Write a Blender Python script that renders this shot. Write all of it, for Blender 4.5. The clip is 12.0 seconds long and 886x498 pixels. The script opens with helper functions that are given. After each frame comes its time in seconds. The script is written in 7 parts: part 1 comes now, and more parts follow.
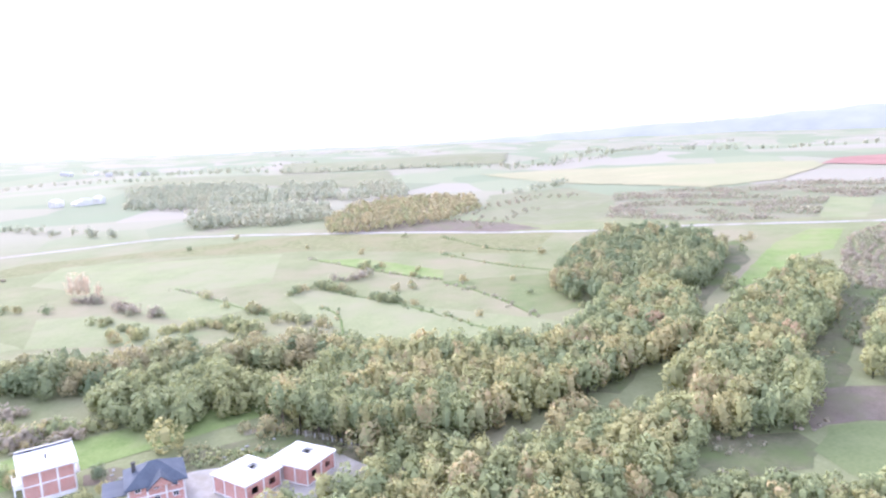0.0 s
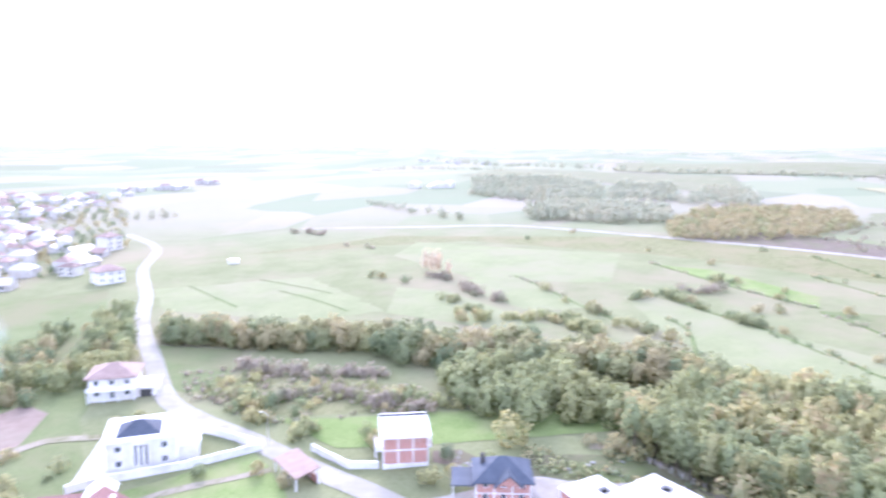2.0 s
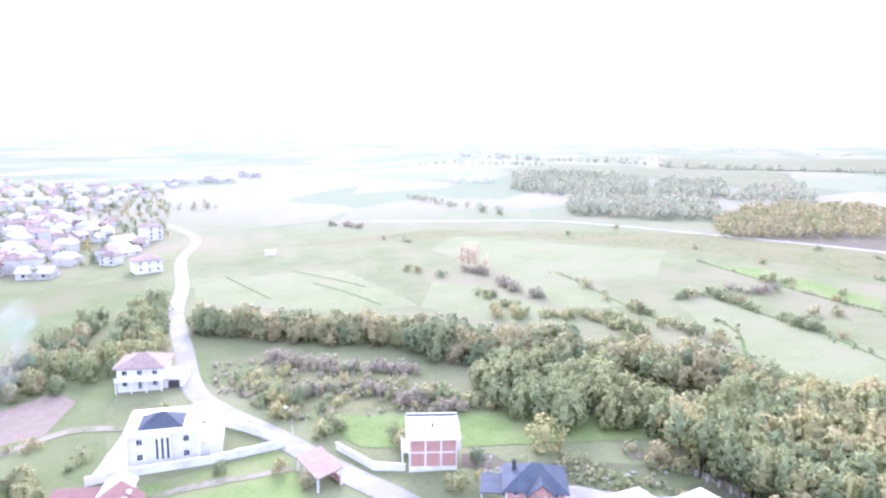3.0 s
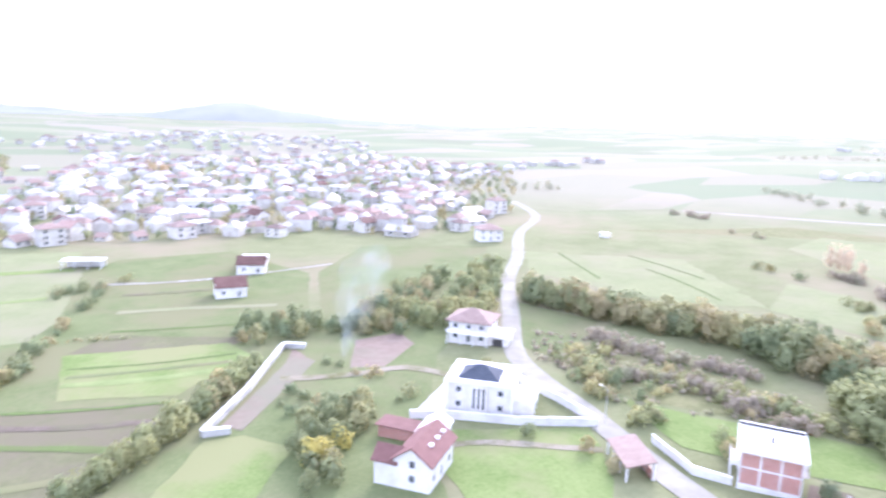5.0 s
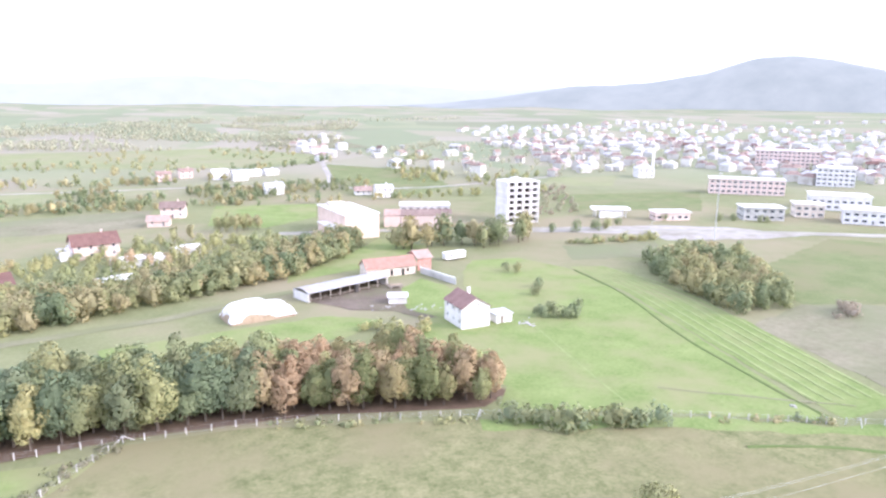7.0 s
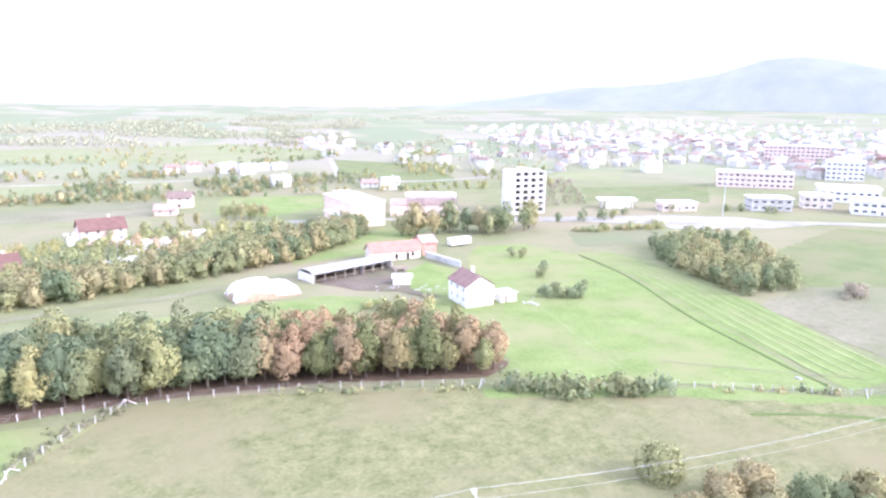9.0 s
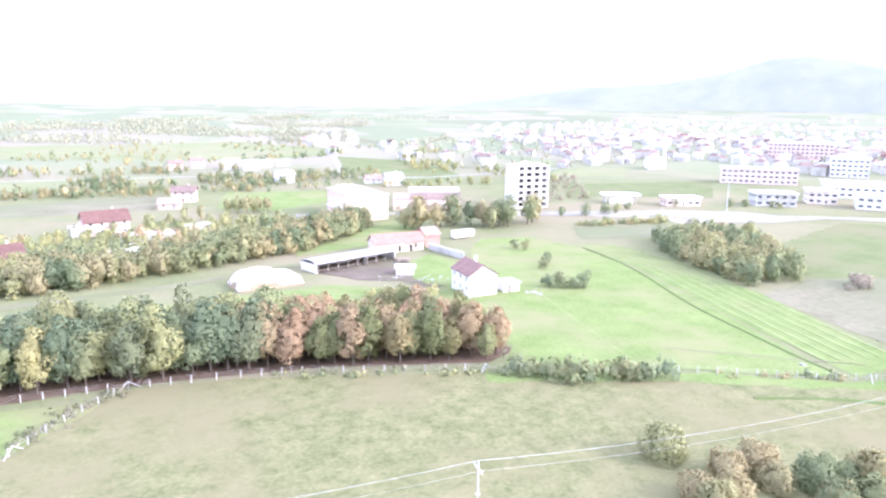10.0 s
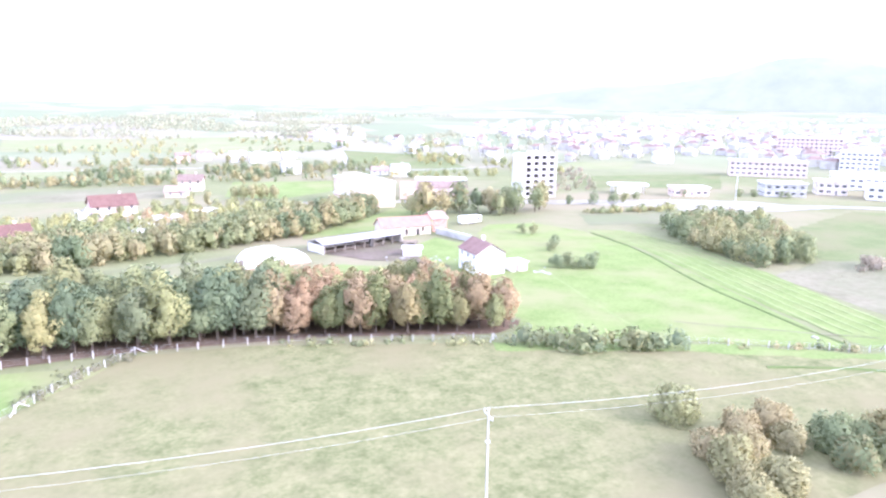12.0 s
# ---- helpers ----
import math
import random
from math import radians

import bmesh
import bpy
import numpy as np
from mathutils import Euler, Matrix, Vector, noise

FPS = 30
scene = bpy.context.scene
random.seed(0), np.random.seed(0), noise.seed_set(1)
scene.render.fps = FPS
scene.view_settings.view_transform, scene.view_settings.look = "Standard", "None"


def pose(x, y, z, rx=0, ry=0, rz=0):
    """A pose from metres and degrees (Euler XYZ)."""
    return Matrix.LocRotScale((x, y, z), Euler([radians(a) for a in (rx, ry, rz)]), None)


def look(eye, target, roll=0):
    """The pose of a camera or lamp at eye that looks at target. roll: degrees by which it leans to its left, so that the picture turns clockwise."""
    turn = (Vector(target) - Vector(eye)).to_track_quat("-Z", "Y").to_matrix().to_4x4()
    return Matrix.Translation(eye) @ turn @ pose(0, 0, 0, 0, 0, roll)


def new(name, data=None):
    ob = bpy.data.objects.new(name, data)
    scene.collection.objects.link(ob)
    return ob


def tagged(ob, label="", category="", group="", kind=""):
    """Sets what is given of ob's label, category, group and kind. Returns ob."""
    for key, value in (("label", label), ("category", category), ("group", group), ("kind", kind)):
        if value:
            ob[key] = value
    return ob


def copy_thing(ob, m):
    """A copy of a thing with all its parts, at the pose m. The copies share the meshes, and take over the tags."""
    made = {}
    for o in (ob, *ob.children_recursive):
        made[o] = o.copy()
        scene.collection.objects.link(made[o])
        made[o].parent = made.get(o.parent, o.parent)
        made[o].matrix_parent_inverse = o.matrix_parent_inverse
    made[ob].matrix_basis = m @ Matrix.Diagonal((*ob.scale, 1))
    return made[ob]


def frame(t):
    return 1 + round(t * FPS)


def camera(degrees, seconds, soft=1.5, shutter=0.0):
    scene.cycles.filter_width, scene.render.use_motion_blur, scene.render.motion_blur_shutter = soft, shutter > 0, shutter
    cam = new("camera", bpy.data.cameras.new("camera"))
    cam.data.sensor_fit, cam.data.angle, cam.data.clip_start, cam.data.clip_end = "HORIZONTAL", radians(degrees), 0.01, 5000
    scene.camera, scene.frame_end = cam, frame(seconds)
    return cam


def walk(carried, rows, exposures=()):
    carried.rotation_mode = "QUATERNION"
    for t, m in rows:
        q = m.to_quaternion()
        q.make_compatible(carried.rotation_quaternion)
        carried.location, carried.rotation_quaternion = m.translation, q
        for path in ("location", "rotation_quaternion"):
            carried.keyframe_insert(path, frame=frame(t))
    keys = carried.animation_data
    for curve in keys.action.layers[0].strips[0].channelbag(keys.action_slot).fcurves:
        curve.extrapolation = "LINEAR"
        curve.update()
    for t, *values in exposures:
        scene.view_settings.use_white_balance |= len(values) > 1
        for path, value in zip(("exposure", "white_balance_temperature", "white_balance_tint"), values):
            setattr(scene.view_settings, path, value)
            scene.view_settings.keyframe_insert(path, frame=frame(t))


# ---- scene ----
cam = camera(67.4, 12.0, soft=2.4, shutter=0.5)


def drone(x, y, z, yaw, pitch, roll):
    """A pose from a place and degrees: yaw to the left from +y, pitch upwards, roll to the left."""
    return pose(x, y, z, 90 + pitch, 0, yaw) @ pose(0, 0, 0, 0, 0, roll)


PATH = [
    (0.0, 0.0, -0.0, 60.0, 0.74, -8.99, -2.24),
    (0.5, -4.8, 3.3, 59.5, -1.17, -8.85, -1.94),
    (1.0, -8.9, 6.9, 59.1, -1.29, -8.74, -1.47),
    (1.5, -12.6, 10.3, 58.6, -0.76, -8.63, -1.28),
    (1.6, -13.2, 10.9, 58.5, 0.4, -8.6, -1.0),
    (1.7, -13.8, 11.5, 58.35, 4.6, -8.6, -0.6),
    (1.8, -14.4, 12.1, 58.2, 12.5, -8.6, -0.2),
    (1.9, -14.9, 12.7, 58.05, 22.4, -8.7, 0.3),
    (2.0, -15.4, 13.2, 57.9, 27.90, -8.74, 0.60),
    (2.5, -16.4, 17.0, 57.2, 30.79, -9.13, 0.66),
    (4.5, -21.9, 25.0, 51.9, 48.15, -10.15, 1.66),
    (5.0, -22.6, 26.4, 50.2, 60.13, -10.69, 2.09),
    (5.5, -23.1, 27.4, 48.6, 80.4, -11.64, 2.4),
    (5.6, -23.2, 27.7, 48.4, 91.8, -11.7, 1.6),
    (5.7, -23.4, 28.1, 48.1, 103.4, -11.9, 0.8),
    (5.8, -23.6, 28.6, 47.9, 115.0, -12.1, 0.3),
    (5.9, -23.9, 29.2, 47.7, 126.6, -12.25, 0.4),
    (6.0, -24.2, 29.8, 47.5, 138.0, -12.35, 0.6),
    (6.5, -25.6, 33.8, 46.6, 145.95, -12.36, 0.47),
    (7.0, -25.7, 34.9, 45.2, 146.50, -12.29, 0.45),
    (9.0, -25.9, 36.4, 39.2, 147.18, -12.14, 0.50),
    (9.5, -25.8, 36.6, 37.7, 147.30, -12.12, 0.55),
    (10.0, -25.7, 36.8, 36.3, 147.46, -12.12, 0.56),
    (10.5, -25.6, 36.8, 34.9, 147.60, -12.11, 0.60),
    (11.0, -25.5, 36.9, 33.5, 147.76, -12.10, 0.64),
    (11.5, -25.4, 36.9, 32.0, 147.86, -12.10, 0.66),
    (12.0, -25.2, 36.8, 30.5, 147.96, -12.09, 0.70),
]
EXPOSURE = [(0.0, 2.48, 5480, 28), (2.5, 2.62, 5250, 31), (5.0, 2.52, 5450, 28), (6.0, 2.26, 5800, 24), (7.0, 2.34, 5720, 24), (9.5, 2.68, 5500, 27), (12.0, 2.82, 5400, 29)]
walk(cam, [(row[0], drone(*row[1:])) for row in PATH], EXPOSURE)

# ---- world, sun ----
SUN_YAW, SUN_UP = 42, 27
world = bpy.data.worlds.new("sky")
scene.world = world
world.use_nodes = True
wn = world.node_tree
sky = wn.nodes.new("ShaderNodeTexSky")
sky.sky_type, sky.sun_disc = "NISHITA", False
sky.sun_elevation, sky.sun_rotation = radians(SUN_UP), radians(-SUN_YAW)
sky.air_density, sky.dust_density, sky.ozone_density = 1.0, 2.0, 1.0
background = wn.nodes["Background"]
background.inputs["Strength"].default_value = 0.14
# a thin white cloud deck over the clear sky
deck = wn.nodes.new("ShaderNodeMix")
deck.data_type = "RGBA"
deck.inputs["Factor"].default_value = 0.68
deck.inputs["B"].default_value = (3.7, 3.75, 3.85, 1)
wn.links.new(sky.outputs["Color"], deck.inputs["A"])
wn.links.new(deck.outputs["Result"], background.inputs["Color"])
sun = new("sun", bpy.data.lights.new("sun", "SUN"))
sun.data.energy, sun.data.angle, sun.data.color = 0.9, radians(25), (1.0, 0.93, 0.82)
sun_way = Vector((-math.sin(radians(SUN_YAW)) * math.cos(radians(SUN_UP)), math.cos(radians(SUN_YAW)) * math.cos(radians(SUN_UP)), math.sin(radians(SUN_UP))))
sun.matrix_world = look(sun_way * 300, (0, 0, 0))


# ---- materials ----
def shader(name):
    m = bpy.data.materials.new(name)
    m.use_nodes = True
    t = m.node_tree
    b = t.nodes["Principled BSDF"]
    b.inputs["Specular IOR Level"].default_value = 0.25
    return m, t, b


def node(t, kind, **values):
    n = t.nodes.new(kind)
    for key, value in values.items():
        n.inputs[key.replace("_", " ")].default_value = value
    return n


def ramp_node(t, factor, colours):
    n = t.nodes.new("ShaderNodeValToRGB")
    stops = n.color_ramp.elements
    stops[0].position, stops[1].position = colours[0][0], colours[-1][0]
    stops[0].color, stops[1].color = (*colours[0][1], 1), (*colours[-1][1], 1)
    for place, colour in colours[1:-1]:
        stops.new(place).color = (*colour, 1)
    t.links.new(factor, n.inputs["Fac"])
    return n


def surface(name, dark, light, size=1.0, rough=0.85, fine=8.0, bump=0.3, stain=None, stain_size=0.08, metal=0.0, spec=0.25, world_space=False, per_object=0.0, plots=False):
    """A matt surface that varies at two scales: size and fine are cycles in a metre; stain is a third colour in patches."""
    m, t, b = shader(name)
    if world_space:
        where = t.nodes.new("ShaderNodeNewGeometry").outputs["Position"]
    else:
        where = t.nodes.new("ShaderNodeTexCoord").outputs["Object"]
    n1 = node(t, "ShaderNodeTexNoise", Scale=size, Detail=6.0, Roughness=0.6)
    n2 = node(t, "ShaderNodeTexNoise", Scale=fine, Detail=4.0, Roughness=0.6)
    n3 = node(t, "ShaderNodeTexNoise", Scale=stain_size, Detail=5.0, Roughness=0.65)
    for n in (n1, n2, n3):
        t.links.new(where, n.inputs["Vector"])
    mixed = t.nodes.new("ShaderNodeMath")
    mixed.operation, mixed.inputs[1].default_value = "MULTIPLY_ADD", 0.45
    half = t.nodes.new("ShaderNodeMath")
    half.operation, half.inputs[1].default_value = "MULTIPLY", 0.55
    t.links.new(n1.outputs["Fac"], half.inputs[0])
    t.links.new(n2.outputs["Fac"], mixed.inputs[0])
    t.links.new(half.outputs[0], mixed.inputs[2])
    colour = ramp_node(t, mixed.outputs[0], [(0.34, dark), (0.66, light)]).outputs["Color"]
    if stain:
        patchy = ramp_node(t, n3.outputs["Fac"], [(0.46, (0, 0, 0)), (0.62, (1, 1, 1))])
        mix = t.nodes.new("ShaderNodeMix")
        mix.data_type = "RGBA"
        t.links.new(patchy.outputs["Color"], mix.inputs["Factor"])
        t.links.new(colour, mix.inputs["A"])
        mix.inputs["B"].default_value = (*stain, 1)
        colour = mix.outputs["Result"]
    if plots:
        # far-off plots of land, each sown or ploughed in its own way
        stretch = t.nodes.new("ShaderNodeMapping")
        stretch.inputs["Scale"].default_value = (1.0, 0.55, 0.0)
        stretch.inputs["Rotation"].default_value = (0, 0, 0.6)
        t.links.new(where, stretch.inputs["Vector"])
        cells = node(t, "ShaderNodeTexVoronoi", Scale=0.011, Randomness=0.8)
        t.links.new(stretch.outputs["Vector"], cells.inputs["Vector"])
        sown = ramp_node(t, cells.outputs["Color"], [(0.15, (0.19, 0.215, 0.135)), (0.35, (0.25, 0.24, 0.175)), (0.5, (0.22, 0.235, 0.15)), (0.65, (0.27, 0.25, 0.2)), (0.8, (0.185, 0.2, 0.13)), (0.9, (0.235, 0.22, 0.165))])
        sown.color_ramp.interpolation = "CONSTANT"
        over = t.nodes.new("ShaderNodeMix")
        over.data_type = "RGBA"
        flat_way = t.nodes.new("ShaderNodeVectorMath")
        flat_way.operation = "LENGTH"
        t.links.new(where, flat_way.inputs[0])
        outward = t.nodes.new("ShaderNodeMapRange")
        outward.inputs["From Min"].default_value, outward.inputs["From Max"].default_value = 430, 620
        outward.inputs["To Max"].default_value = 0.9
        t.links.new(flat_way.outputs["Value"], outward.inputs["Value"])
        t.links.new(outward.outputs["Result"], over.inputs["Factor"])
        t.links.new(colour, over.inputs["A"])
        t.links.new(sown.outputs["Color"], over.inputs["B"])
        colour = over.outputs["Result"]
    if per_object:
        info = t.nodes.new("ShaderNodeObjectInfo")
        span = t.nodes.new("ShaderNodeMapRange")
        span.inputs["To Min"].default_value, span.inputs["To Max"].default_value = 1 - per_object, 1 + per_object
        t.links.new(info.outputs["Random"], span.inputs["Value"])
        hue = t.nodes.new("ShaderNodeHueSaturation")
        t.links.new(span.outputs["Result"], hue.inputs["Value"])
        t.links.new(colour, hue.inputs["Color"])
        colour = hue.outputs["Color"]
    t.links.new(colour, b.inputs["Base Color"])
    b.inputs["Roughness"].default_value, b.inputs["Metallic"].default_value = rough, metal
    b.inputs["Specular IOR Level"].default_value = spec
    if bump:
        bp = node(t, "ShaderNodeBump", Strength=bump, Distance=0.05)
        t.links.new(n2.outputs["Fac"], bp.inputs["Height"])
        t.links.new(bp.outputs["Normal"], b.inputs["Normal"])
    return m


def foliage(name, colours, shade=0.2):
    """Leaves: the colour is drawn for each tree, the brightness for each clump of leaves."""
    m, t, b = shader(name)
    tint = t.nodes.new("ShaderNodeAttribute")
    tint.attribute_name = "tint"
    info = t.nodes.new("ShaderNodeObjectInfo")
    geo = t.nodes.new("ShaderNodeNewGeometry")
    add = t.nodes.new("ShaderNodeMath")
    wrap = t.nodes.new("ShaderNodeMath")
    add.operation, wrap.operation = "ADD", "FRACT"
    t.links.new(tint.outputs["Fac"], add.inputs[0])
    t.links.new(info.outputs["Random"], add.inputs[1])
    t.links.new(add.outputs[0], wrap.inputs[0])
    wobble = t.nodes.new("ShaderNodeMath")
    wobble.operation, wobble.inputs[1].default_value = "MULTIPLY_ADD", 0.07
    t.links.new(geo.outputs["Random Per Island"], wobble.inputs[0])
    t.links.new(wrap.outputs[0], wobble.inputs[2])
    ramp = ramp_node(t, wobble.outputs[0], colours)
    span = t.nodes.new("ShaderNodeMapRange")
    span.inputs["To Min"].default_value, span.inputs["To Max"].default_value = 1 - shade, 1 + shade
    t.links.new(geo.outputs["Random Per Island"], span.inputs["Value"])
    hue = t.nodes.new("ShaderNodeHueSaturation")
    t.links.new(span.outputs["Result"], hue.inputs["Value"])
    t.links.new(ramp.outputs["Color"], hue.inputs["Color"])
    t.links.new(hue.outputs["Color"], b.inputs["Base Color"])
    b.inputs["Roughness"].default_value = 0.75
    see = t.nodes.new("ShaderNodeBsdfTranslucent")
    t.links.new(hue.outputs["Color"], see.inputs["Color"])
    both = t.nodes.new("ShaderNodeMixShader")
    both.inputs["Fac"].default_value = 0.42
    t.links.new(b.outputs[0], both.inputs[1])
    t.links.new(see.outputs[0], both.inputs[2])
    t.links.new(both.outputs[0], t.nodes["Material Output"].inputs["Surface"])
    return m


def roof_tiles(name, dark, light, rows=3.2, per_object=0.15):
    """Fired tiles in rows down the slope, weathered in patches."""
    m = surface(name, dark, light, 0.5, 0.8, 5.0, 0.0, None, per_object=per_object)
    t, b = m.node_tree, m.node_tree.nodes["Principled BSDF"]
    where = t.nodes.new("ShaderNodeTexCoord")
    wave = node(t, "ShaderNodeTexWave", Scale=rows, Distortion=0.3)
    wave.bands_direction = "Z"
    t.links.new(where.outputs["Object"], wave.inputs["Vector"])
    bp = node(t, "ShaderNodeBump", Strength=0.5, Distance=0.06)
    t.links.new(wave.outputs["Fac"], bp.inputs["Height"])
    t.links.new(bp.outputs["Normal"], b.inputs["Normal"])
    return m


def brickwork(name, brick_a, brick_b, mortar):
    m, t, b = shader(name)
    where = t.nodes.new("ShaderNodeTexCoord")
    turn = t.nodes.new("ShaderNodeMapping")
    turn.inputs["Rotation"].default_value = (radians(90), 0, 0)
    bricks = node(t, "ShaderNodeTexBrick", Scale=1.0, Mortar_Size=0.015, Brick_Width=0.3, Row_Height=0.22)
    bricks.inputs["Color1"].default_value, bricks.inputs["Color2"].default_value = (*brick_a, 1), (*brick_b, 1)
    bricks.inputs["Mortar"].default_value = (*mortar, 1)
    noise_a = node(t, "ShaderNodeTexNoise", Scale=0.7, Detail=5.0)
    t.links.new(where.outputs["Object"], turn.inputs["Vector"])
    t.links.new(turn.outputs["Vector"], bricks.inputs["Vector"])
    t.links.new(where.outputs["Object"], noise_a.inputs["Vector"])
    span = t.nodes.new("ShaderNodeMapRange")
    span.inputs["To Min"].default_value, span.inputs["To Max"].default_value = 0.75, 1.25
    t.links.new(noise_a.outputs["Fac"], span.inputs["Value"])
    hue = t.nodes.new("ShaderNodeHueSaturation")
    t.links.new(span.outputs["Result"], hue.inputs["Value"])
    t.links.new(bricks.outputs["Color"], hue.inputs["Color"])
    t.links.new(hue.outputs["Color"], b.inputs["Base Color"])
    b.inputs["Roughness"].default_value = 0.9
    return m


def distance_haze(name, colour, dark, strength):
    """Far land, with the lit haze in front of it painted in as emission."""
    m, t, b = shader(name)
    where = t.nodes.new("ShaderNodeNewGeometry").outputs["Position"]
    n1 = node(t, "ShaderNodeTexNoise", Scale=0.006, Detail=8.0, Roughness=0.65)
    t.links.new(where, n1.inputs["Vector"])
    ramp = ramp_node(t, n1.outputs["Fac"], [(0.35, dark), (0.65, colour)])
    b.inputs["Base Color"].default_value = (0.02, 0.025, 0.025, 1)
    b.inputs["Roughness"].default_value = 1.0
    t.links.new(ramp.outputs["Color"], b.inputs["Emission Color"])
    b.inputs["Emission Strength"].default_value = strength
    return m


M = {}
M["ground"] = surface("rough_grass", (0.146, 0.162, 0.0772), (0.219, 0.225, 0.122), 0.05, 1.0, 0.9, 0.6, (0.232, 0.208, 0.134), 0.012, spec=0.05, world_space=True, plots=True)
M["grass"] = surface("fresh_grass", (0.127, 0.178, 0.0566), (0.214, 0.258, 0.101), 0.1, 1.0, 1.2, 0.5, (0.214, 0.222, 0.107), 0.035, spec=0.05, world_space=True)
M["lush"] = surface("lush_grass", (0.117, 0.145, 0.0618), (0.18, 0.2, 0.0958), 0.09, 1.0, 1.2, 0.5, (0.178, 0.176, 0.0948), 0.03, spec=0.05, world_space=True)
M["meadow"] = surface("meadow", (0.104, 0.12, 0.0515), (0.238, 0.226, 0.119), 0.35, 1.0, 1.5, 1.0, (0.199, 0.182, 0.101), 0.03, spec=0.05, world_space=True)
M["mown"] = surface("mown_grass", (0.159, 0.202, 0.0805), (0.24, 0.276, 0.118), 0.2, 1.0, 1.5, 0.5, spec=0.05, world_space=True)
M["bank"] = surface("grassy_bank", (0.0888, 0.13, 0.0433), (0.146, 0.185, 0.07), 0.3, 1.0, 1.5, 0.5, (0.125, 0.15, 0.0618), 0.08, spec=0.05, world_space=True)
M["rough"] = surface("rough_open_ground", (0.0842, 0.0918, 0.0485), (0.178, 0.161, 0.105), 0.14, 1.0, 0.9, 0.7, (0.114, 0.138, 0.0582), 0.05, spec=0.05, world_space=True)
M["crop"] = surface("young_crop", (0.173, 0.194, 0.0959), (0.24, 0.25, 0.136), 0.06, 1.0, 0.8, 0.4, (0.229, 0.225, 0.136), 0.02, spec=0.05, world_space=True)
M["dry"] = surface("dry_grass", (0.158, 0.159, 0.0952), (0.227, 0.223, 0.14), 0.08, 1.0, 1.0, 0.5, (0.172, 0.182, 0.0989), 0.025, spec=0.05, world_space=True)
M["soil"] = surface("bare_soil", (0.11, 0.0906, 0.0682), (0.19, 0.158, 0.126), 0.2, 1.0, 2.0, 0.6, (0.14, 0.133, 0.0825), 0.06, spec=0.05, world_space=True)
M["red_soil"] = surface("ploughed_red_soil", (0.182, 0.139, 0.109), (0.262, 0.212, 0.171), 0.05, 1.0, 0.5, 0.5, (0.204, 0.196, 0.14), 0.02, spec=0.05, world_space=True)
M["heath"] = surface("brown_heath", (0.144, 0.137, 0.0865), (0.244, 0.227, 0.157), 0.05, 1.0, 0.5, 0.3, (0.168, 0.182, 0.103), 0.015, spec=0.05, world_space=True)
M["straw_field"] = surface("stubble_field", (0.235, 0.225, 0.134), (0.313, 0.285, 0.175), 0.02, 1.0, 0.3, 0.3, (0.251, 0.25, 0.144), 0.008, spec=0.05, world_space=True)
M["plough"] = surface("ploughed_field", (0.22, 0.12, 0.1), (0.31, 0.18, 0.15), 0.03, 1.0, 0.4, 0.5, spec=0.05, world_space=True)
M["furrow"] = surface("old_furrows", (0.117, 0.126, 0.0639), (0.176, 0.17, 0.0979), 0.12, 1.0, 0.9, 0.5, (0.157, 0.142, 0.0927), 0.05, spec=0.05, world_space=True)
M["litter"] = surface("leaf_litter", (0.09, 0.0675, 0.045), (0.18, 0.126, 0.09), 0.5, 1.0, 3.0, 0.5, spec=0.05, world_space=True)
M["gravel"] = surface("pale_gravel", (0.272, 0.255, 0.23), (0.374, 0.357, 0.332), 0.3, 0.95, 3.0, 0.4, (0.238, 0.221, 0.178), 0.08, spec=0.1, world_space=True)
M["asphalt"] = surface("worn_asphalt", (0.22, 0.207, 0.169), (0.29, 0.278, 0.232), 0.3, 0.9, 4.0, 0.2, (0.325, 0.314, 0.261), 0.07, spec=0.15, world_space=True)
M["track"] = surface("trodden_track", (0.216, 0.187, 0.133), (0.324, 0.295, 0.231), 0.3, 1.0, 2.0, 0.4, (0.144, 0.144, 0.07), 0.15, spec=0.05, world_space=True)
M["white_wall"] = surface("white_render", (0.68, 0.66, 0.63), (0.8, 0.79, 0.77), 0.3, 0.85, 6.0, 0.1, (0.64, 0.61, 0.56), 0.25, per_object=0.05)
M["aged_wall"] = surface("aged_render", (0.47, 0.455, 0.415), (0.68, 0.66, 0.61), 0.2, 0.9, 3.0, 0.1, (0.42, 0.39, 0.34), 0.2, per_object=0.22)
M["cream_wall"] = surface("cream_render", (0.62, 0.54, 0.45), (0.74, 0.67, 0.58), 0.3, 0.85, 6.0, 0.1, (0.56, 0.48, 0.4), 0.25, per_object=0.1)
M["pink_wall"] = surface("salmon_render", (0.6, 0.46, 0.4), (0.7, 0.56, 0.5), 0.3, 0.85, 6.0, 0.1, (0.6, 0.5, 0.44), 0.25, per_object=0.1)
M["peach_wall"] = surface("peach_render", (0.64, 0.5, 0.41), (0.72, 0.58, 0.49), 0.3, 0.85, 6.0, 0.1, (0.6, 0.47, 0.38), 0.25)
M["concrete"] = surface("concrete", (0.46, 0.45, 0.42), (0.6, 0.59, 0.56), 0.4, 0.9, 5.0, 0.2, (0.38, 0.37, 0.34), 0.2)
M["white_concrete"] = surface("pale_concrete_slab", (0.66, 0.65, 0.63), (0.78, 0.77, 0.76), 0.4, 0.85, 5.0, 0.15, (0.58, 0.56, 0.53), 0.2)
M["brick"] = brickwork("hollow_brick", (0.42, 0.19, 0.15), (0.5, 0.25, 0.2), (0.5, 0.42, 0.38))
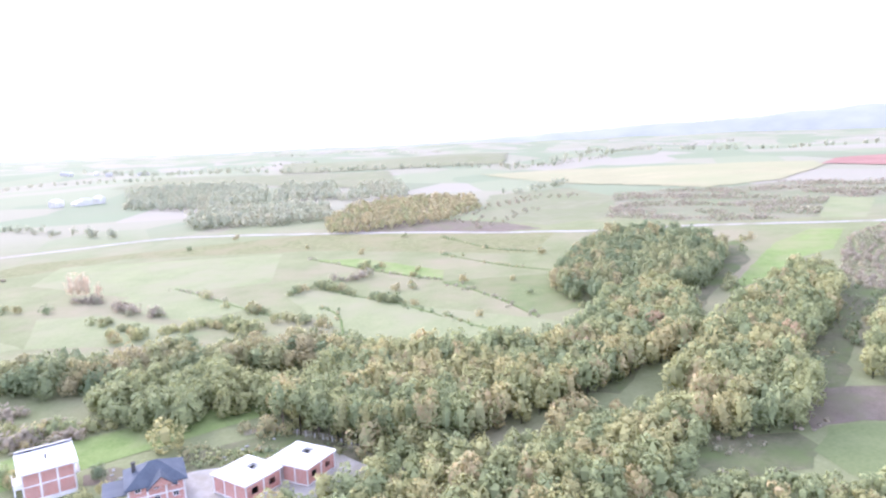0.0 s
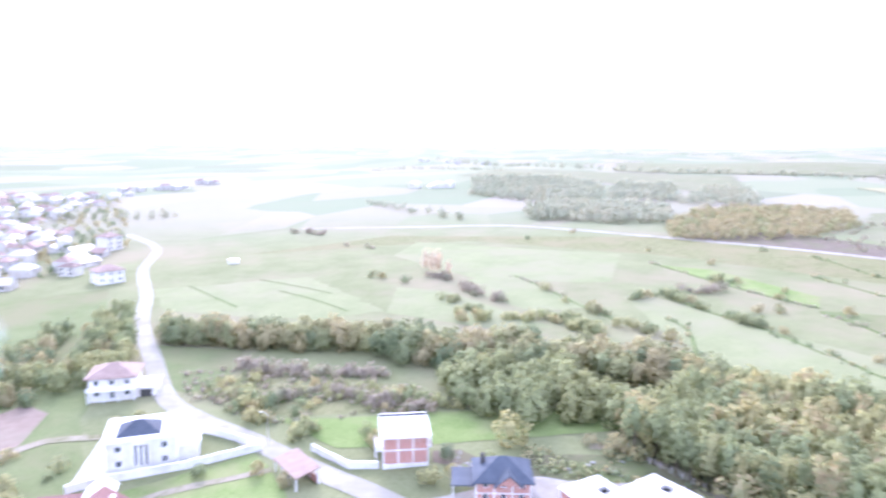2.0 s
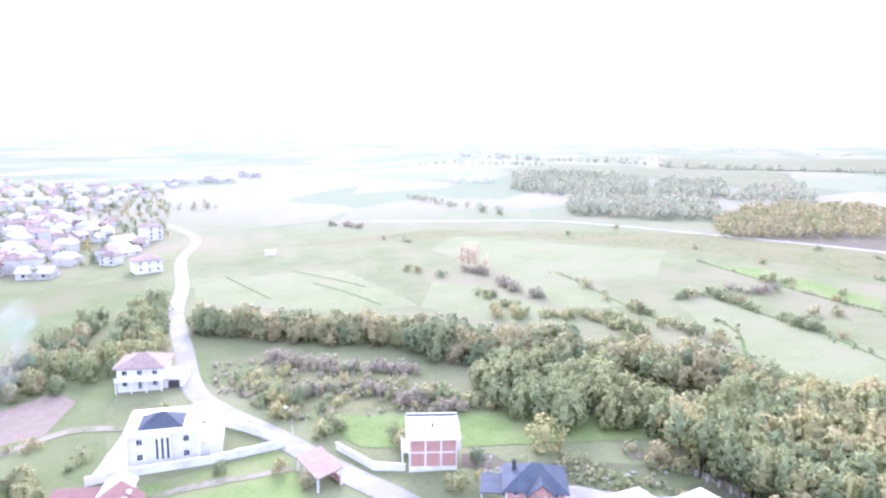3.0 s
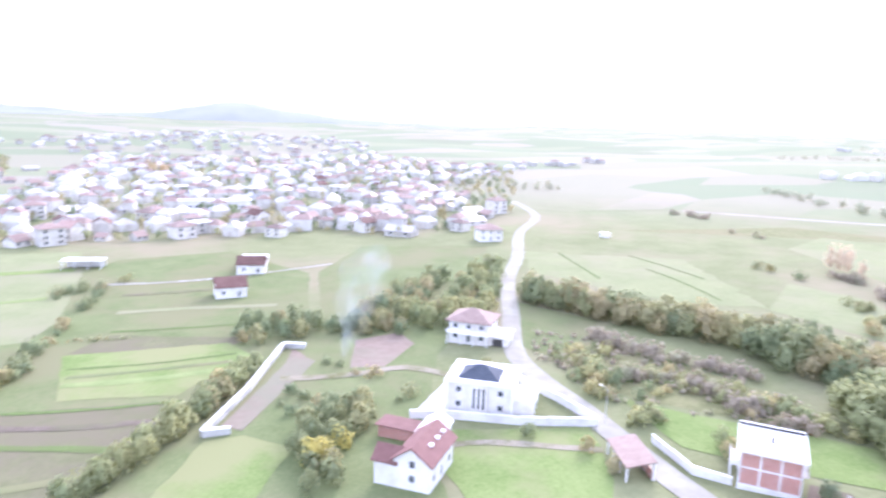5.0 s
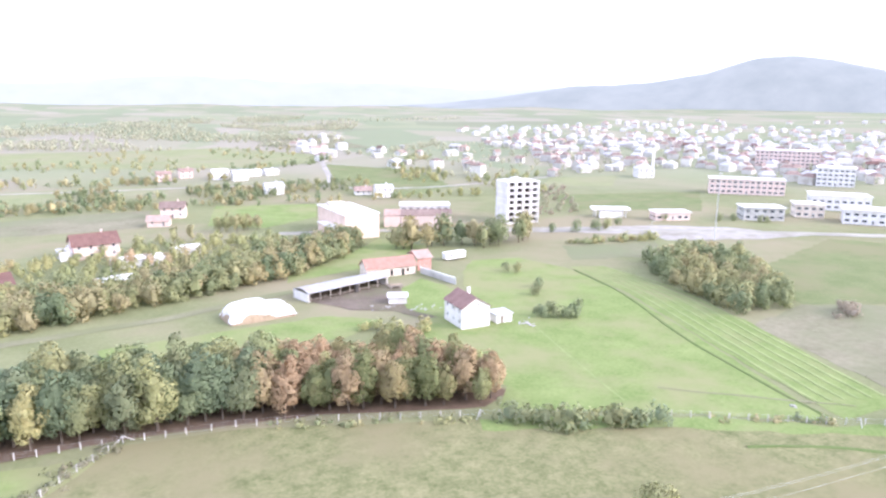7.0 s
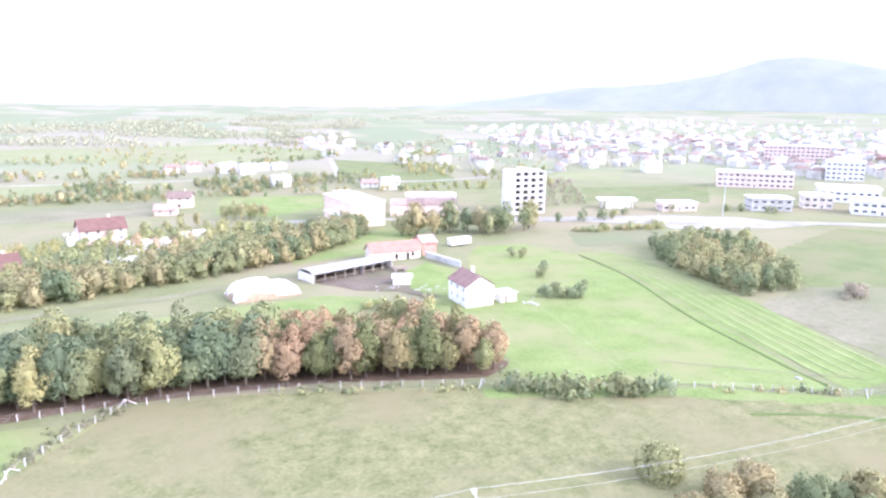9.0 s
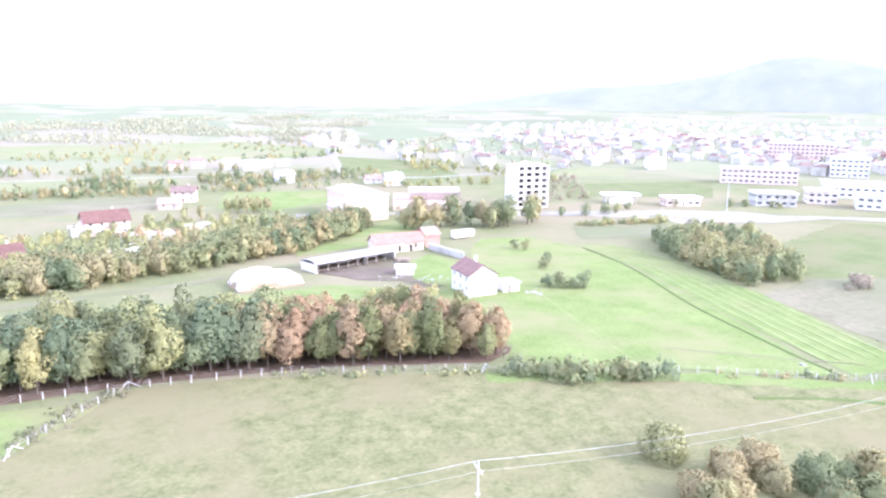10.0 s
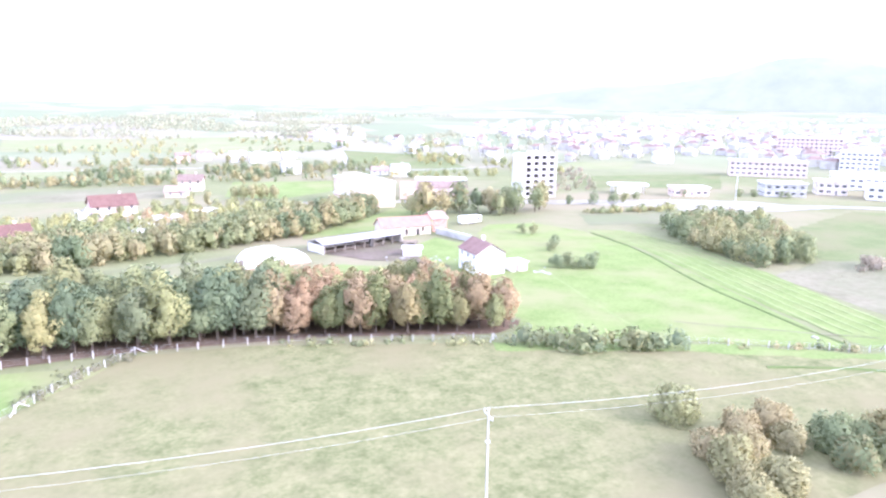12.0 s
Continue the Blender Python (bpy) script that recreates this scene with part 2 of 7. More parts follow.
M["red_roof"] = roof_tiles("red_roof_tiles", (0.211, 0.148, 0.123), (0.345, 0.262, 0.223), per_object=0.3)
M["orange_roof"] = roof_tiles("orange_roof_tiles", (0.29, 0.19, 0.155), (0.4, 0.29, 0.245), per_object=0.25)
M["maroon_roof"] = roof_tiles("maroon_roof_sheets", (0.148, 0.0738, 0.0656), (0.218, 0.119, 0.104))
M["brown_roof"] = roof_tiles("brown_roof_tiles", (0.11, 0.06, 0.05), (0.19, 0.11, 0.09))
M["slate_roof"] = roof_tiles("dark_slate_roof", (0.045, 0.055, 0.075), (0.085, 0.1, 0.125))
M["farm_roof"] = roof_tiles("weathered_red_tiles", (0.17, 0.1, 0.085), (0.27, 0.175, 0.15))
M["barn_roof"] = roof_tiles("weathered_orange_tiles", (0.24, 0.135, 0.1), (0.34, 0.215, 0.17))
M["metal_roof"] = surface("grey_metal_sheets", (0.38, 0.39, 0.41), (0.52, 0.53, 0.55), 0.3, 0.5, 3.0, 0.1, (0.44, 0.39, 0.35), 0.2, metal=0.3)
M["old_sheet"] = surface("weathered_metal_sheets", (0.27, 0.28, 0.29), (0.4, 0.41, 0.42), 0.4, 0.6, 3.0, 0.1, (0.33, 0.29, 0.26), 0.25, metal=0.2)
M["white_sheet"] = surface("white_tarpaulin", (0.7, 0.69, 0.67), (0.82, 0.81, 0.8), 0.5, 0.6, 2.5, 0.5, (0.62, 0.6, 0.56), 0.3)
M["hay"] = surface("old_straw", (0.22, 0.17, 0.11), (0.38, 0.3, 0.21), 0.8, 1.0, 6.0, 0.8)
M["bark"] = surface("bark", (0.07, 0.055, 0.042), (0.17, 0.14, 0.11), 1.0, 0.95, 8.0, 0.6)
M["wood"] = surface("grey_timber", (0.2, 0.17, 0.14), (0.34, 0.3, 0.25), 1.0, 0.9, 8.0, 0.4)
M["post"] = surface("pale_concrete_post", (0.432, 0.418, 0.389), (0.533, 0.518, 0.497), 2.0, 0.9, 12.0, 0.2)
M["steel"] = surface("galvanised_steel", (0.5, 0.51, 0.52), (0.6, 0.61, 0.62), 1.0, 0.45, 6.0, 0.1, metal=0.7)
M["cable"] = surface("aluminium_cable", (0.55, 0.56, 0.56), (0.65, 0.66, 0.66), 1.0, 0.5, 6.0, 0.0, metal=0.3)
M["white_trim"] = surface("white_trim", (0.74, 0.74, 0.73), (0.82, 0.82, 0.81), 1.0, 0.6, 5.0, 0.0)
# near-black: painted shade inside openings, also the colour of vents and wheels
M["shade_dark"] = surface("interior_shade_dark_parts", (0.05, 0.048, 0.045), (0.09, 0.085, 0.08), 0.5, 0.95, 4.0, 0.0)
M["rubble"] = surface("white_rubble", (0.259, 0.249, 0.228), (0.389, 0.379, 0.363), 1.0, 0.95, 4.0, 0.4)
M["oak"] = foliage("oak_leaves", [(0.0, (0.298, 0.34, 0.173)), (0.3, (0.342, 0.369, 0.177)), (0.6, (0.409, 0.409, 0.191)), (0.85, (0.468, 0.445, 0.208)), (0.95, (0.503, 0.437, 0.217)), (0.98, (0.525, 0.414, 0.234)), (1.0, (0.385, 0.38, 0.184)), (1.07, (0.315, 0.352, 0.175))])
M["rust"] = foliage("russet_leaves", [(0.0, (0.47, 0.349, 0.214)), (0.3, (0.514, 0.359, 0.214)), (0.6, (0.46, 0.359, 0.211)), (0.74, (0.405, 0.355, 0.171)), (0.85, (0.219, 0.253, 0.111)), (0.95, (0.295, 0.285, 0.125)), (1.0, (0.438, 0.333, 0.189)), (1.16, (0.482, 0.355, 0.217))])
M["green"] = foliage("green_leaves", [(0.0, (0.219, 0.273, 0.144)), (0.4, (0.289, 0.32, 0.161)), (0.65, (0.382, 0.379, 0.183)), (0.82, (0.415, 0.366, 0.204)), (0.95, (0.44, 0.384, 0.188)), (1.16, (0.242, 0.286, 0.151))])
M["scrub"] = foliage("scrub_twigs", [(0.0, (0.357, 0.315, 0.232)), (0.4, (0.412, 0.353, 0.267)), (0.7, (0.349, 0.353, 0.218)), (1.16, (0.428, 0.36, 0.274))])
M["yellow"] = foliage("yellow_leaves", [(0.0, (0.504, 0.425, 0.242)), (0.5, (0.564, 0.414, 0.253)), (1.16, (0.468, 0.408, 0.242))])
M["golden"] = foliage("golden_brown_leaves", [(0.0, (0.401, 0.358, 0.196)), (0.5, (0.443, 0.374, 0.206)), (0.8, (0.339, 0.353, 0.167)), (1.16, (0.411, 0.369, 0.201))])
# leaves of the far woods, with the haze put into their paler colour
M["pale"] = foliage("haze_paled_leaves", [(0.0, (0.381, 0.4, 0.278)), (0.5, (0.433, 0.44, 0.299)), (0.8, (0.474, 0.452, 0.309)), (1.07, (0.391, 0.4, 0.283))])
M["dark_green"] = foliage("dark_green_leaves", [(0.0, (0.197, 0.25, 0.144)), (0.4, (0.251, 0.297, 0.159)), (0.8, (0.342, 0.344, 0.165)), (1.16, (0.217, 0.261, 0.154))])
M["lime"] = foliage("bright_yellow_leaves", [(0.0, (0.58, 0.5, 0.15)), (0.5, (0.62, 0.55, 0.17)), (1.16, (0.55, 0.5, 0.16))])
M["poplar"] = foliage("poplar_leaves", [(0.0, (0.66, 0.57, 0.41)), (0.5, (0.68, 0.55, 0.39)), (1.07, (0.64, 0.57, 0.42))])
M["weeds"] = foliage("weeds", [(0.0, (0.2, 0.22, 0.115)), (0.5, (0.25, 0.245, 0.145)), (1.1, (0.28, 0.26, 0.165))])
glass, glass_tree, glass_b = shader("window_glass")
glass_b.inputs["Base Color"].default_value = (0.035, 0.045, 0.055, 1)
glass_b.inputs["Roughness"].default_value, glass_b.inputs["Specular IOR Level"].default_value = 0.08, 0.6
M["glass"] = glass
# haze painted as glow: these hills and ridges give off its colour
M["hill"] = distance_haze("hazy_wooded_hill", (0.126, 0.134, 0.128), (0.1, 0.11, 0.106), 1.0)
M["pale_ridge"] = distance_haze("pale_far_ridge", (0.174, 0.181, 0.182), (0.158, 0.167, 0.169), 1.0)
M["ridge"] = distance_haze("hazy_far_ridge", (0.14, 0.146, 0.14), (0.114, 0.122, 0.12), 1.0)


# ---- land ----
def height(x, y):
    """The lie of the land: a gentle slope that falls to the south and west, then level and rising far off."""
    r = math.hypot(x, y)
    k = 1.0 if r < 380 else 380 / r
    u, v = x * k / 200, y * k / 200
    z = -8.2 + 4.2 * u + 5.4 * v + 1.4 * u * u + 0.7 * v * v + 1.9 * u * v
    z += 0.02 * min(max(r - 450, 0), 950) + 0.011 * min(max(r - 1400, 0), 2800) + 0.2 * math.sin(x / 27 + 1) * math.sin(y / 31)
    swell = min(max(r - 560, 0) / 900, 1.0) * 7.0
    return z + swell * (math.sin(x / 178 + 0.8 * math.sin(y / 260) + 1.3) * math.sin(y / 214 + 0.4) + 0.5 * math.sin((x + 0.6 * y) / 96 + 2.0) * math.sin((y - 0.5 * x) / 131))


def mesh_object(name, verts, faces, materials, parent=None, smooth=False):
    me = bpy.data.meshes.new(name)
    me.from_pydata(verts, [], faces)
    for m in materials:
        me.materials.append(m)
    if smooth:
        me.shade_smooth()
    me.update()
    ob = new(name, me)
    ob.parent = parent
    return ob


def part(name, bm, material, parent, label=""):
    """One mesh object out of a bmesh, under a thing or a part."""
    me = bpy.data.meshes.new(name)
    bm.normal_update()
    bm.to_mesh(me)
    bm.free()
    me.materials.append(material)
    ob = new(name, me)
    ob.parent = parent
    return tagged(ob, label)


def thing(name, x, y, rz, label, category, group="", z=None):
    ob = new(name)
    ob.empty_display_size = 0.5
    ob.matrix_world = pose(x, y, height(x, y) if z is None else z, 0, 0, rz)
    return tagged(ob, label, category, group)


def box(bm, x0, x1, y0, y1, z0, z1):
    vs = [bm.verts.new(p) for p in ((x0, y0, z0), (x1, y0, z0), (x1, y1, z0), (x0, y1, z0), (x0, y0, z1), (x1, y0, z1), (x1, y1, z1), (x0, y1, z1))]
    for f in ((3, 2, 1, 0), (4, 5, 6, 7), (0, 1, 5, 4), (1, 2, 6, 5), (2, 3, 7, 6), (3, 0, 4, 7)):
        bm.faces.new([vs[i] for i in f])
    return vs


def boxes(*sizes):
    bm = bmesh.new()
    for s in sizes:
        box(bm, *s)
    return bm


def solid(bm, verts, faces):
    vs = [bm.verts.new(v) for v in verts]
    for f in faces:
        bm.faces.new([vs[i] for i in f])


def beam(bm, a, b, r0, r1, sides=7):
    """A tapered round bar from a to b."""
    a, b = Vector(a), Vector(b)
    turn = (b - a).to_track_quat("Z", "Y").to_matrix()
    rings = []
    for p, r in ((a, r0), (b, r1)):
        rings.append([bm.verts.new(p + turn @ Vector((r * math.cos(2 * math.pi * i / sides), r * math.sin(2 * math.pi * i / sides), 0))) for i in range(sides)])
    for i in range(sides):
        j = (i + 1) % sides
        bm.faces.new((rings[0][i], rings[0][j], rings[1][j], rings[1][i]))
    bm.faces.new(rings[0][::-1])
    bm.faces.new(rings[1])


def tube(points, r, sides=5):
    """A thin round line through points, in one piece."""
    bm = bmesh.new()
    rings = []
    for i, p in enumerate(points):
        way = Vector(points[min(i + 1, len(points) - 1)]) - Vector(points[max(i - 1, 0)])
        turn = way.to_track_quat("Z", "Y").to_matrix()
        rings.append([bm.verts.new(Vector(p) + turn @ Vector((r * math.cos(2 * math.pi * k / sides), r * math.sin(2 * math.pi * k / sides), 0))) for k in range(sides)])
    for a, b in zip(rings, rings[1:]):
        for k in range(sides):
            m = (k + 1) % sides
            bm.faces.new((a[k], a[m], b[m], b[k]))
    return bm


def build_ground():
    radii = [0.0] + [6.0 * i for i in range(1, 91)] + [540 * 1.06 ** i for i in range(1, 39)]
    steps = 200
    verts, faces = [], []
    for r in radii:
        for i in range(steps):
            a = 2 * math.pi * i / steps
            x, y = r * math.cos(a), r * math.sin(a)
            verts.append((x, y, height(x, y)))
    for k in range(len(radii) - 1):
        for i in range(steps):
            j = (i + 1) % steps
            faces.append((k * steps + i, (k + 1) * steps + i, (k + 1) * steps + j, k * steps + j))
    ob = mesh_object("ground", verts, faces, [M["ground"]], smooth=True)
    tagged(ob, "rolling rough grassland with pale dry patches", "ground", kind="structure")


build_ground()


def patch(name, corners, material, label, lift=0.07, ragged=0.7, category="field"):
    """A plot of land laid over the ground, with uneven borders."""
    outline = []
    for (ax, ay), (bx, by) in zip(corners, corners[1:] + corners[:1]):
        n = max(1, int(math.hypot(bx - ax, by - ay) / 4))
        for i in range(n):
            x, y = ax + (bx - ax) * i / n, ay + (by - ay) * i / n
            w = noise.noise_vector((x * 0.21, y * 0.21, 3.0)) * ragged
            outline.append((x + w.x, y + w.y))
    bm = bmesh.new()
    bm.faces.new([bm.verts.new((x, y, 0)) for x, y in outline])
    for axis in (0, 1):
        low, high = min(p[axis] for p in outline), max(p[axis] for p in outline)
        step = max(10.0, (high - low) / 40)
        c = low + step
        while c < high:
            plane = Vector((c, 0, 0)) if axis == 0 else Vector((0, c, 0))
            normal = (1, 0, 0) if axis == 0 else (0, 1, 0)
            bmesh.ops.bisect_plane(bm, geom=bm.verts[:] + bm.edges[:] + bm.faces[:], plane_co=plane, plane_no=normal)
            c += step
    bmesh.ops.triangulate(bm, faces=bm.faces[:])
    for v in bm.verts:
        v.co.z = height(v.co.x, v.co.y) + lift
    for f in bm.faces:
        if f.normal.z < 0:
            f.normal_flip()
    bm.normal_update()
    if sum(f.normal.z for f in bm.faces) < 0:
        bmesh.ops.reverse_faces(bm, faces=bm.faces[:])
    return tagged(part(name, bm, material, None), label, category, kind="structure")


def smooth_line(points, step=3.0):
    """Points along a curve through the given ones."""
    out, n = [], len(points)
    for i in range(n - 1):
        p0, p1, p2, p3 = (Vector(points[min(max(j, 0), n - 1)]) for j in (i - 1, i, i + 1, i + 2))
        m = max(2, int((p2 - p1).length / step))
        for k in range(m):
            t = k / m
            out.append(0.5 * (2 * p1 + (p2 - p0) * t + (2 * p0 - 5 * p1 + 4 * p2 - p3) * t * t + (3 * p1 - p0 - 3 * p2 + p3) * t ** 3))
    out.append(Vector(points[-1]))
    return out


def strip(name, points, profile, material, label, lift=0.0, ragged=0.0, category="road", step=3.0):
    """A band along a curve. profile: pairs of offset to the left and height."""
    line = smooth_line(points, step)
    verts, faces, n = [], [], len(profile)
    for i, p in enumerate(line):
        way = (line[min(i + 1, len(line) - 1)] - line[max(i - 1, 0)]).normalized()
        side = Vector((-way.y, way.x))
        for k, (off, up) in enumerate(profile):
            w = noise.noise((p.x * 0.15, p.y * 0.15, k * 5.0)) * ragged
            q = p + side * (off + w)
            verts.append((q.x, q.y, height(q.x, q.y) + lift + up))
    for i in range(len(line) - 1):
        for k in range(n - 1):
            faces.append((i * n + k + 1, i * n + k, (i + 1) * n + k, (i + 1) * n + k + 1))
    return tagged(mesh_object(name, verts, faces, [material]), label, category, kind="structure")

# ---- distance ----
def far_ridge(name, distance, peaks, base, material, label, yaw0, yaw1, rough=0.12):
    """A skyline seen across the valley: peaks are (yaw, width, height) in degrees and metres."""
    verts, faces, n, rows = [], [], 150, 7
    for i in range(n + 1):
        yaw = yaw0 + (yaw1 - yaw0) * i / n
        top = base
        for mid, wide, tall in peaks:
            top += tall * math.exp(-((yaw - mid) / wide) ** 2)
        top += top * rough * noise.fractal((yaw * 0.13, distance, 0), 1.0, 2.0, 5)
        fade = min(1.0, i / 12, (n - i) / 12)
        for k in range(rows):
            s = k / (rows - 1)
            r = distance + 550 * s
            x, y = -math.sin(radians(yaw)) * r, math.cos(radians(yaw)) * r
            z = -40 + (height(x, y) * 0.4 + 60 + top * fade) * math.sin(s * math.pi / 2) ** 0.8
            z += 8 * s * noise.noise((x * 0.006, y * 0.006, 1.0))
            verts.append((x, y, z))
    for i in range(n):
        for k in range(rows - 1):
            faces.append((i * rows + k, i * rows + k + 1, (i + 1) * rows + k + 1, (i + 1) * rows + k))
    ob = mesh_object(name, verts, faces, [material], smooth=True)
    return tagged(ob, label, "hills", kind="structure")


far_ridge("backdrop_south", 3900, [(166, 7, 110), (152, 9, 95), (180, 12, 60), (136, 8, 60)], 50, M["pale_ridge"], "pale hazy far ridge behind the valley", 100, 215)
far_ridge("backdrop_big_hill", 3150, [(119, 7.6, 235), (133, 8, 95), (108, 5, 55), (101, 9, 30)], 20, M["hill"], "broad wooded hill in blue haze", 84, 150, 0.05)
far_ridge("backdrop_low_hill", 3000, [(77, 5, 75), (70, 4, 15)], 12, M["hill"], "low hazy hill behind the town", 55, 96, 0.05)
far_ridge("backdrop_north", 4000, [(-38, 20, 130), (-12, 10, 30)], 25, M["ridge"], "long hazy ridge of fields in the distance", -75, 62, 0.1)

# ---- fields, tracks and roads ----
GRASS, CROP, DRY, MEADOW, SOIL = M["grass"], M["crop"], M["dry"], M["meadow"], M["soil"]
patch("field", [(-12, -53), (-19.8, -61.8), (-24.5, -67), (-29.5, -72.2), (-37, -78.6), (-56, -73.8), (-80, -61), (-96, -53), (-124, -35), (-154, -11), (-118, 8), (-60, 2), (-14, -20), (-8, -45)], MEADOW, "open meadow of faded green grass", 0.06)
patch("field", [(-99, -56), (-125, -38), (-147, -19), (-165, -56), (-184, -100), (-194, -138), (-190, -160), (-172, -166), (-158, -152), (-147, -136), (-138, -112), (-116, -112), (-104, -96), (-104, -76), (-107, -64)], GRASS, "bright green pasture beside the farm", 0.09)
patch("field", [(-150, -18), (-166, -57), (-186, -101), (-196, -138), (-208, -132), (-201, -98), (-191, -64), (-166, -16)], GRASS, "bright green sown strip on the slope", 0.05)
patch("field", [(-98, 56), (-140, 54), (-186, 80), (-205, 90), (-270, 112), (-315, 150), (-290, 205), (-240, 168), (-190, 134), (-165, 108), (-128, 84), (-104, 76)], M["lush"], "lush green grass between the houses", 0.03)
patch("field", [(-270, 213), (-223, 265), (-151, 224), (-170, 203), (-233, 188)], CROP, "terraced pale pasture", 0.06, 3.0)
patch("field", [(-197, 156), (-168, 165), (-155, 148), (-150, 131), (-160, 131)], M["lush"], "green grass bank beside the lane", 0.06)
patch("field", [(-170, 262), (-144, 262), (-86, 229), (-108, 219), (-150, 222)], CROP, "light green meadow strip", 0.08)
patch("field", [(-230, 384), (-98, 378), (-85, 305), (-139, 288), (-215, 330)], CROP, "pale green hay meadow", 0.05)
patch("field", [(-300, 300), (-260, 400), (-90, 455), (60, 380), (40, 330), (-80, 380), (-200, 400)], MEADOW, "faded green meadow", 0.04)
patch("field", [(-500, 1150), (-100, 1120), (-60, 800), (-300, 960), (-480, 940)], M["dry"], "pale ploughed upland field", 0.6, 8.0)
patch("field", [(-420, 1700), (150, 1650), (100, 1220), (-300, 1200)], DRY, "pale ploughed upland field beyond the wood", 1.2, 10.0)
patch("field", [(-100, -171), (-128, -177), (-160, -181), (-173, -200), (-163, -226), (-150, -214), (-124, -192), (-104, -180)], GRASS, "bright green grass behind the barns", 0.09)
patch("field", [(-18, -80), (-30, -77), (-37, -79), (-26, -68), (-10, -55), (0, -60), (0, -80)], GRASS, "green grass beside the fence", 0.08)
patch("yard", [(-96, -152), (-104, -132), (-114, -124), (-118, -112), (-128, -116), (-130, -138), (-127, -158)], SOIL, "trampled brown farm yard", 0.12, 1.2, "yard")
patch("grass_plot", [(-118, -124), (-122, -110), (-136, -112), (-142, -136), (-140, -152), (-128, -144)], GRASS, "green grass between the farm buildings", 0.16, 1.0, "grass")
patch("grass_plot", [(-36, -118), (-62, -118), (-92, -110), (-108, -118), (-96, -130), (-66, -132), (-40, -132)], GRASS, "green grass between the tree rows", 0.08, 1.5, "grass")
patch("field", [(-74, 282), (-64, 286), (-53, 279), (-22, 252), (37, 216), (28, 206), (-19, 203), (-31, 214), (-52, 240)], CROP, "light green field edged by a bank", 0.08)
patch("field", [(-73, 350), (-47, 346), (-4, 306), (-4, 289), (-38, 315)], GRASS, "narrow bright green plot", 0.08)
patch("field", [(-135, 308), (-106, 284), (-82, 260), (-100, 246), (-128, 262), (-150, 282)], CROP, "pale green hay strip", 0.07)
patch("field", [(-4, 284), (13, 260), (29, 225), (50, 232), (44, 262), (50, 284)], M["lush"], "thin rough pasture below the wood", 0.06, 2.0)
patch("field", [(99, 236), (124, 272), (152, 310), (183, 336), (196, 330), (168, 290), (150, 280), (121, 252)], GRASS, "bright green clearing between the woods", 0.09)
patch("field", [(70, 123), (78, 132), (95, 133), (110, 124), (86, 108), (74, 111)], M["lush"], "green clearing beside the wood", 0.09, 2.0)
patch("clearing", [(53, 176), (69, 192), (94, 237), (128, 282), (140, 322), (128, 318), (104, 268), (86, 240), (78, 213), (42, 167), (32, 159), (40, 156)], M["rough"], "brown worn clearing between the woods", 0.06, 1.2, "clearing")
patch("clearing", [(96, 182), (120, 212), (134, 232), (146, 236), (150, 222), (126, 200), (106, 172), (92, 150), (84, 152)], M["rough"], "brown open strip between the woods", 0.06, 1.5, "clearing")
patch("clearing", [(76, 141), (85, 152), (110, 150), (118, 140), (96, 134), (74, 132)], SOIL, "pale bare earth beside the wood", 0.07, 2.2, "clearing")
patch("clearing", [(44, 124), (48, 131), (70, 131), (72, 124), (66, 117), (50, 116)], M["rough"], "dug brown ground at the edge of the wood", 0.07, 1.2, "clearing")
patch("field", [(-78, 452), (-67, 496), (-16, 494), (39, 443), (56, 404), (28, 402), (-29, 434)], SOIL, "bare brownish soil beside the road", 0.05, 3.0)
patch("field", [(45, 961), (177, 1016), (440, 811), (416, 743), (308, 622), (228, 590), (128, 735)], M["straw_field"], "wide yellowish field on the rise", 0.5, 6.0)
patch("field", [(422, 760), (482, 837), (620, 880), (600, 760), (457, 702)], M["plough"], "ploughed field of red soil", 0.6, 4.0)
patch("field", [(209, 377), (270, 473), (289, 453), (229, 366)], CROP, "light green square field", 0.08, 2.0)
patch("field", [(105, 440), (150, 600), (226, 575), (298, 604), (380, 560), (325, 480), (285, 455), (270, 476), (208, 379), (150, 384)], M["heath"], "heath of brown soil and scrub", 0.05, 8.0)
patch("field", [(60, 420), (105, 440), (140, 560), (120, 680), (40, 640), (20, 480)], DRY, "dry grazed pasture with thorn bushes", 0.05, 6.0)
patch("lawn", [(-122, 129), (-108, 135), (-92, 146), (-72, 157), (-48, 167), (-46, 157), (-60, 147), (-76, 136), (-99, 122.5)], GRASS, "green lawn behind the new houses", 0.1)
# across the valley
patch("field", [(-108, -303), (-129, -368), (-183, -343), (-164, -298), (-130, -281)], GRASS, "green paddock", 0.07, 1.0)
patch("field", [(-5, -655), (-5, -800), (-156, -771), (-251, -777), (-309, -641), (-276, -566), (-193, -572)], CROP, "pale green field across the valley", 0.25, 4.0)
patch("field", [(10, -322), (10, -366), (-61, -376), (-95, -373), (-80, -313), (-54, -316)], M["heath"], "fallow brown field", 0.06, 2.0)
patch("field", [(10, -424), (10, -500), (-112, -486), (-120, -452), (-83, -441)], CROP, "pale green strip beside the valley lane", 0.06, 2.0)
patch("field", [(-293, -247), (-334, -294), (-422, -246), (-353, -194)], M["lush"], "level green field before the school", 0.06, 2.0)
patch("field", [(-354, -331), (-394, -364), (-446, -342), (-397, -302)], CROP, "pale green plot below the town", 0.06, 2.0)
patch("field", [(-240, -340), (-300, -366), (-330, -470), (-280, -560), (-236, -430)], M["lush"], "green slope beside the hill road", 0.07, 3.0)
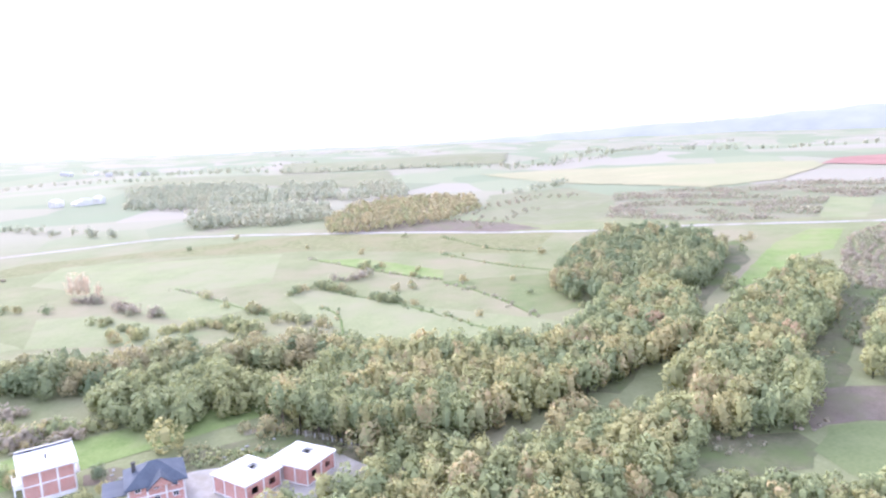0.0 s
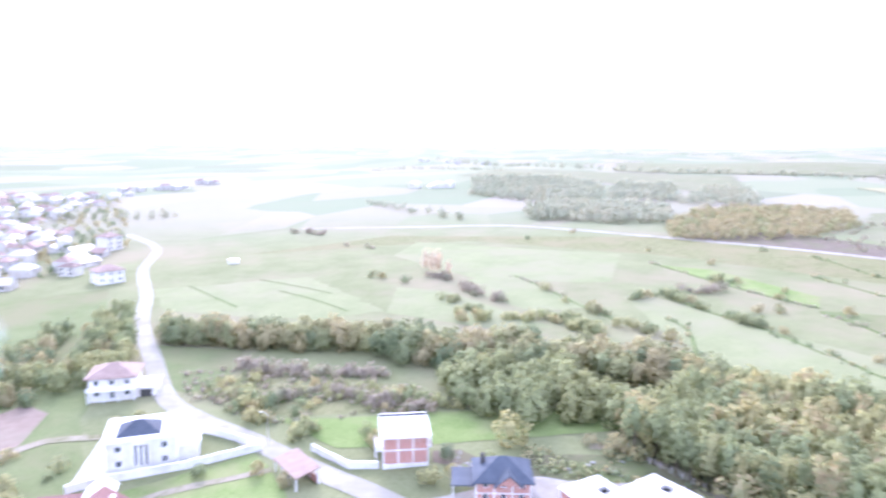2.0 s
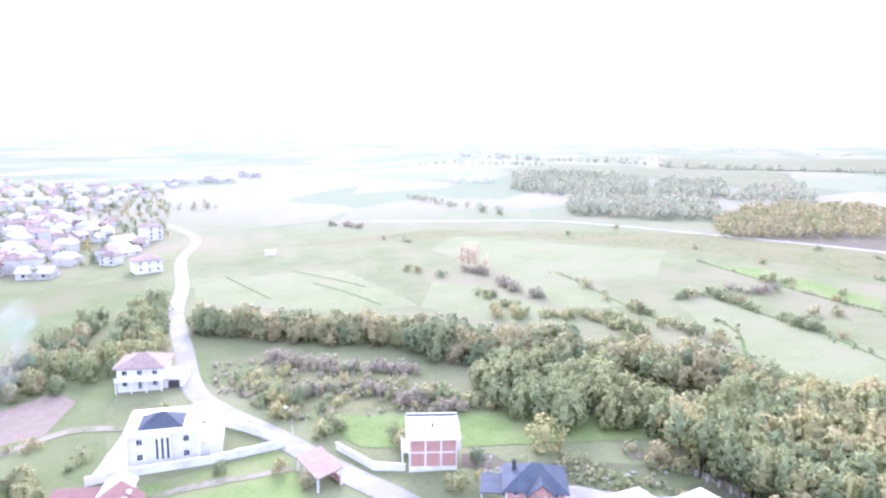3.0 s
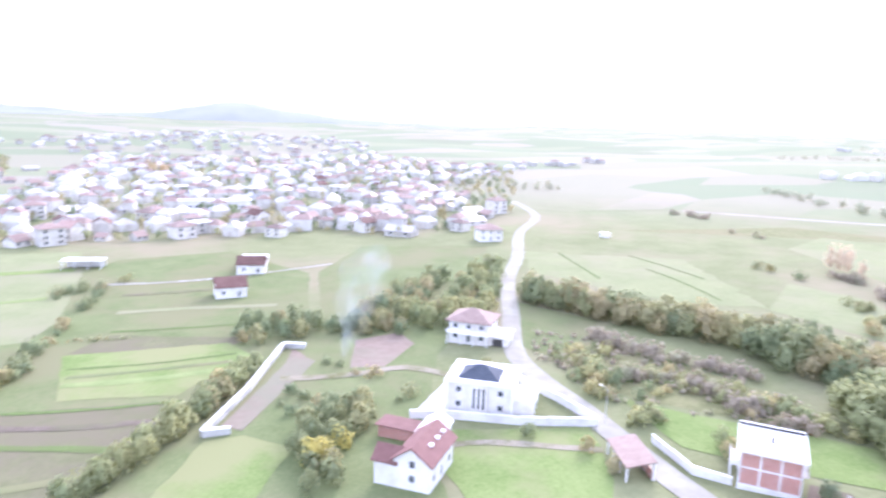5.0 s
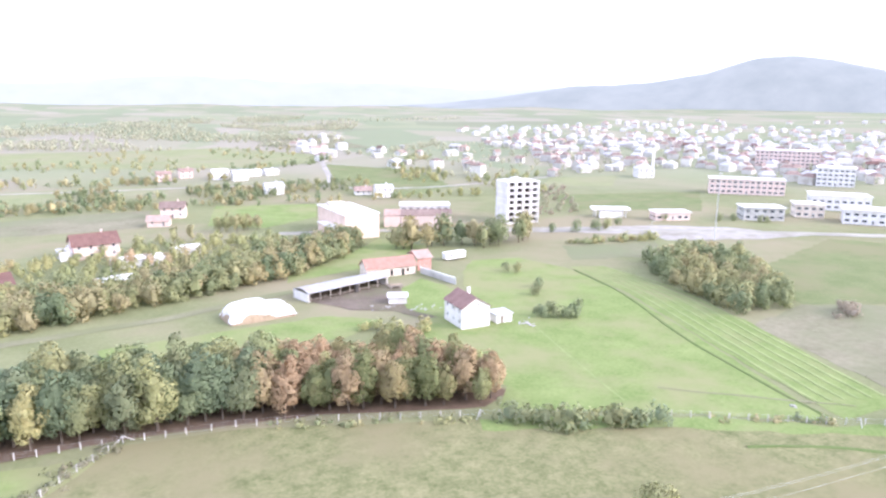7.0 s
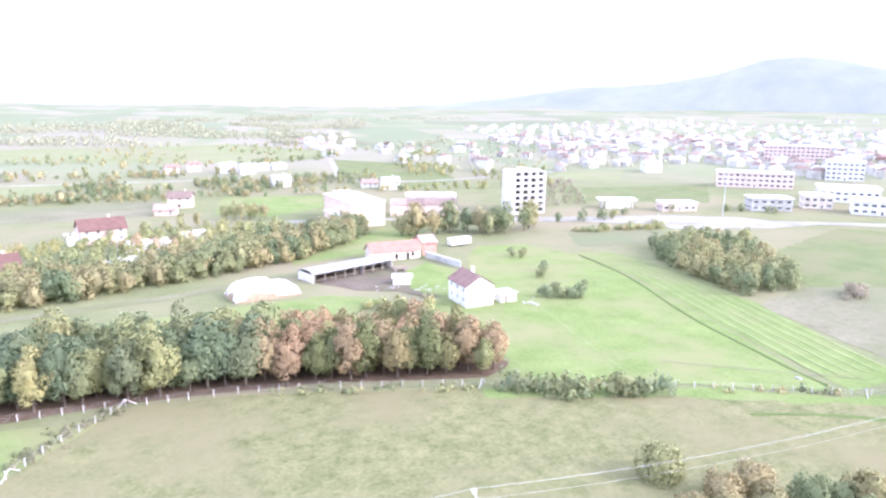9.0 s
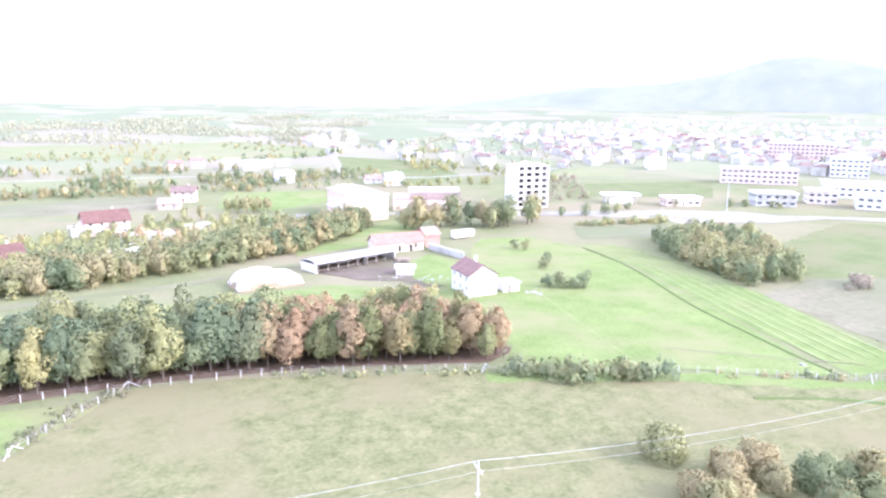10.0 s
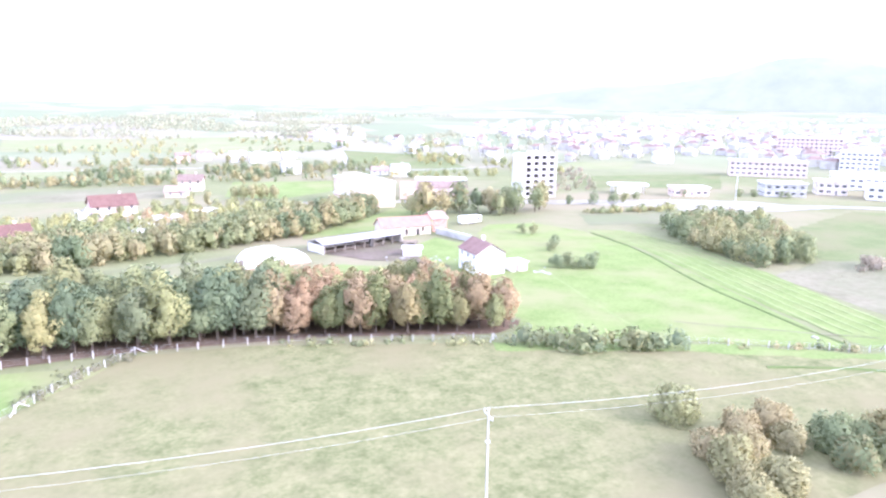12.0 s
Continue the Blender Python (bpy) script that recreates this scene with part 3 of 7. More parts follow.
patch("field", [(-400, -700), (-470, -980), (-330, -900), (-300, -760)], M["heath"], "brown grazing on the far slope", 0.6, 8.0)
patch("forecourt", [(-216, -212), (-245, -206), (-298, -176), (-320, -152), (-330, -122), (-303, -130), (-269, -152), (-274, -164), (-246, -190)], M["gravel"], "pale gravel forecourt beside the road", 0.07, 1.5, "gravel")
# right of the pasture fence
patch("field", [(-156, -12), (-172, -20), (-179, -36), (-189, -61), (-219, -64), (-236, -52), (-240, -24), (-190, -4)], M["heath"], "bare brownish grazing with thin grass", 0.05, 1.5)
patch("field", [(-236, -52), (-219, -64), (-232, -84), (-262, -100), (-331, -113), (-362, -60), (-364, -38), (-300, -25)], M["lush"], "wide thin pasture reaching to the road", 0.05, 2.0)
# gardens below the town
patch("field", [(-364, -37), (-349, 31), (-300, 30), (-240, 22), (-223, 15), (-224, -12), (-240, -24), (-300, -25)], CROP, "pale green field reaching to the town", 0.06)
patch("field", [(-221, -12), (-220, 7), (-200, 11), (-183, 1), (-182, -6)], M["lush"], "rough green plot", 0.05)
patch("field", [(-158, -1), (-176, 8), (-165, 43), (-144, 31), (-131, 19), (-138, 2)], M["furrow"], "olive strip of old furrows", 0.05)
patch("field", [(-207, 23), (-199, 62), (-186, 65), (-168, 45), (-176, 22)], GRASS, "bright green plot of grass", 0.08)
patch("field", [(-220, 35), (-200, 69), (-196, 62), (-208, 24)], M["furrow"], "narrow dug strip", 0.07)
patch("field", [(-261, 37), (-254, 74), (-219, 85), (-202, 70), (-222, 37)], M["lush"], "green garden plot", 0.06)
patch("field", [(-126, 34), (-143, 46), (-142, 53), (-133, 60), (-120, 50), (-116, 40)], GRASS, "bright green grass plot", 0.09)
patch("field", [(-186, -8), (-196, 12), (-212, 20), (-207, 22), (-177, 21), (-172, 10)], M["lush"], "grass between the garden hedges", 0.04)
patch("bare_plot", [(-166, 84), (-185, 93), (-186, 107), (-175, 106), (-163, 92)], M["red_soil"], "levelled plot of reddish earth", 0.08, 0.5, "soil")
patch("bare_plot", [(-186, 76), (-176, 71), (-148, 50), (-144, 53), (-160, 66), (-174, 78)], M["red_soil"], "dug reddish earth along the wall", 0.12, 0.6, "soil")
patch("field", [(-98, 22), (-122, 8), (-152, -6), (-200, -14), (-224, -14), (-262, 20), (-300, 24), (-325, 45), (-325, 90), (-270, 108), (-215, 90), (-188, 82), (-146, 60), (-118, 62)], M["lush"], "lush green strips of garden land", 0.03)
GARDEN_STRIPS = [
    ([(-169, 8), (-161, 24), (-155, 43)], 2.6, "soil"), ([(-175, 10), (-168, 29), (-164, 45)], 1.4, "bank"), ([(-185, 23), (-180, 42), (-179, 58)], 3.0, "mown"),
    ([(-223, 35), (-218, 54), (-213, 75)], 1.6, "bank"), ([(-243, 38), (-238, 61), (-230, 84)], 3.5, "crop"), ([(-282, -23), (-271, -1), (-270, 19)], 4.0, "mown"),
    ([(-321, -30), (-315, 1), (-311, 28)], 6.0, "grass"), ([(-161, -2), (-159, 10), (-147, 31)], 2.0, "bank"), ([(-147, 3), (-141, 14), (-140, 26)], 2.4, "lush"),
    ([(-264, 41), (-260, 70)], 3.0, "furrow"), ([(-196, 24), (-191, 43), (-189, 62)], 1.2, "bank"), ([(-190, 24), (-186, 43), (-184, 60)], 2.0, "lush"), ([(-202, -9), (-198, 2)], 2.0, "mown"),
]
for points, wide, leaves in GARDEN_STRIPS:
    strip("garden_strip", points, [(-wide / 2, 0), (0, 0.05), (wide / 2, 0)], M[leaves], "narrow strip of garden land", 0.12, 0.7, "field")
patch("grazed_ground", [(-222, -168), (-262, -152), (-240, -132), (-205, -146)], M["heath"], "grazed brownish ground before the road", 0.08, 2.0, "field")
strip("verge", [(-92, -52.5), (-109, -43), (-124, -33.5), (-140, -20.5), (-154, -9.5)], [(-2.2, 0), (0, 0.08), (2.2, 0)], GRASS, "fresh green verge outside the fence", 0.08, 1.6, "grass")
patch("scrubland", [(-60, 138), (-34, 148), (-22, 138), (-20, 130), (-32, 132), (-58, 128), (-70, 131)], M["rough"], "rough ground with weeds behind the building site", 0.06, 1.4, "scrubland")
patch("bare_plot", [(-79, 130), (-74, 133), (-69, 131), (-72, 126), (-77, 126)], SOIL, "dug reddish earth beside the brick house", 0.1, 0.7, "soil")
patch("forest_floor", [(-10, -84), (-37, -81), (-69, -72), (-97, -58), (-106, -62), (-104, -72), (-88, -96), (-40, -108), (-10, -108)], M["litter"], "brown leaf litter under the tree row", 0.07, 0.8, "forest floor")
patch("building_site", [(-72, 112), (-58, 128), (-30, 138), (-18, 128), (-30, 112), (-50, 108)], M["gravel"], "rough gravel round the unfinished houses", 0.07, 1.2, "gravel")
patch("yard", [(-136, 86), (-150, 103), (-140, 112), (-126, 108)], M["concrete"], "paved pale yard of the villa", 0.1, 0.2, "yard")
patch("grass_plot", [(-128, 84), (-120, 100), (-113.5, 113), (-107, 110), (-96, 103), (-88, 95), (-98, 78), (-112, 80)], GRASS, "green lawn below the villa wall", 0.08, 0.6, "grass")
patch("scrubland", [(-155, 131), (-154, 151), (-123, 158), (-100, 160), (-94, 146), (-120, 131)], MEADOW, "rough ground with dead weeds", 0.06, 1.5, "scrubland")

ROAD = [(-430, 320), (-367, 293), (-314, 242), (-262, 203), (-224, 171), (-188, 147), (-158, 127), (-140, 121), (-121, 118), (-105, 114.5), (-92, 112), (-80, 110), (-58, 104), (-40, 96)]
strip("road", ROAD, [(-2.8, 0.0), (0, 0.06), (2.8, 0.0)], M["asphalt"], "pale worn village road winding downhill", 0.12)
strip("road_north", [(330, 330), (229, 350), (185, 360), (133, 372), (81, 377), (54, 390), (28, 399), (-29, 431), (-76, 450), (-118, 461), (-161, 471), (-200, 475), (-229, 466), (-262, 446), (-340, 400)], [(-3.0, 0), (0, 0.05), (3.0, 0)], M["gravel"], "white gravel road across the fields", 0.15)
strip("road_main", [(-130, -262), (-190, -236), (-237, -205), (-284, -168), (-330, -128), (-372, -92), (-430, -62), (-500, -30)], [(-4.0, 0), (0, 0.06), (4.0, 0)], M["asphalt"], "pale main road past the town", 0.14)
strip("road_valley", [(20, -492), (-22, -488), (-70, -477), (-123, -467), (-168, -455), (-217, -423), (-240, -396), (-284, -374), (-343, -369), (-403, -371)], [(-2.5, 0), (0, 0.05), (2.5, 0)], M["gravel"], "pale road along the valley floor", 0.14)
strip("road_hill", [(-222, -419), (-242, -455), (-259, -500), (-300, -611), (-368, -795), (-458, -1044)], [(-2.5, 0), (0, 0.05), (2.5, 0)], M["gravel"], "narrow pale road up the valley", 0.14)
strip("track", [(-121, 83), (-118, 92), (-112, 100), (-105, 109)], [(-1.1, 0), (1.1, 0)], M["track"], "worn earth track across the lawn", 0.16, 0.5, "track")
strip("track", [(-283, 34), (-278, 52), (-276, 69), (-277, 87), (-282, 122)], [(-1.0, 0), (1.0, 0)], M["gravel"], "pale footpath between plots", 0.12, 0.3, "track")
strip("track", [(-167, 67), (-163, 77), (-161, 88), (-160, 96), (-150, 104)], [(-1.5, 0), (1.5, 0)], M["track"], "worn earth drive", 0.15, 0.5, "track")
strip("track", [(-133, -47), (-138, -41), (-143, -36), (-150, -28.4), (-158, -20)], [(-0.3, 0), (0.3, 0)], M["dry"], "trodden earth path in the grass", 0.13, 0.4, "track")
strip("track", [(-18, -148), (-40, -150), (-62, -152), (-84, -158), (-98, -160)], [(-2.2, 0), (2.2, 0)], M["dry"], "worn grass track along the trees", 0.1, 0.6, "track")
strip("track", [(-50, 146), (-44, 147.8), (-33, 144), (-23, 137), (-6, 121.4), (3, 114)], [(-1.2, 0), (1.2, 0)], M["track"], "earth lane along the wood", 0.12, 0.5, "track")
BANKS = [
    [(-194, -133), (-184, -102), (-166, -67), (-157, -45), (-151, -29), (-148, -19)],
    [(-130, 304), (-106, 282), (-82, 258), (-54, 235)],
    [(-55, 285), (-40, 269), (-23, 255), (-4, 231)],
    [(-52, 255), (-43, 241), (-37, 213)],
    [(-76, 353), (-45, 322), (-21, 300), (-4, 287)],
    [(-42, 220), (-31, 212), (-19, 203)],
    [(-215, 235), (-190, 228), (-165, 218)],
    [(-240, 250), (-215, 246), (-190, 240)],
    [(-125, -22), (-137, -14), (-150, 0), (-160, 8)],
]
MORE_BANKS = [
    [(-5, 344), (26, 306), (50, 287)], [(-5, 397), (21, 350), (46, 332)], [(-4, 282), (13, 258), (29, 224)], [(-4, 235), (9, 216), (20, 210)],
    [(-260, 225), (-235, 215), (-210, 205)], [(-156, 153), (-140, 154), (-115, 164)], [(-128, 137), (-119, 148), (-100, 147), (-91, 148)],
]
for points in BANKS + MORE_BANKS:
    strip("bank", points, [(-0.6, -0.05), (-0.2, 0.18), (0.15, 0.2), (0.6, 0.0)], M["bank"], "low grassy bank between fields", 0.05, 0.3, "bank")

# swathes left by the mower beside the long bank
for k in range(6):
    off = 4.0 + 3.1 * k
    points = [(-193 - off * 0.97 + k, -133 + off * 0.24), (-184 - off * 0.9, -101 + off * 0.4), (-164 - off * 0.9, -57 + off * 0.4), (-150 - off * 0.9, -27 + off * 0.4)]
    strip("swathe", points, [(-0.5, 0), (0, 0.06), (0.5, 0)], M["mown"], "pale swathe of cut grass", 0.1, 0.35, "grass")
strip("swathe", [(-139, -92), (-130, -68), (-122, -46)], [(-0.25, 0), (0.25, 0)], M["mown"], "faint path through the pasture", 0.13, 0.2, "grass")

# ---- trees ----
RNG = np.random.default_rng(7)


def crown_cards(rng, tall, clear, wide, boughs, cards, size, split=2, stretch=1.0):
    """A crown: leaf clumps on the outside of many rounded boughs of uneven size. Corners, four to a clump, and which way each faces."""
    middle = clear + (tall - clear) * 0.47
    origin = Vector(rng.uniform(0, 90, 3))
    half = wide * 0.5

    def place(way, depth):
        r = (0.94 + 0.45 * noise.noise(Vector(way) * 1.5 + origin)) * depth
        rise = (tall - middle) if way[2] > 0 else (middle - clear)
        return np.array([way[0] * half * r, way[1] * half * r, middle + way[2] * rise * (0.35 + 0.65 * r)])

    bosses = []
    while len(bosses) < boughs:
        way = rng.normal(size=3)
        way /= np.linalg.norm(way)
        if way[2] < -0.8:
            continue
        bosses.append((place(way, rng.uniform(0.5, 0.8)), half * rng.uniform(0.3, 0.5) * (1.15 if way[2] < 0.3 else 0.95), way))
    weight = np.array([r * r for _, r, _ in bosses])
    weight /= weight.sum()
    out, facing = [], []
    while len(out) < cards:
        centre, r, way = bosses[rng.choice(len(bosses), p=weight)]
        turn = rng.normal(size=3) + way * 0.9
        turn /= np.linalg.norm(turn)
        p = centre + turn * r * (rng.uniform(0.82, 1.04) + 0.3 * rng.random() ** 5) * np.array((1, 1, 0.9 + 0.22 * stretch))
        grow = np.cross(turn, rng.normal(size=3)) * 0.8 + turn * 0.3 + (0, 0, 0.25 * stretch)
        grow /= np.linalg.norm(grow)
        side = np.cross(turn + rng.normal(size=3) * 0.25, grow)
        side /= np.linalg.norm(side)
        s = size * rng.uniform(0.5, 1.25)
        droop = np.array((turn[0], turn[1], -0.6)) * s * 0.2
        out.append([p - grow * s * 0.5, p - side * s * 0.38, p + grow * s * 0.66 + droop, p + side * s * 0.38])
        facing.append(turn * 0.7 + way * 0.4 + (0, 0, 0.65) + rng.normal(size=3) * 0.14)
    rows, columns = split * 3, split * 4
    for i in range(rows):
        for j in range(columns):
            quad, ways = [], []
            for u, v in ((i, j), (i, j + 1), (i + 1, j + 1), (i + 1, j)):
                up, round_ = math.pi * (u / rows - 0.5), 2 * math.pi * v / columns
                ways.append(np.array((math.cos(up) * math.cos(round_), math.cos(up) * math.sin(round_), math.sin(up))))
                quad.append(place(ways[-1], 0.5))
            out.append(quad)
            facing.append(np.mean(ways, 0) + (0, 0, 0.45))
    facing = np.repeat(np.array(facing) / np.linalg.norm(facing, axis=1)[:, None], 4, 0)
    return np.array(out).reshape(-1, 3), facing


def trunk_shape(rng, tall, clear, wide, limbs):
    bm = bmesh.new()
    lean = (rng.uniform(-0.3, 0.3), rng.uniform(-0.3, 0.3))
    top = (lean[0], lean[1], tall * 0.72)
    beam(bm, (0, 0, -0.4), (0, 0, clear), 0.021 * tall, 0.015 * tall, 7)
    beam(bm, (0, 0, clear - 0.05), top, 0.015 * tall, 0.004 * tall, 6)
    for i in range(limbs):
        a, s = i * 2.4 + rng.uniform(-0.4, 0.4), 0.2 + 0.55 * i / max(limbs, 1)
        start = Vector((0, 0, clear)).lerp(Vector(top), s)
        end = start + Vector((math.cos(a) * wide * 0.36, math.sin(a) * wide * 0.36, wide * rng.uniform(0.2, 0.4)))
        beam(bm, start, end, 0.007 * tall, 0.002 * tall, 5)
    return bm


def quads(corners):
    return np.arange(len(corners)).reshape(-1, 4).tolist()


TREE_KINDS = {}


def tree_kind(name, tall, clear, wide, lumps, cards, size, limbs=5, count=4, split=2, stretch=1.0):
    TREE_KINDS[name] = [(tall, clear, wide, crown_cards(RNG, tall, clear, wide, lumps, cards, size, split, stretch), limbs) for _ in range(count)]


tree_kind("near", 11.0, 1.6, 5.4, 36, 2500, 0.5, 7, 8, 2, 1.8)
tree_kind("wood", 9.8, 0.7, 5.2, 17, 430, 0.78, 0, 8, 1, 1.7)
tree_kind("thicket", 8.0, 0.0, 6.2, 20, 430, 0.82, 0, 8, 1, 1.2)
tree_kind("tall", 12.0, 3.6, 4.4, 18, 480, 0.7, 0, 5, 1, 1.8)
tree_kind("young", 5.8, 0.1, 4.6, 18, 460, 0.56, 0, 8, 1, 1.4)
tree_kind("bush", 2.6, -0.1, 3.2, 9, 150, 0.5, 0, 6, 1)
tree_kind("far", 9.0, 0.0, 8.0, 8, 44, 1.6, 0, 6, 1)
tree_kind("low", 1.2, -0.1, 2.6, 6, 24, 0.55, 0, 5, 1)
tree_kind("tuft", 0.5, -0.3, 2.4, 6, 9, 0.8, 0, 6, 0)
tree_kind("poplar", 15.0, 0.2, 4.2, 20, 420, 0.6, 4, 3, 1, 2.0)


def inside(x, y, corners):
    hit = False
    for (ax, ay), (bx, by) in zip(corners, corners[1:] + corners[:1]):
        if (ay > y) != (by > y) and x < (bx - ax) * (y - ay) / (by - ay) + ax:
            hit = not hit
    return hit


def scatter(corners, gap, rng, most=4000, patchy=0.0):
    """Places in a plot that keep apart from one another."""
    xs, ys = [c[0] for c in corners], [c[1] for c in corners]
    cell, grid, out = gap, {}, []
    area = (max(xs) - min(xs)) * (max(ys) - min(ys))
    for _ in range(int(min(area / gap ** 2 * 9, 60000))):
        x, y = rng.uniform(min(xs), max(xs)), rng.uniform(min(ys), max(ys))
        if not inside(x, y, corners) or patchy and noise.noise(Vector((x, y, gap)) * patchy) < 0.02:
            continue
        i, j = int(x // cell), int(y // cell)
        if any((x - a) ** 2 + (y - b) ** 2 < gap ** 2 for u in (-1, 0, 1) for v in (-1, 0, 1) for a, b in grid.get((i + u, j + v), ())):
            continue
        grid.setdefault((i, j), []).append((x, y))
        out.append((x, y))
        if len(out) >= most:
            break
    return out


def along(points, gap, spread, rng, broken=0.0):
    """Places along a line, strewn to both sides."""
    spots = [(p.x + rng.normal() * spread, p.y + rng.normal() * spread) for p in smooth_line(points, gap)]
    return [p for p in spots if not broken or noise.noise(Vector((*p, gap)) * 0.09) > broken - 0.45]


def woodland(name, places, kind, leaves, label, category, sizes=(0.85, 1.15), seed=1, tint=(0.0, 1.0), sink=0.15):
    """Many trees in one object: the trunk and the leaf clumps of each, with a colour drawn for each tree."""
    rng = np.random.default_rng(seed)
    corners, faces, tints, marks, normals, n = [], [], [], [], [], 0
    for x, y in places:
        tall, clear, wide, (cards, facing), _ = TREE_KINDS[kind][rng.integers(len(TREE_KINDS[kind]))]
        s, a = rng.uniform(*sizes), rng.uniform(0, 6.283)
        sx, sz = s * rng.uniform(0.88, 1.12), s * rng.uniform(0.9, 1.12)
        c, d = math.cos(a), math.sin(a)
        turn = np.array([[c * sx, -d * sx, 0], [d * sx, c * sx, 0], [0, 0, sz]])
        base = np.array([x, y, height(x, y) - sink])
        moved = cards @ turn.T + base
        drift = 0.5 + 0.75 * noise.noise((x * 0.045, y * 0.045, seed)) + rng.normal() * 0.16
        shift = tint[0] + (tint[1] - tint[0]) * min(max(drift, 0.0), 0.999)
        corners.append(moved)
        if kind == "tuft":
            facing = facing * 0.25 + (0, 0, 1)
        normals.append(facing @ np.array([[c, -d, 0], [d, c, 0], [0, 0, 1]]).T)
        faces += (np.arange(len(moved)).reshape(-1, 4) + n).tolist()
        marks += [0] * (len(moved) // 4)
        n += len(moved)
        tints.append(np.full(len(moved), shift))
        if clear > 0.5:
            ring = np.array([[0.017 * tall * math.cos(k * 1.2566), 0.017 * tall * math.sin(k * 1.2566), -0.3] for k in range(5)])
            stem = np.vstack([ring, ring * (0.45, 0.45, 0) + (0, 0, tall * 0.75)]) @ turn.T + base
            corners.append(stem)
            normals.append(np.tile(ring * (1, 1, 0) / np.linalg.norm(ring[0, :2]), (2, 1)))
            faces += [[n + k, n + (k + 1) % 5, n + 5 + (k + 1) % 5, n + 5 + k] for k in range(5)]
            marks += [1] * 5
            n += 10
            tints.append(np.zeros(10))
    ob = mesh_object(name, np.vstack(corners).tolist(), faces, [leaves, M["bark"]], smooth=True)
    ob.data.normals_split_custom_set_from_vertices(np.vstack(normals).tolist())
    ob.data.polygons.foreach_set("material_index", marks)
    ob.data.attributes.new("tint", "FLOAT", "POINT").data.foreach_set("value", np.concatenate(tints))
    return tagged(ob, label, category, kind="stuff")


def tree_models(kind, leaves, label, category, name, group):
    """One tree of each shape, as an Empty with a trunk and a crown, to be copied."""
    made = []
    for tall, clear, wide, (cards, facing), limbs in TREE_KINDS[kind]:
        root = new(name)
        tagged(root, label, category, group)
        if clear > 0.2:
            part("trunk", trunk_shape(RNG, tall, clear, wide, limbs), M["bark"], root)
        crown = mesh_object("crown", cards.tolist(), quads(cards), [leaves], root, True)
        crown.data.normals_split_custom_set_from_vertices(facing.tolist())
        made.append(crown.parent)
    return made


def plant(models, places, sizes=(0.85, 1.15), seed=1, sink=0.1):
    """Trees of their own, one at each place; the models themselves take the first places."""
    rng = np.random.default_rng(seed)
    for i, (x, y) in enumerate(places):
        s = rng.uniform(*sizes)
        m = pose(x, y, height(x, y) - sink, rng.uniform(-3, 3), rng.uniform(-3, 3), rng.uniform(0, 360))
        m = m @ Matrix.Diagonal((s * rng.uniform(0.9, 1.1), s * rng.uniform(0.9, 1.1), s * rng.uniform(0.92, 1.1), 1))
        if i < len(models):
            models[i].matrix_world = m
        else:
            copy = copy_thing(models[i % len(models)], Matrix())
            copy.matrix_basis = m
    for extra in models[len(places):]:
        for o in (*extra.children_recursive, extra):
            bpy.data.objects.remove(o)


FAR_BELTS = [
    [(10, -517), (-22, -517), (-56, -510), (-84, -502), (-116, -512)], [(10, -404), (-27, -402), (-48, -396), (-71, -394), (-94, -406), (-111, -425)],
    [(-118, -378), (-145, -367), (-184, -347), (-214, -343), (-236, -339)], [(-290, -770), (-350, -800), (-440, -860)], [(-20, -1230), (-200, -1300), (-420, -1480)],
    [(-500, -1400), (-716, -1347), (-900, -1400), (-1097, -1512)], [(-387, 563), (-336, 536), (-254, 492)], [(-748, 1103), (-709, 1181), (-606, 1159), (-486, 1090)],
    [(-534, 1525), (-440, 1640), (-348, 1769)], [(97, 1082), (203, 1168), (277, 1232), (400, 1500), (556, 1854), (797, 1876)], [(60, 640), (110, 700), (130, 760)],
    [(-620, 250), (-560, 330), (-480, 400)], [(-900, -40), (-760, -20), (-640, -30)], [(-330, -620), (-420, -640), (-500, -700)], [(-26, 2399), (-300, 2500), (-700, 2700)],
    [(-310, -480), (-350, -520), (-400, -560)], [(-200, -540), (-260, -560), (-300, -590)],
]
# the row of oaks along the fence, russet towards its end
ROW = [(-14, -87), (-37, -82), (-55, -77.7), (-72, -71), (-99.5, -58.8), (-103.5, -66), (-90, -81), (-66, -91), (-40, -98), (-14, -99)]
row_rng = np.random.default_rng(11)
row_places = scatter(ROW, 2.6, row_rng)
green_row = [p for p in row_places if p[0] > -60 + row_rng.normal() * 5]
rust_row = [p for p in row_places if p not in green_row]
late_row = [p for k, p in enumerate(rust_row) if k % 6 == 2]
rust_row = [p for p in rust_row if p not in late_row]
plant(tree_models("near", M["oak"], "leafy oak with green and ochre leaves in a row", "tree", "oak_tree", "oaks along the fence"), green_row[::3], (0.85, 1.2), 12)
plant(tree_models("near", M["dark_green"], "leafy oak still deep green in a row", "tree", "oak_tree", "oaks along the fence"), [p for k, p in enumerate(green_row) if k % 3], (0.82, 1.18), 14)
plant(tree_models("near", M["oak"], "leafy oak still green between russet ones", "tree", "oak_tree", "oaks along the fence"), late_row, (0.6, 0.95), 15)
plant(tree_models("near", M["rust"], "oak with dry russet leaves in a row", "tree", "oak_tree", "russet oaks along the fence"), rust_row, (0.66, 1.05), 13)

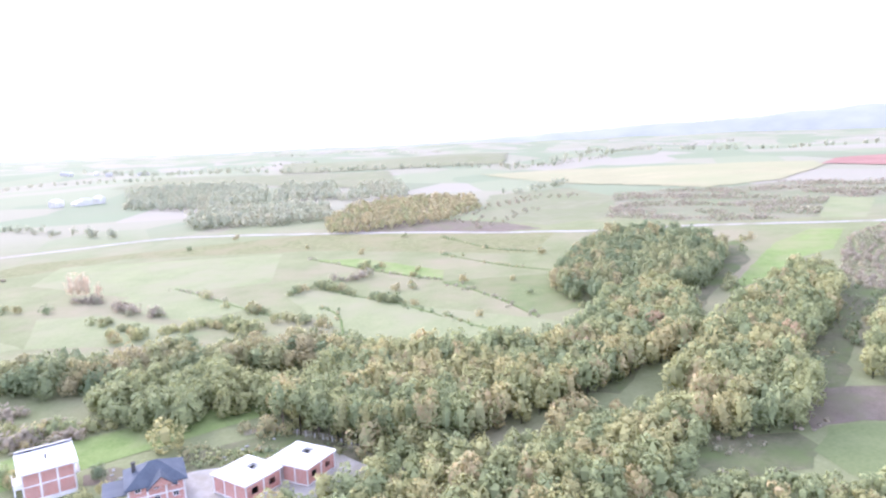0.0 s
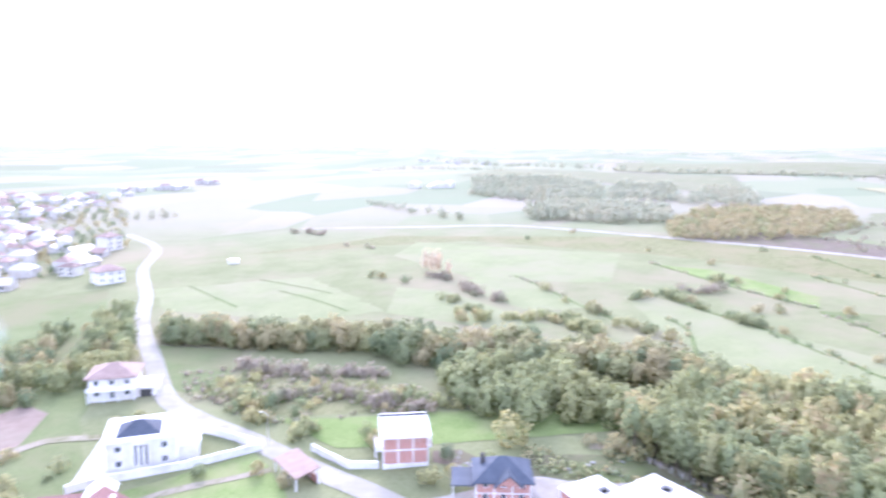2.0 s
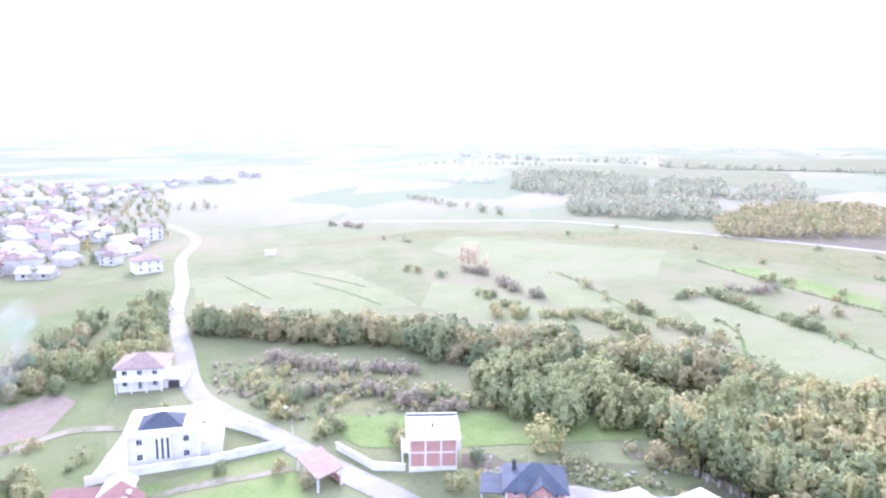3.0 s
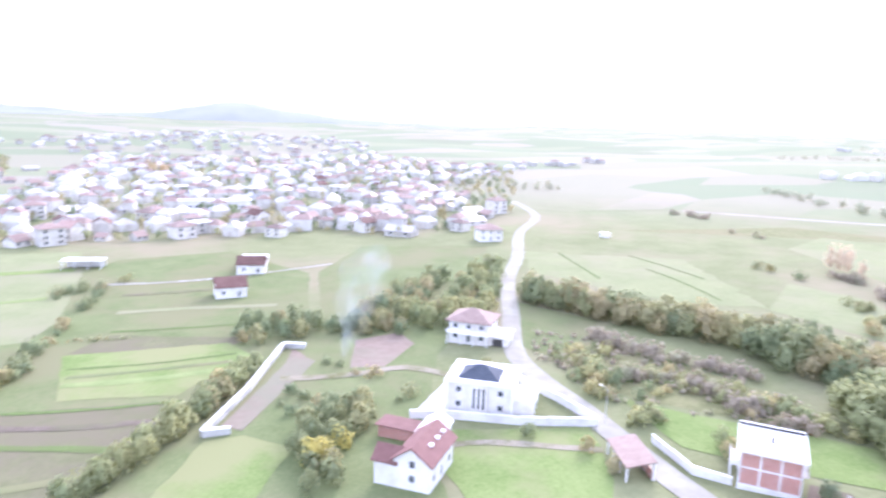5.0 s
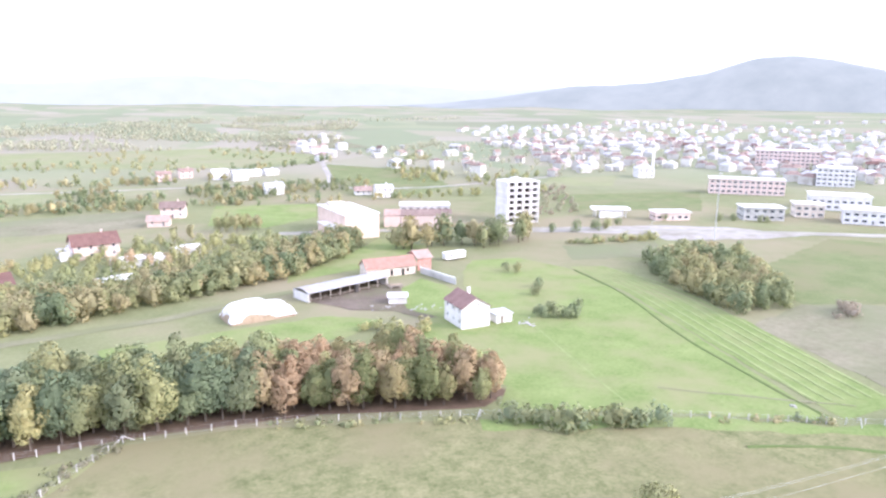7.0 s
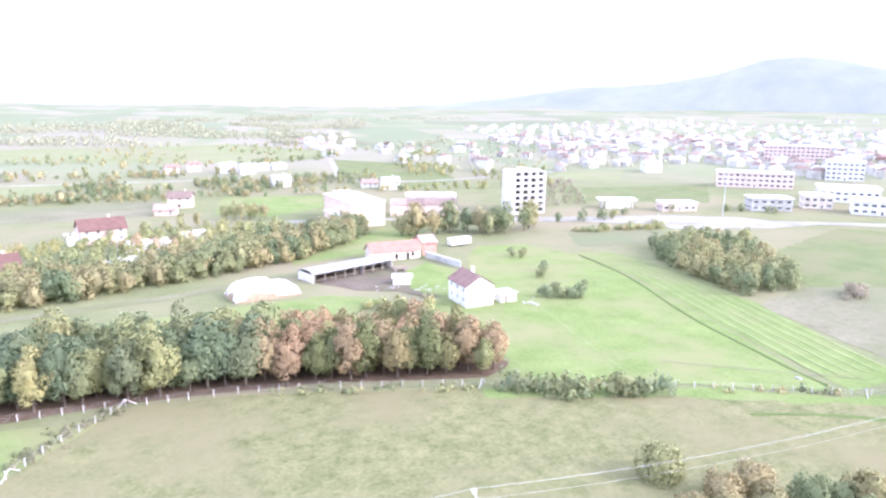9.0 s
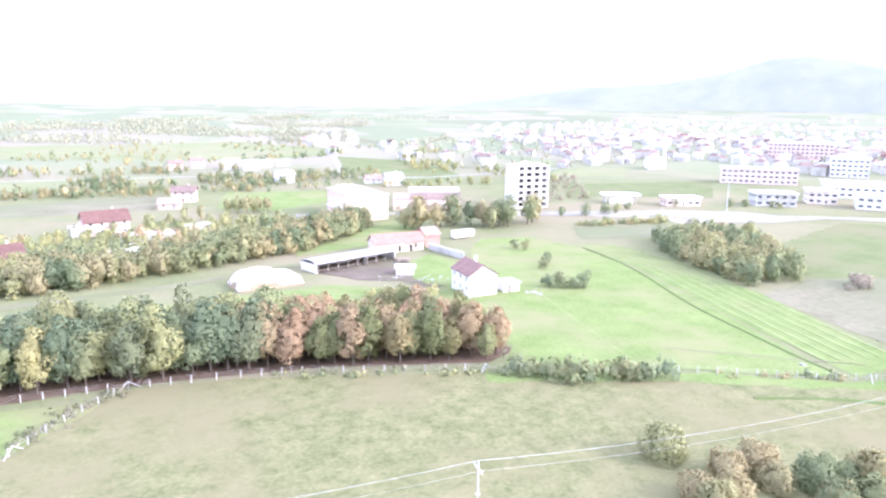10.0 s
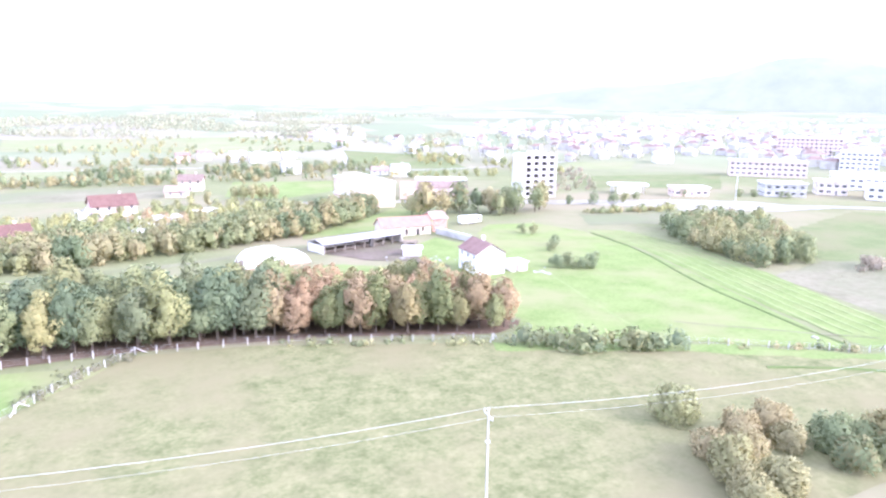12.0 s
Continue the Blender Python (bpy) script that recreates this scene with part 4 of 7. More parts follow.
STRIP_B = [(-12, -158), (-32, -157), (-52, -164), (-80, -170), (-104, -178), (-122, -190), (-150, -216), (-148, -232), (-118, -214), (-92, -200), (-60, -186), (-12, -182)]
woodland("tree_belt", scatter(STRIP_B, 3.4, np.random.default_rng(21)), "thicket", M["green"], "belt of green and ochre trees behind the farm", "trees", (0.72, 1.12), 22, (0.0, 0.95))
GROVE = [(-222, -126), (-204, -98), (-195, -69), (-212, -64), (-232, -78), (-256, -108), (-256, -124), (-244, -129)]
woodland("grove", scatter(GROVE, 3.9, np.random.default_rng(23)), "thicket", M["green"], "rounded grove of dark green trees in the pasture", "trees", (0.62, 1.0), 24)
W1 = [(-46, 155), (-40, 170), (-27, 186), (-8, 188), (14, 186), (30, 188), (46, 206), (55, 229), (64, 239), (77, 239), (79, 215), (71, 191), (63, 178), (47, 168), (33, 157), (20, 146), (6, 139), (-4, 134.5), (-14, 135.5), (-26, 141), (-38, 149)]
W0 = [(39, 255), (49, 285), (68, 326), (84, 348), (104, 342), (120, 318), (124, 300), (113, 271), (90, 240), (66, 243), (50, 232), (44, 238)]
W3 = [(52, 152), (59, 166), (83, 197), (107, 226), (134, 253), (141, 240), (122, 206), (97, 176), (86, 164), (86, 151), (78, 140), (71, 131), (52, 131), (50, 138), (60, 150)]
W2 = [(-20, 133), (-9, 134), (5, 125), (24, 142), (38, 146), (54, 142), (52, 132), (46, 121), (37, 112), (23, 104), (8, 92), (-20, 92), (-38, 108), (-30, 117), (-14, 119)]
woodland("oak_wood", scatter(W1, 3.0, np.random.default_rng(31)), "wood", M["oak"], "dense oak wood turning from green to ochre", "trees", (0.88, 1.15), 32)
woodland("oak_wood", scatter(W0, 3.5, np.random.default_rng(33)), "wood", M["green"], "dense green wood beyond the clearing", "trees", (0.85, 1.1), 34)
woodland("oak_wood", scatter(W3, 3.1, np.random.default_rng(35)), "wood", M["oak"], "strip of oak wood turning ochre", "trees", (0.82, 1.12), 36)
woodland("russet_oaks", [(58, 190), (60, 192), (66, 168), (90, 172), (57, 141), (4, 172), (-22, 168), (36, 176)], "wood", M["rust"], "single oaks already russet in the wood", "trees", (0.95, 1.15), 361)
front_places = scatter(W2, 3.1, np.random.default_rng(37))
plant(tree_models("young", M["oak"], "young oak with yellow-green leaves at the wood's edge", "tree", "young_oak_tree", "young oaks at the edge of the wood"), front_places[:260], (0.75, 1.3), 38)
if front_places[260:]:
    woodland("young_oaks", front_places[260:], "young", M["oak"], "young yellow-green oaks", "trees", (0.75, 1.3), 39)
edge = [(-40, 147), (-33, 143), (-27, 139.5), (-20, 136.5), (-13, 135.5), (-6, 134.5)]
woodland("tall_oaks", along(edge, 2.2, 0.6, np.random.default_rng(40)), "tall", M["oak"], "tall oaks with bare lower trunks at the wood's edge", "trees", (0.85, 1.05), 41)
woodland("oak_wood", scatter([(98, 152), (110, 170), (130, 196), (150, 190), (130, 160), (112, 146)], 3.4, np.random.default_rng(42)), "wood", M["oak"], "oak wood on the rise", "trees", (0.8, 1.1), 43)
woodland("undergrowth", scatter([(34, 110), (49, 115), (75, 110), (90, 104), (80, 90), (30, 96)], 2.4, np.random.default_rng(44)), "bush", M["oak"], "yellow-green undergrowth", "bushes", (0.8, 1.4), 45)
W5 = [(-198, 158), (-205, 168), (-172, 175), (-140, 191), (-105, 196), (-72, 201), (-45, 208), (-27, 188), (-34, 182), (-60, 186), (-80, 177), (-103, 172), (-129, 178), (-168, 165)]
woodland("hedgerow_trees", scatter(W5, 3.6, np.random.default_rng(46)), "thicket", M["green"], "broad hedgerow of dull green trees", "trees", (0.75, 1.2), 47)
W6 = [(-85, 153), (-94, 165), (-88, 173), (-82, 181), (-66, 180), (-50, 174), (-46, 158), (-52, 157), (-64, 150), (-75, 149)]
woodland("hedgerow_trees", scatter(W6, 3.6, np.random.default_rng(48)), "thicket", M["oak"], "clump of yellow-green trees beside the lawn", "trees", (0.75, 1.2), 49, (0.3, 0.85))
woodland("lane_trees", scatter([(-198, 113), (-206, 136), (-240, 164), (-243, 180), (-226, 168), (-196, 146), (-180, 130), (-182, 116)], 4.0, np.random.default_rng(50)), "thicket", M["oak"], "trees beside the village lane", "trees", (0.55, 0.95), 51)
woodland("lane_trees", scatter([(-186, 96), (-200, 118), (-226, 142), (-238, 152), (-232, 130), (-206, 104), (-196, 92)], 4.2, np.random.default_rng(510)), "thicket", M["green"], "dull green garden trees below the lane", "trees", (0.5, 0.85), 511)
woodland("plum_trees", scatter([(-194, 63), (-209, 68), (-214, 80), (-208, 88), (-198, 100), (-188, 110), (-184, 106), (-193, 86), (-194, 77)], 4.0, np.random.default_rng(52)), "thicket", M["green"], "dark green orchard trees", "trees", (0.4, 0.75), 53)
woodland("garden_trees", scatter([(-142, 66), (-146, 79), (-136, 76), (-124, 62), (-119, 66), (-116, 57), (-131, 58)], 3.2, np.random.default_rng(54)), "young", M["green"], "garden trees beside the house", "trees", (0.6, 1.05), 55)
woodland("garden_trees", [(-66, 130), (-73, 117.5), (-95, 129), (-91, 126), (-70, 121)], "young", M["oak"], "small trees beside the new houses", "trees", (0.55, 0.9), 80)
woodland("garden_trees", [(-106, 106), (-98, 105), (-118, 131), (-112, 128), (-126, 132), (-139, 133), (-116, 100), (-149, 112), (-152, 108)], "young", M["green"], "small trees along the lane and walls", "trees", (0.5, 0.85), 81)
woodland("round_tree", [(-65.5, 139.7)], "young", M["oak"], "large rounded yellow-green tree behind the houses", "tree", (1.25, 1.3), 82)
woodland("yard_bush", [(-74.5, 127.5)], "young", M["dark_green"], "dark round bush beside the brick house", "bush", (0.75, 0.8), 83)
woodland("yellow_trees", [(-126.5, 63), (-128.5, 67), (-125, 61)], "young", M["lime"], "small trees with bright yellow leaves", "trees", (0.7, 0.9), 56)
woodland("far_wood", scatter([(-81, 444), (-95, 500), (-88, 590), (-52, 645), (18, 622), (26, 540), (-6, 470), (-38, 456), (-64, 447)], 5.2, np.random.default_rng(57)), "far", M["golden"], "distant wood with yellowing crowns", "trees", (0.55, 0.95), 58)
# far woods in M["pale"] carry painted haze in the leaf colour
woodland("far_wood", scatter([(-336, 684), (-406, 843), (-385, 914), (-324, 944), (-241, 873), (-193, 690), (-238, 640)], 7.0, np.random.default_rng(59)), "far", M["pale"], "distant wood of trees in haze-paled green", "trees", (0.7, 1.35), 60)
woodland("far_wood", scatter([(-204, 512), (-234, 590), (-222, 640), (-120, 632), (-94, 522), (-138, 510)], 5.6, np.random.default_rng(591)), "far", M["pale"], "distant strip of trees in haze-paled green", "trees", (0.65, 1.2), 592)
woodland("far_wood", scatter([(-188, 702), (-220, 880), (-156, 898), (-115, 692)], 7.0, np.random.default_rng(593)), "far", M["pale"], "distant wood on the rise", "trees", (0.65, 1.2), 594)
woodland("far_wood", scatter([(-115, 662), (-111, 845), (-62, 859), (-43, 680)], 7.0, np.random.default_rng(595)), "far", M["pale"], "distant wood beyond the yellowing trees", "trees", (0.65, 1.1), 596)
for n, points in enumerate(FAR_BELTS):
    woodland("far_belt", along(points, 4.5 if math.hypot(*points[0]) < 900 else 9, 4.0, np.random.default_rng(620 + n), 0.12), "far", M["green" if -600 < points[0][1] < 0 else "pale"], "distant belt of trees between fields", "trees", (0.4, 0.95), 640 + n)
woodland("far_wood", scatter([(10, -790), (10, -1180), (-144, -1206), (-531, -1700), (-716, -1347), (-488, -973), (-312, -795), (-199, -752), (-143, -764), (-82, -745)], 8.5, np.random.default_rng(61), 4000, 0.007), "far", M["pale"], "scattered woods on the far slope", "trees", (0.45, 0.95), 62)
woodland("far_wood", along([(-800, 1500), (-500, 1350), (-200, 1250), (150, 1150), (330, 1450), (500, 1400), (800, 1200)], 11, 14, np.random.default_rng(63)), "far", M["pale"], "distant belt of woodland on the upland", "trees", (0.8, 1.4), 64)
woodland("valley_scrub", scatter([(10, -395), (10, -545), (-120, -535), (-240, -420), (-236, -338), (-120, -368)], 6.0, np.random.default_rng(650), 4000, 0.02), "thicket", M["green"], "scattered trees and scrub in the valley", "trees", (0.35, 0.8), 651)
woodland("valley_scrub", scatter([(-240, -335), (-330, -300), (-400, -370), (-330, -480), (-250, -440)], 8.0, np.random.default_rng(652), 4000, 0.02), "thicket", M["oak"], "scattered trees beside the valley road", "trees", (0.35, 0.8), 653)
woodland("valley_scrub", scatter([(-110, -540), (-260, -560), (-330, -640), (-310, -780), (-150, -775), (-10, -650)], 13.0, np.random.default_rng(654), 4000, 0.012), "far", M["green"], "field trees on the valley slope", "trees", (0.35, 0.75), 655)
woodland("orchard", scatter([(-262, -231), (-350, -331), (-366, -323), (-297, -233)], 6.0, np.random.default_rng(656)), "bush", M["scrub"], "small bare orchard trees behind the apartment block", "trees", (0.7, 1.2), 657)
woodland("valley_trees", [(-108, -283), (-114, -288), (-115, -277), (-122, -283), (-125, -277), (-111, -279), (-119, -280), (-92, -268), (-84, -264)], "wood", M["green"], "dark green trees by the paddock", "trees", (0.7, 1.0), 69)
woodland("yellow_trees", [(-61, -224), (-66, -220), (-72, -217), (-78, -213), (-55, -222)], "wood", M["yellow"], "trees with orange-yellow leaves among the houses", "trees", (0.6, 0.8), 70)
woodland("village_trees", scatter([(-12, -190), (-60, -192), (-98, -208), (-130, -226), (-118, -256), (-60, -262), (-12, -240)], 6.2, np.random.default_rng(71)), "thicket", M["oak"], "trees between the village houses", "trees", (0.42, 0.78), 72)
woodland("farm_trees", [(-159, -202), (-163, -196), (-161, -199), (-170, -195), (-174, -198), (-179, -196), (-183, -200), (-190, -189), (-190.6, -183), (-196, -186), (-201, -189), (-205, -192), (-215, -187), (-218, -190), (-166, -201), (-187, -194), (-194, -193), (-199, -184), (-210, -184)], "wood", M["green"], "trees behind the barns", "trees", (1.1, 1.55), 73)
woodland("pasture_trees", [(-166, -121), (-161, -98), (-151, -92), (-149, -95), (-172, -145), (-173, -140), (-154, -92), (-146, -97), (-152, -100), (-160, -115)], "young", M["dark_green"], "small trees in the pasture", "trees", (0.5, 0.85), 74)
woodland("poplars", [(-175, 297), (-178, 301), (-173, 299), (-165, 291), (-166, 295), (-160, 292), (-170, 294)], "poplar", M["poplar"], "group of tall yellow poplars", "trees", (0.55, 1.0), 75)
woodland("orange_tree", [(-700, 100), (-706, 108), (-695, 110), (-710, 98)], "far", M["yellow"], "orange-leaved trees in the town", "trees", (1.2, 1.6), 76)
tree_kind("round", 4.6, -0.2, 6.0, 30, 2100, 0.44, 4, 5, 2, 1.4)
plant(tree_models("round", M["golden"], "rounded bush with golden brown leaves in the meadow", "bush", "tall_bush", "bushes in the meadow corner"), [(-95.5, -16.5), (-91, -7.5), (-89, -3.5), (-94, -5), (-86.5, 0), (-98, -8.5), (-101, -4), (-103, -8), (-84, 3), (-91, 1.5)], (0.72, 0.98), 77)
plant(tree_models("round", M["green"], "rounded green bush in the meadow corner", "bush", "tall_bush", "bushes in the meadow corner"), [(-106, -1.5), (-109, 0.5), (-112, 2.5), (-108, 4.5), (-103, 3), (-115, 5.5)], (0.7, 0.95), 79)
plant(tree_models("bush", M["dark_green"], "grey-green rounded bush beside the fence", "bush", "bush", "bushes by the fence"), [(-99, -49), (-102, -46.5), (-105, -44), (-108, -42.5), (-111, -40), (-114, -39), (-117, -37.5), (-120, -36), (-103.5, -45), (-112.5, -39.5), (-100.5, -47.5), (-107, -42), (-115.5, -37.5), (-97.5, -51)], (1.15, 1.75), 78)

HEDGES = [
    ([(-166, 286), (-148, 280), (-129, 260), (-117, 256)], 1.7, "bush", "scrub"), ([(-140, 252), (-125, 240), (-112, 229)], 1.9, "bush", "green"),
    ([(-106, 230), (-96, 235), (-88, 242), (-71, 227)], 1.4, "bush", "oak"), ([(-72, 277), (-65, 284), (-55, 285), (-40, 269), (-23, 255)], 2.0, "bush", "green"),
    ([(-59, 309), (-49, 297), (-40, 306)], 2.0, "bush", "scrub"), ([(-90, 236), (-80, 232), (-66, 228)], 1.6, "bush", "oak"),
    ([(-82, 258), (-68, 246), (-54, 235)], 1.8, "bush", "green"), ([(-35, 324), (-42, 320), (-46, 326)], 2.0, "bush", "green"),
    ([(-336, 382), (-320, 384), (-305, 382)], 3.0, "bush", "scrub"), ([(-263, 349), (-250, 350), (-239, 348)], 3.0, "bush", "scrub"),
    ([(-156, 153), (-140, 154), (-115, 164)], 1.5, "bush", "scrub"), ([(-141, 136), (-121, 129), (-109, 127)], 1.3, "bush", "oak"),
    ([(-128, 137), (-119, 148), (-100, 147), (-91, 148)], 1.2, "bush", "scrub"), ([(-103, 152), (-93, 151), (-88, 152), (-84, 154)], 1.3, "bush", "oak"),
    ([(-58, 140), (-51, 145), (-41, 147), (-34, 149)], 1.1, "bush", "green"),
]
MORE_HEDGES = [
    ([(-122, 17), (-130, 24), (-138, 31), (-146, 39), (-152, 45), (-162, 52), (-174, 61)], 1.5, "young", "oak"), ([(-158, -8), (-168, -3), (-176, 2), (-185, 6), (-195, 13)], 1.6, "young", "oak"),
    ([(-195, 13), (-212, 16), (-230, 23), (-255, 30), (-282, 38)], 2.2, "bush", "green"), ([(-219, 26), (-215, 36)], 1.2, "low", "green"),
    ([(-219, -178), (-230, -168), (-246, -164), (-259, -159), (-274, -156)], 1.8, "bush", "oak"),
    ([(-214, -48), (-219, -52), (-224, -54)], 1.6, "bush", "scrub"), ([(-130, -32), (-137, -26), (-146, -19)], 1.2, "low", "green"),
    ([(-103, 120), (-112, 124), (-122, 126), (-134, 128)], 1.5, "bush", "oak"),
    ([(-22, -66), (-30, -74), (-36, -79)], 0.5, "low", "weeds"), ([(-60, -72), (-80, -61), (-92, -55)], 1.6, "low", "green"),
    ([(-90, -115), (-100, -110), (-112, -104)], 2.0, "bush", "oak"), ([(-284, 44), (-276, 30), (-268, 22)], 2.4, "bush", "green"),
]
BANK_HEDGES = [(points, 2.2, "low", "green" if k % 3 else "scrub") for k, points in enumerate(BANKS[1:5] + MORE_BANKS[:4])]
for n, (points, gap, kind, leaves) in enumerate(HEDGES + MORE_HEDGES + BANK_HEDGES):
    words = {"weeds": "overgrown strip of faded weeds", "scrub": "bare brown thorn hedge", "green": "dark green field hedge", "oak": "hedge of yellowing bushes"}[leaves]
    spots = along(points, gap, 1.2, np.random.default_rng(100 + n), 0.0 if kind == "young" else 0.25)
    woodland("hedge", spots, kind, M[leaves], words + (" of low growth" if kind == "low" else ""), "hedge", {"low": (0.45, 1.2), "bush": (0.65, 1.6), "young": (0.55, 1.05)}[kind] if leaves != "weeds" else (0.5, 0.95), 200 + n)
woodland("heath_scrub", scatter([(105, 440), (150, 600), (226, 575), (298, 604), (380, 560), (325, 480), (285, 455), (270, 476), (208, 379), (150, 384)], 3.4, np.random.default_rng(301), 6000, 0.03), "low", M["scrub"], "brown scrub on the heath", "scrub", (0.8, 2.0), 302)
woodland("heath_scrub", scatter([(143, 242), (179, 300), (217, 332), (270, 330), (200, 230), (150, 215)], 3.4, np.random.default_rng(303)), "bush", M["scrub"], "brown scrub beside the clearing", "scrub", (0.6, 1.2), 304)
woodland("pasture_bushes", scatter([(20, 420), (120, 600), (40, 640), (0, 470)], 8.0, np.random.default_rng(305), 4000, 0.03), "bush", M["scrub"], "single thorn bushes in the pasture", "bushes", (0.5, 1.0), 306)
woodland("pasture_bushes", [(-167, 417), (-172, 272), (-187, 275), (-194, 277), (-147, 452), (-86, 392), (-42, 322), (-17, 297), (-17, 276), (-15, 249), (-93, 264), (-107, 280), (-113, 234), (-48, 232), (-49, 359), (-29, 410), (-16, 308), (-24, 273), (5, 280), (9, 228), (30, 254), (26, 278), (45, 326), (46, 230), (55, 247), (-42, 325), (-37, 319), (-15, 293), (-19, 298), (-46, 229)], "bush", M["green"], "single dark bushes in the meadows", "bushes", (0.8, 1.5), 308)
woodland("weeds", scatter([(-155, -11), (-170, -18), (-193, -60), (-240, -58), (-246, -20), (-190, -2)], 5.0, np.random.default_rng(311)), "tuft", M["weeds"], "tufts of weeds in the dry pasture", "weeds", (0.2, 0.5), 312)
woodland("clearing_bush", [(101, 240), (104, 246), (107, 251), (105, 241), (140, 318), (146, 322), (132, 300)], "bush", M["green"], "dark bush in the clearing", "bush", (1.2, 1.6), 313)
woodland("scrub_growth", scatter([(44, 124), (48, 131), (70, 131), (78, 140), (110, 150), (118, 140), (96, 134), (72, 122), (66, 117), (50, 116)], 2.3, np.random.default_rng(316), 4000, 0.09), "low", M["scrub"], "dead scrub on the bare ground beside the wood", "scrub", (0.4, 1.0), 317)
woodland("scrub_growth", scatter([(96, 182), (120, 212), (134, 232), (146, 236), (150, 222), (126, 200), (106, 172), (92, 150)], 2.6, np.random.default_rng(318), 4000, 0.07), "low", M["green"], "low weeds on the open strip", "scrub", (0.4, 1.1), 319)
woodland("site_weeds", scatter([(-62, 139), (-34, 149), (-24, 140), (-24, 133), (-34, 134), (-58, 130)], 1.7, np.random.default_rng(320), 4000, 0.12), "low", M["green"], "weeds and low scrub behind the building site", "scrub", (0.5, 1.3), 321)
woodland("lane_scrub", scatter([(-170, 140), (-158, 150), (-120, 160), (-92, 158), (-90, 148), (-120, 126), (-150, 128)], 3.2, np.random.default_rng(322), 4000, 0.1), "low", M["scrub"], "dead weeds on the terraces above the lane", "scrub", (0.6, 1.5), 323)
woodland("shrubs", scatter([(108, 178), (130, 205), (150, 228), (165, 225), (140, 196), (118, 172)], 4.6, np.random.default_rng(314)), "bush", M["green"], "dull green shrubs on the open strip", "bushes", (0.7, 1.2), 315)


# ---- buildings ----
def wall_panel(bm, x0, x1, z0, z1, y0, y1, holes):
    """A wall along x with openings that go through it: holes are (x0, x1, z0, z1)."""
    xs = sorted({x0, x1, *(h[0] for h in holes), *(h[1] for h in holes)})
    zs = sorted({z0, z1, *(h[2] for h in holes), *(h[3] for h in holes)})
    for a, b in zip(xs, xs[1:]):
        run = None
        for c, d in zip(zs, zs[1:]):
            mx, mz = (a + b) / 2, (c + d) / 2
            if any(h[0] < mx < h[1] and h[2] < mz < h[3] for h in holes):
                if run:
                    box(bm, a, b, y0, y1, *run)
                run = None
            else:
                run = (run[0], d) if run else (c, d)
        if run:
            box(bm, a, b, y0, y1, *run)


def turned(bm, x, y, rz):
    bmesh.ops.transform(bm, matrix=pose(x, y, 0, 0, 0, rz), verts=bm.verts[:])
    return bm


def window_part(parent, x, y, rz, hole, trim, glazed=True):
    """A window in its opening: the frame, with the pane under it."""
    a, b, c, d = hole
    w = 0.09
    bm = boxes((a, a + w, -0.02, 0.08, c, d), (b - w, b, -0.02, 0.08, c, d), (a + w, b - w, -0.02, 0.08, c, c + w), (a + w, b - w, -0.02, 0.08, d - w, d), ((a + b) / 2 - 0.03, (a + b) / 2 + 0.03, 0.0, 0.06, c + w, d - w))
    win = part("window", turned(bm, x, y, rz), trim, parent)
    if glazed:
        part("pane", turned(boxes((a + w, b - w, 0.02, 0.045, c + w, d - w)), x, y, rz), M["glass"], win)
    return win


def house_walls(root, w, d, storeys, wall, trim, rise=2.9, unglazed=False, sides="fblr", wide=1.25, spacing=3.3, base=0.3, bands=None, tall=None):
    """Four walls with windows on each storey, floors behind them, and optional concrete bands and corner posts."""
    total = tall or storeys * rise + base
    for side, length, depth, rz in (("f", w, d, 0), ("r", d, w, 90), ("b", w, d, 180), ("l", d, w, 270)):
        n, holes = max(1, int(length / spacing)), []
        inner = length / 2 - (0 if side in "fb" else 0.25)
        for k in range(storeys):
            for i in range(n):
                x = -length / 2 + length * (i + 0.5) / n
                low = base + k * rise + 0.95
                high = low + 1.35
                half = wide / 2
                if k == 0 and i == n // 2 and side == "f":
                    low, half = base + 0.05, 0.5
                    high = low + 2.1
                if side in sides:
                    holes.append((x - half, x + half, low, high))
        bm = bmesh.new()
        wall_panel(bm, -inner, inner, -1.0, total, -depth / 2, -depth / 2 + 0.25, holes)
        bmesh.ops.remove_doubles(bm, verts=bm.verts[:], dist=0.001)
        part("wall", turned(bm, 0, 0, rz), wall, root)
        for hole in holes:
            off = pose(0, 0, 0, 0, 0, rz) @ Vector((0, -depth / 2 + 0.08, 0))
            if not unglazed:
                window_part(root, off.x, off.y, rz, hole, trim)
        if bands:
            bm = bmesh.new()
            for k in range(storeys + 1):
                z = base + k * rise
                box(bm, -length / 2 - 0.03, length / 2 + 0.03, -depth / 2 - 0.03, -depth / 2 + 0.02, z - 0.28, z)
            for i in range(n + 1):
                x = -length / 2 + length * i / n
                box(bm, x - 0.17, x + 0.17, -depth / 2 - 0.026, -depth / 2 + 0.02, -1.0, total)
            part("concrete_frame", turned(bm, 0, 0, rz), bands, root, "pale concrete frame")
    bm = bmesh.new()
    for k in range(storeys + 1):
        z = base + k * rise
        box(bm, -w / 2 + 0.26, w / 2 - 0.26, -d / 2 + 0.26, d / 2 - 0.26, z - 0.25, min(z, total - 0.02))
    box(bm, -0.1, 0.1, -d / 2 + 0.3, d / 2 - 0.3, base, total - 0.1)
    # unglazed shells: indoor shade is painted onto the floors as near-black
    part("floors", bm, M["shade_dark"] if unglazed else M["concrete"], root)
    return total


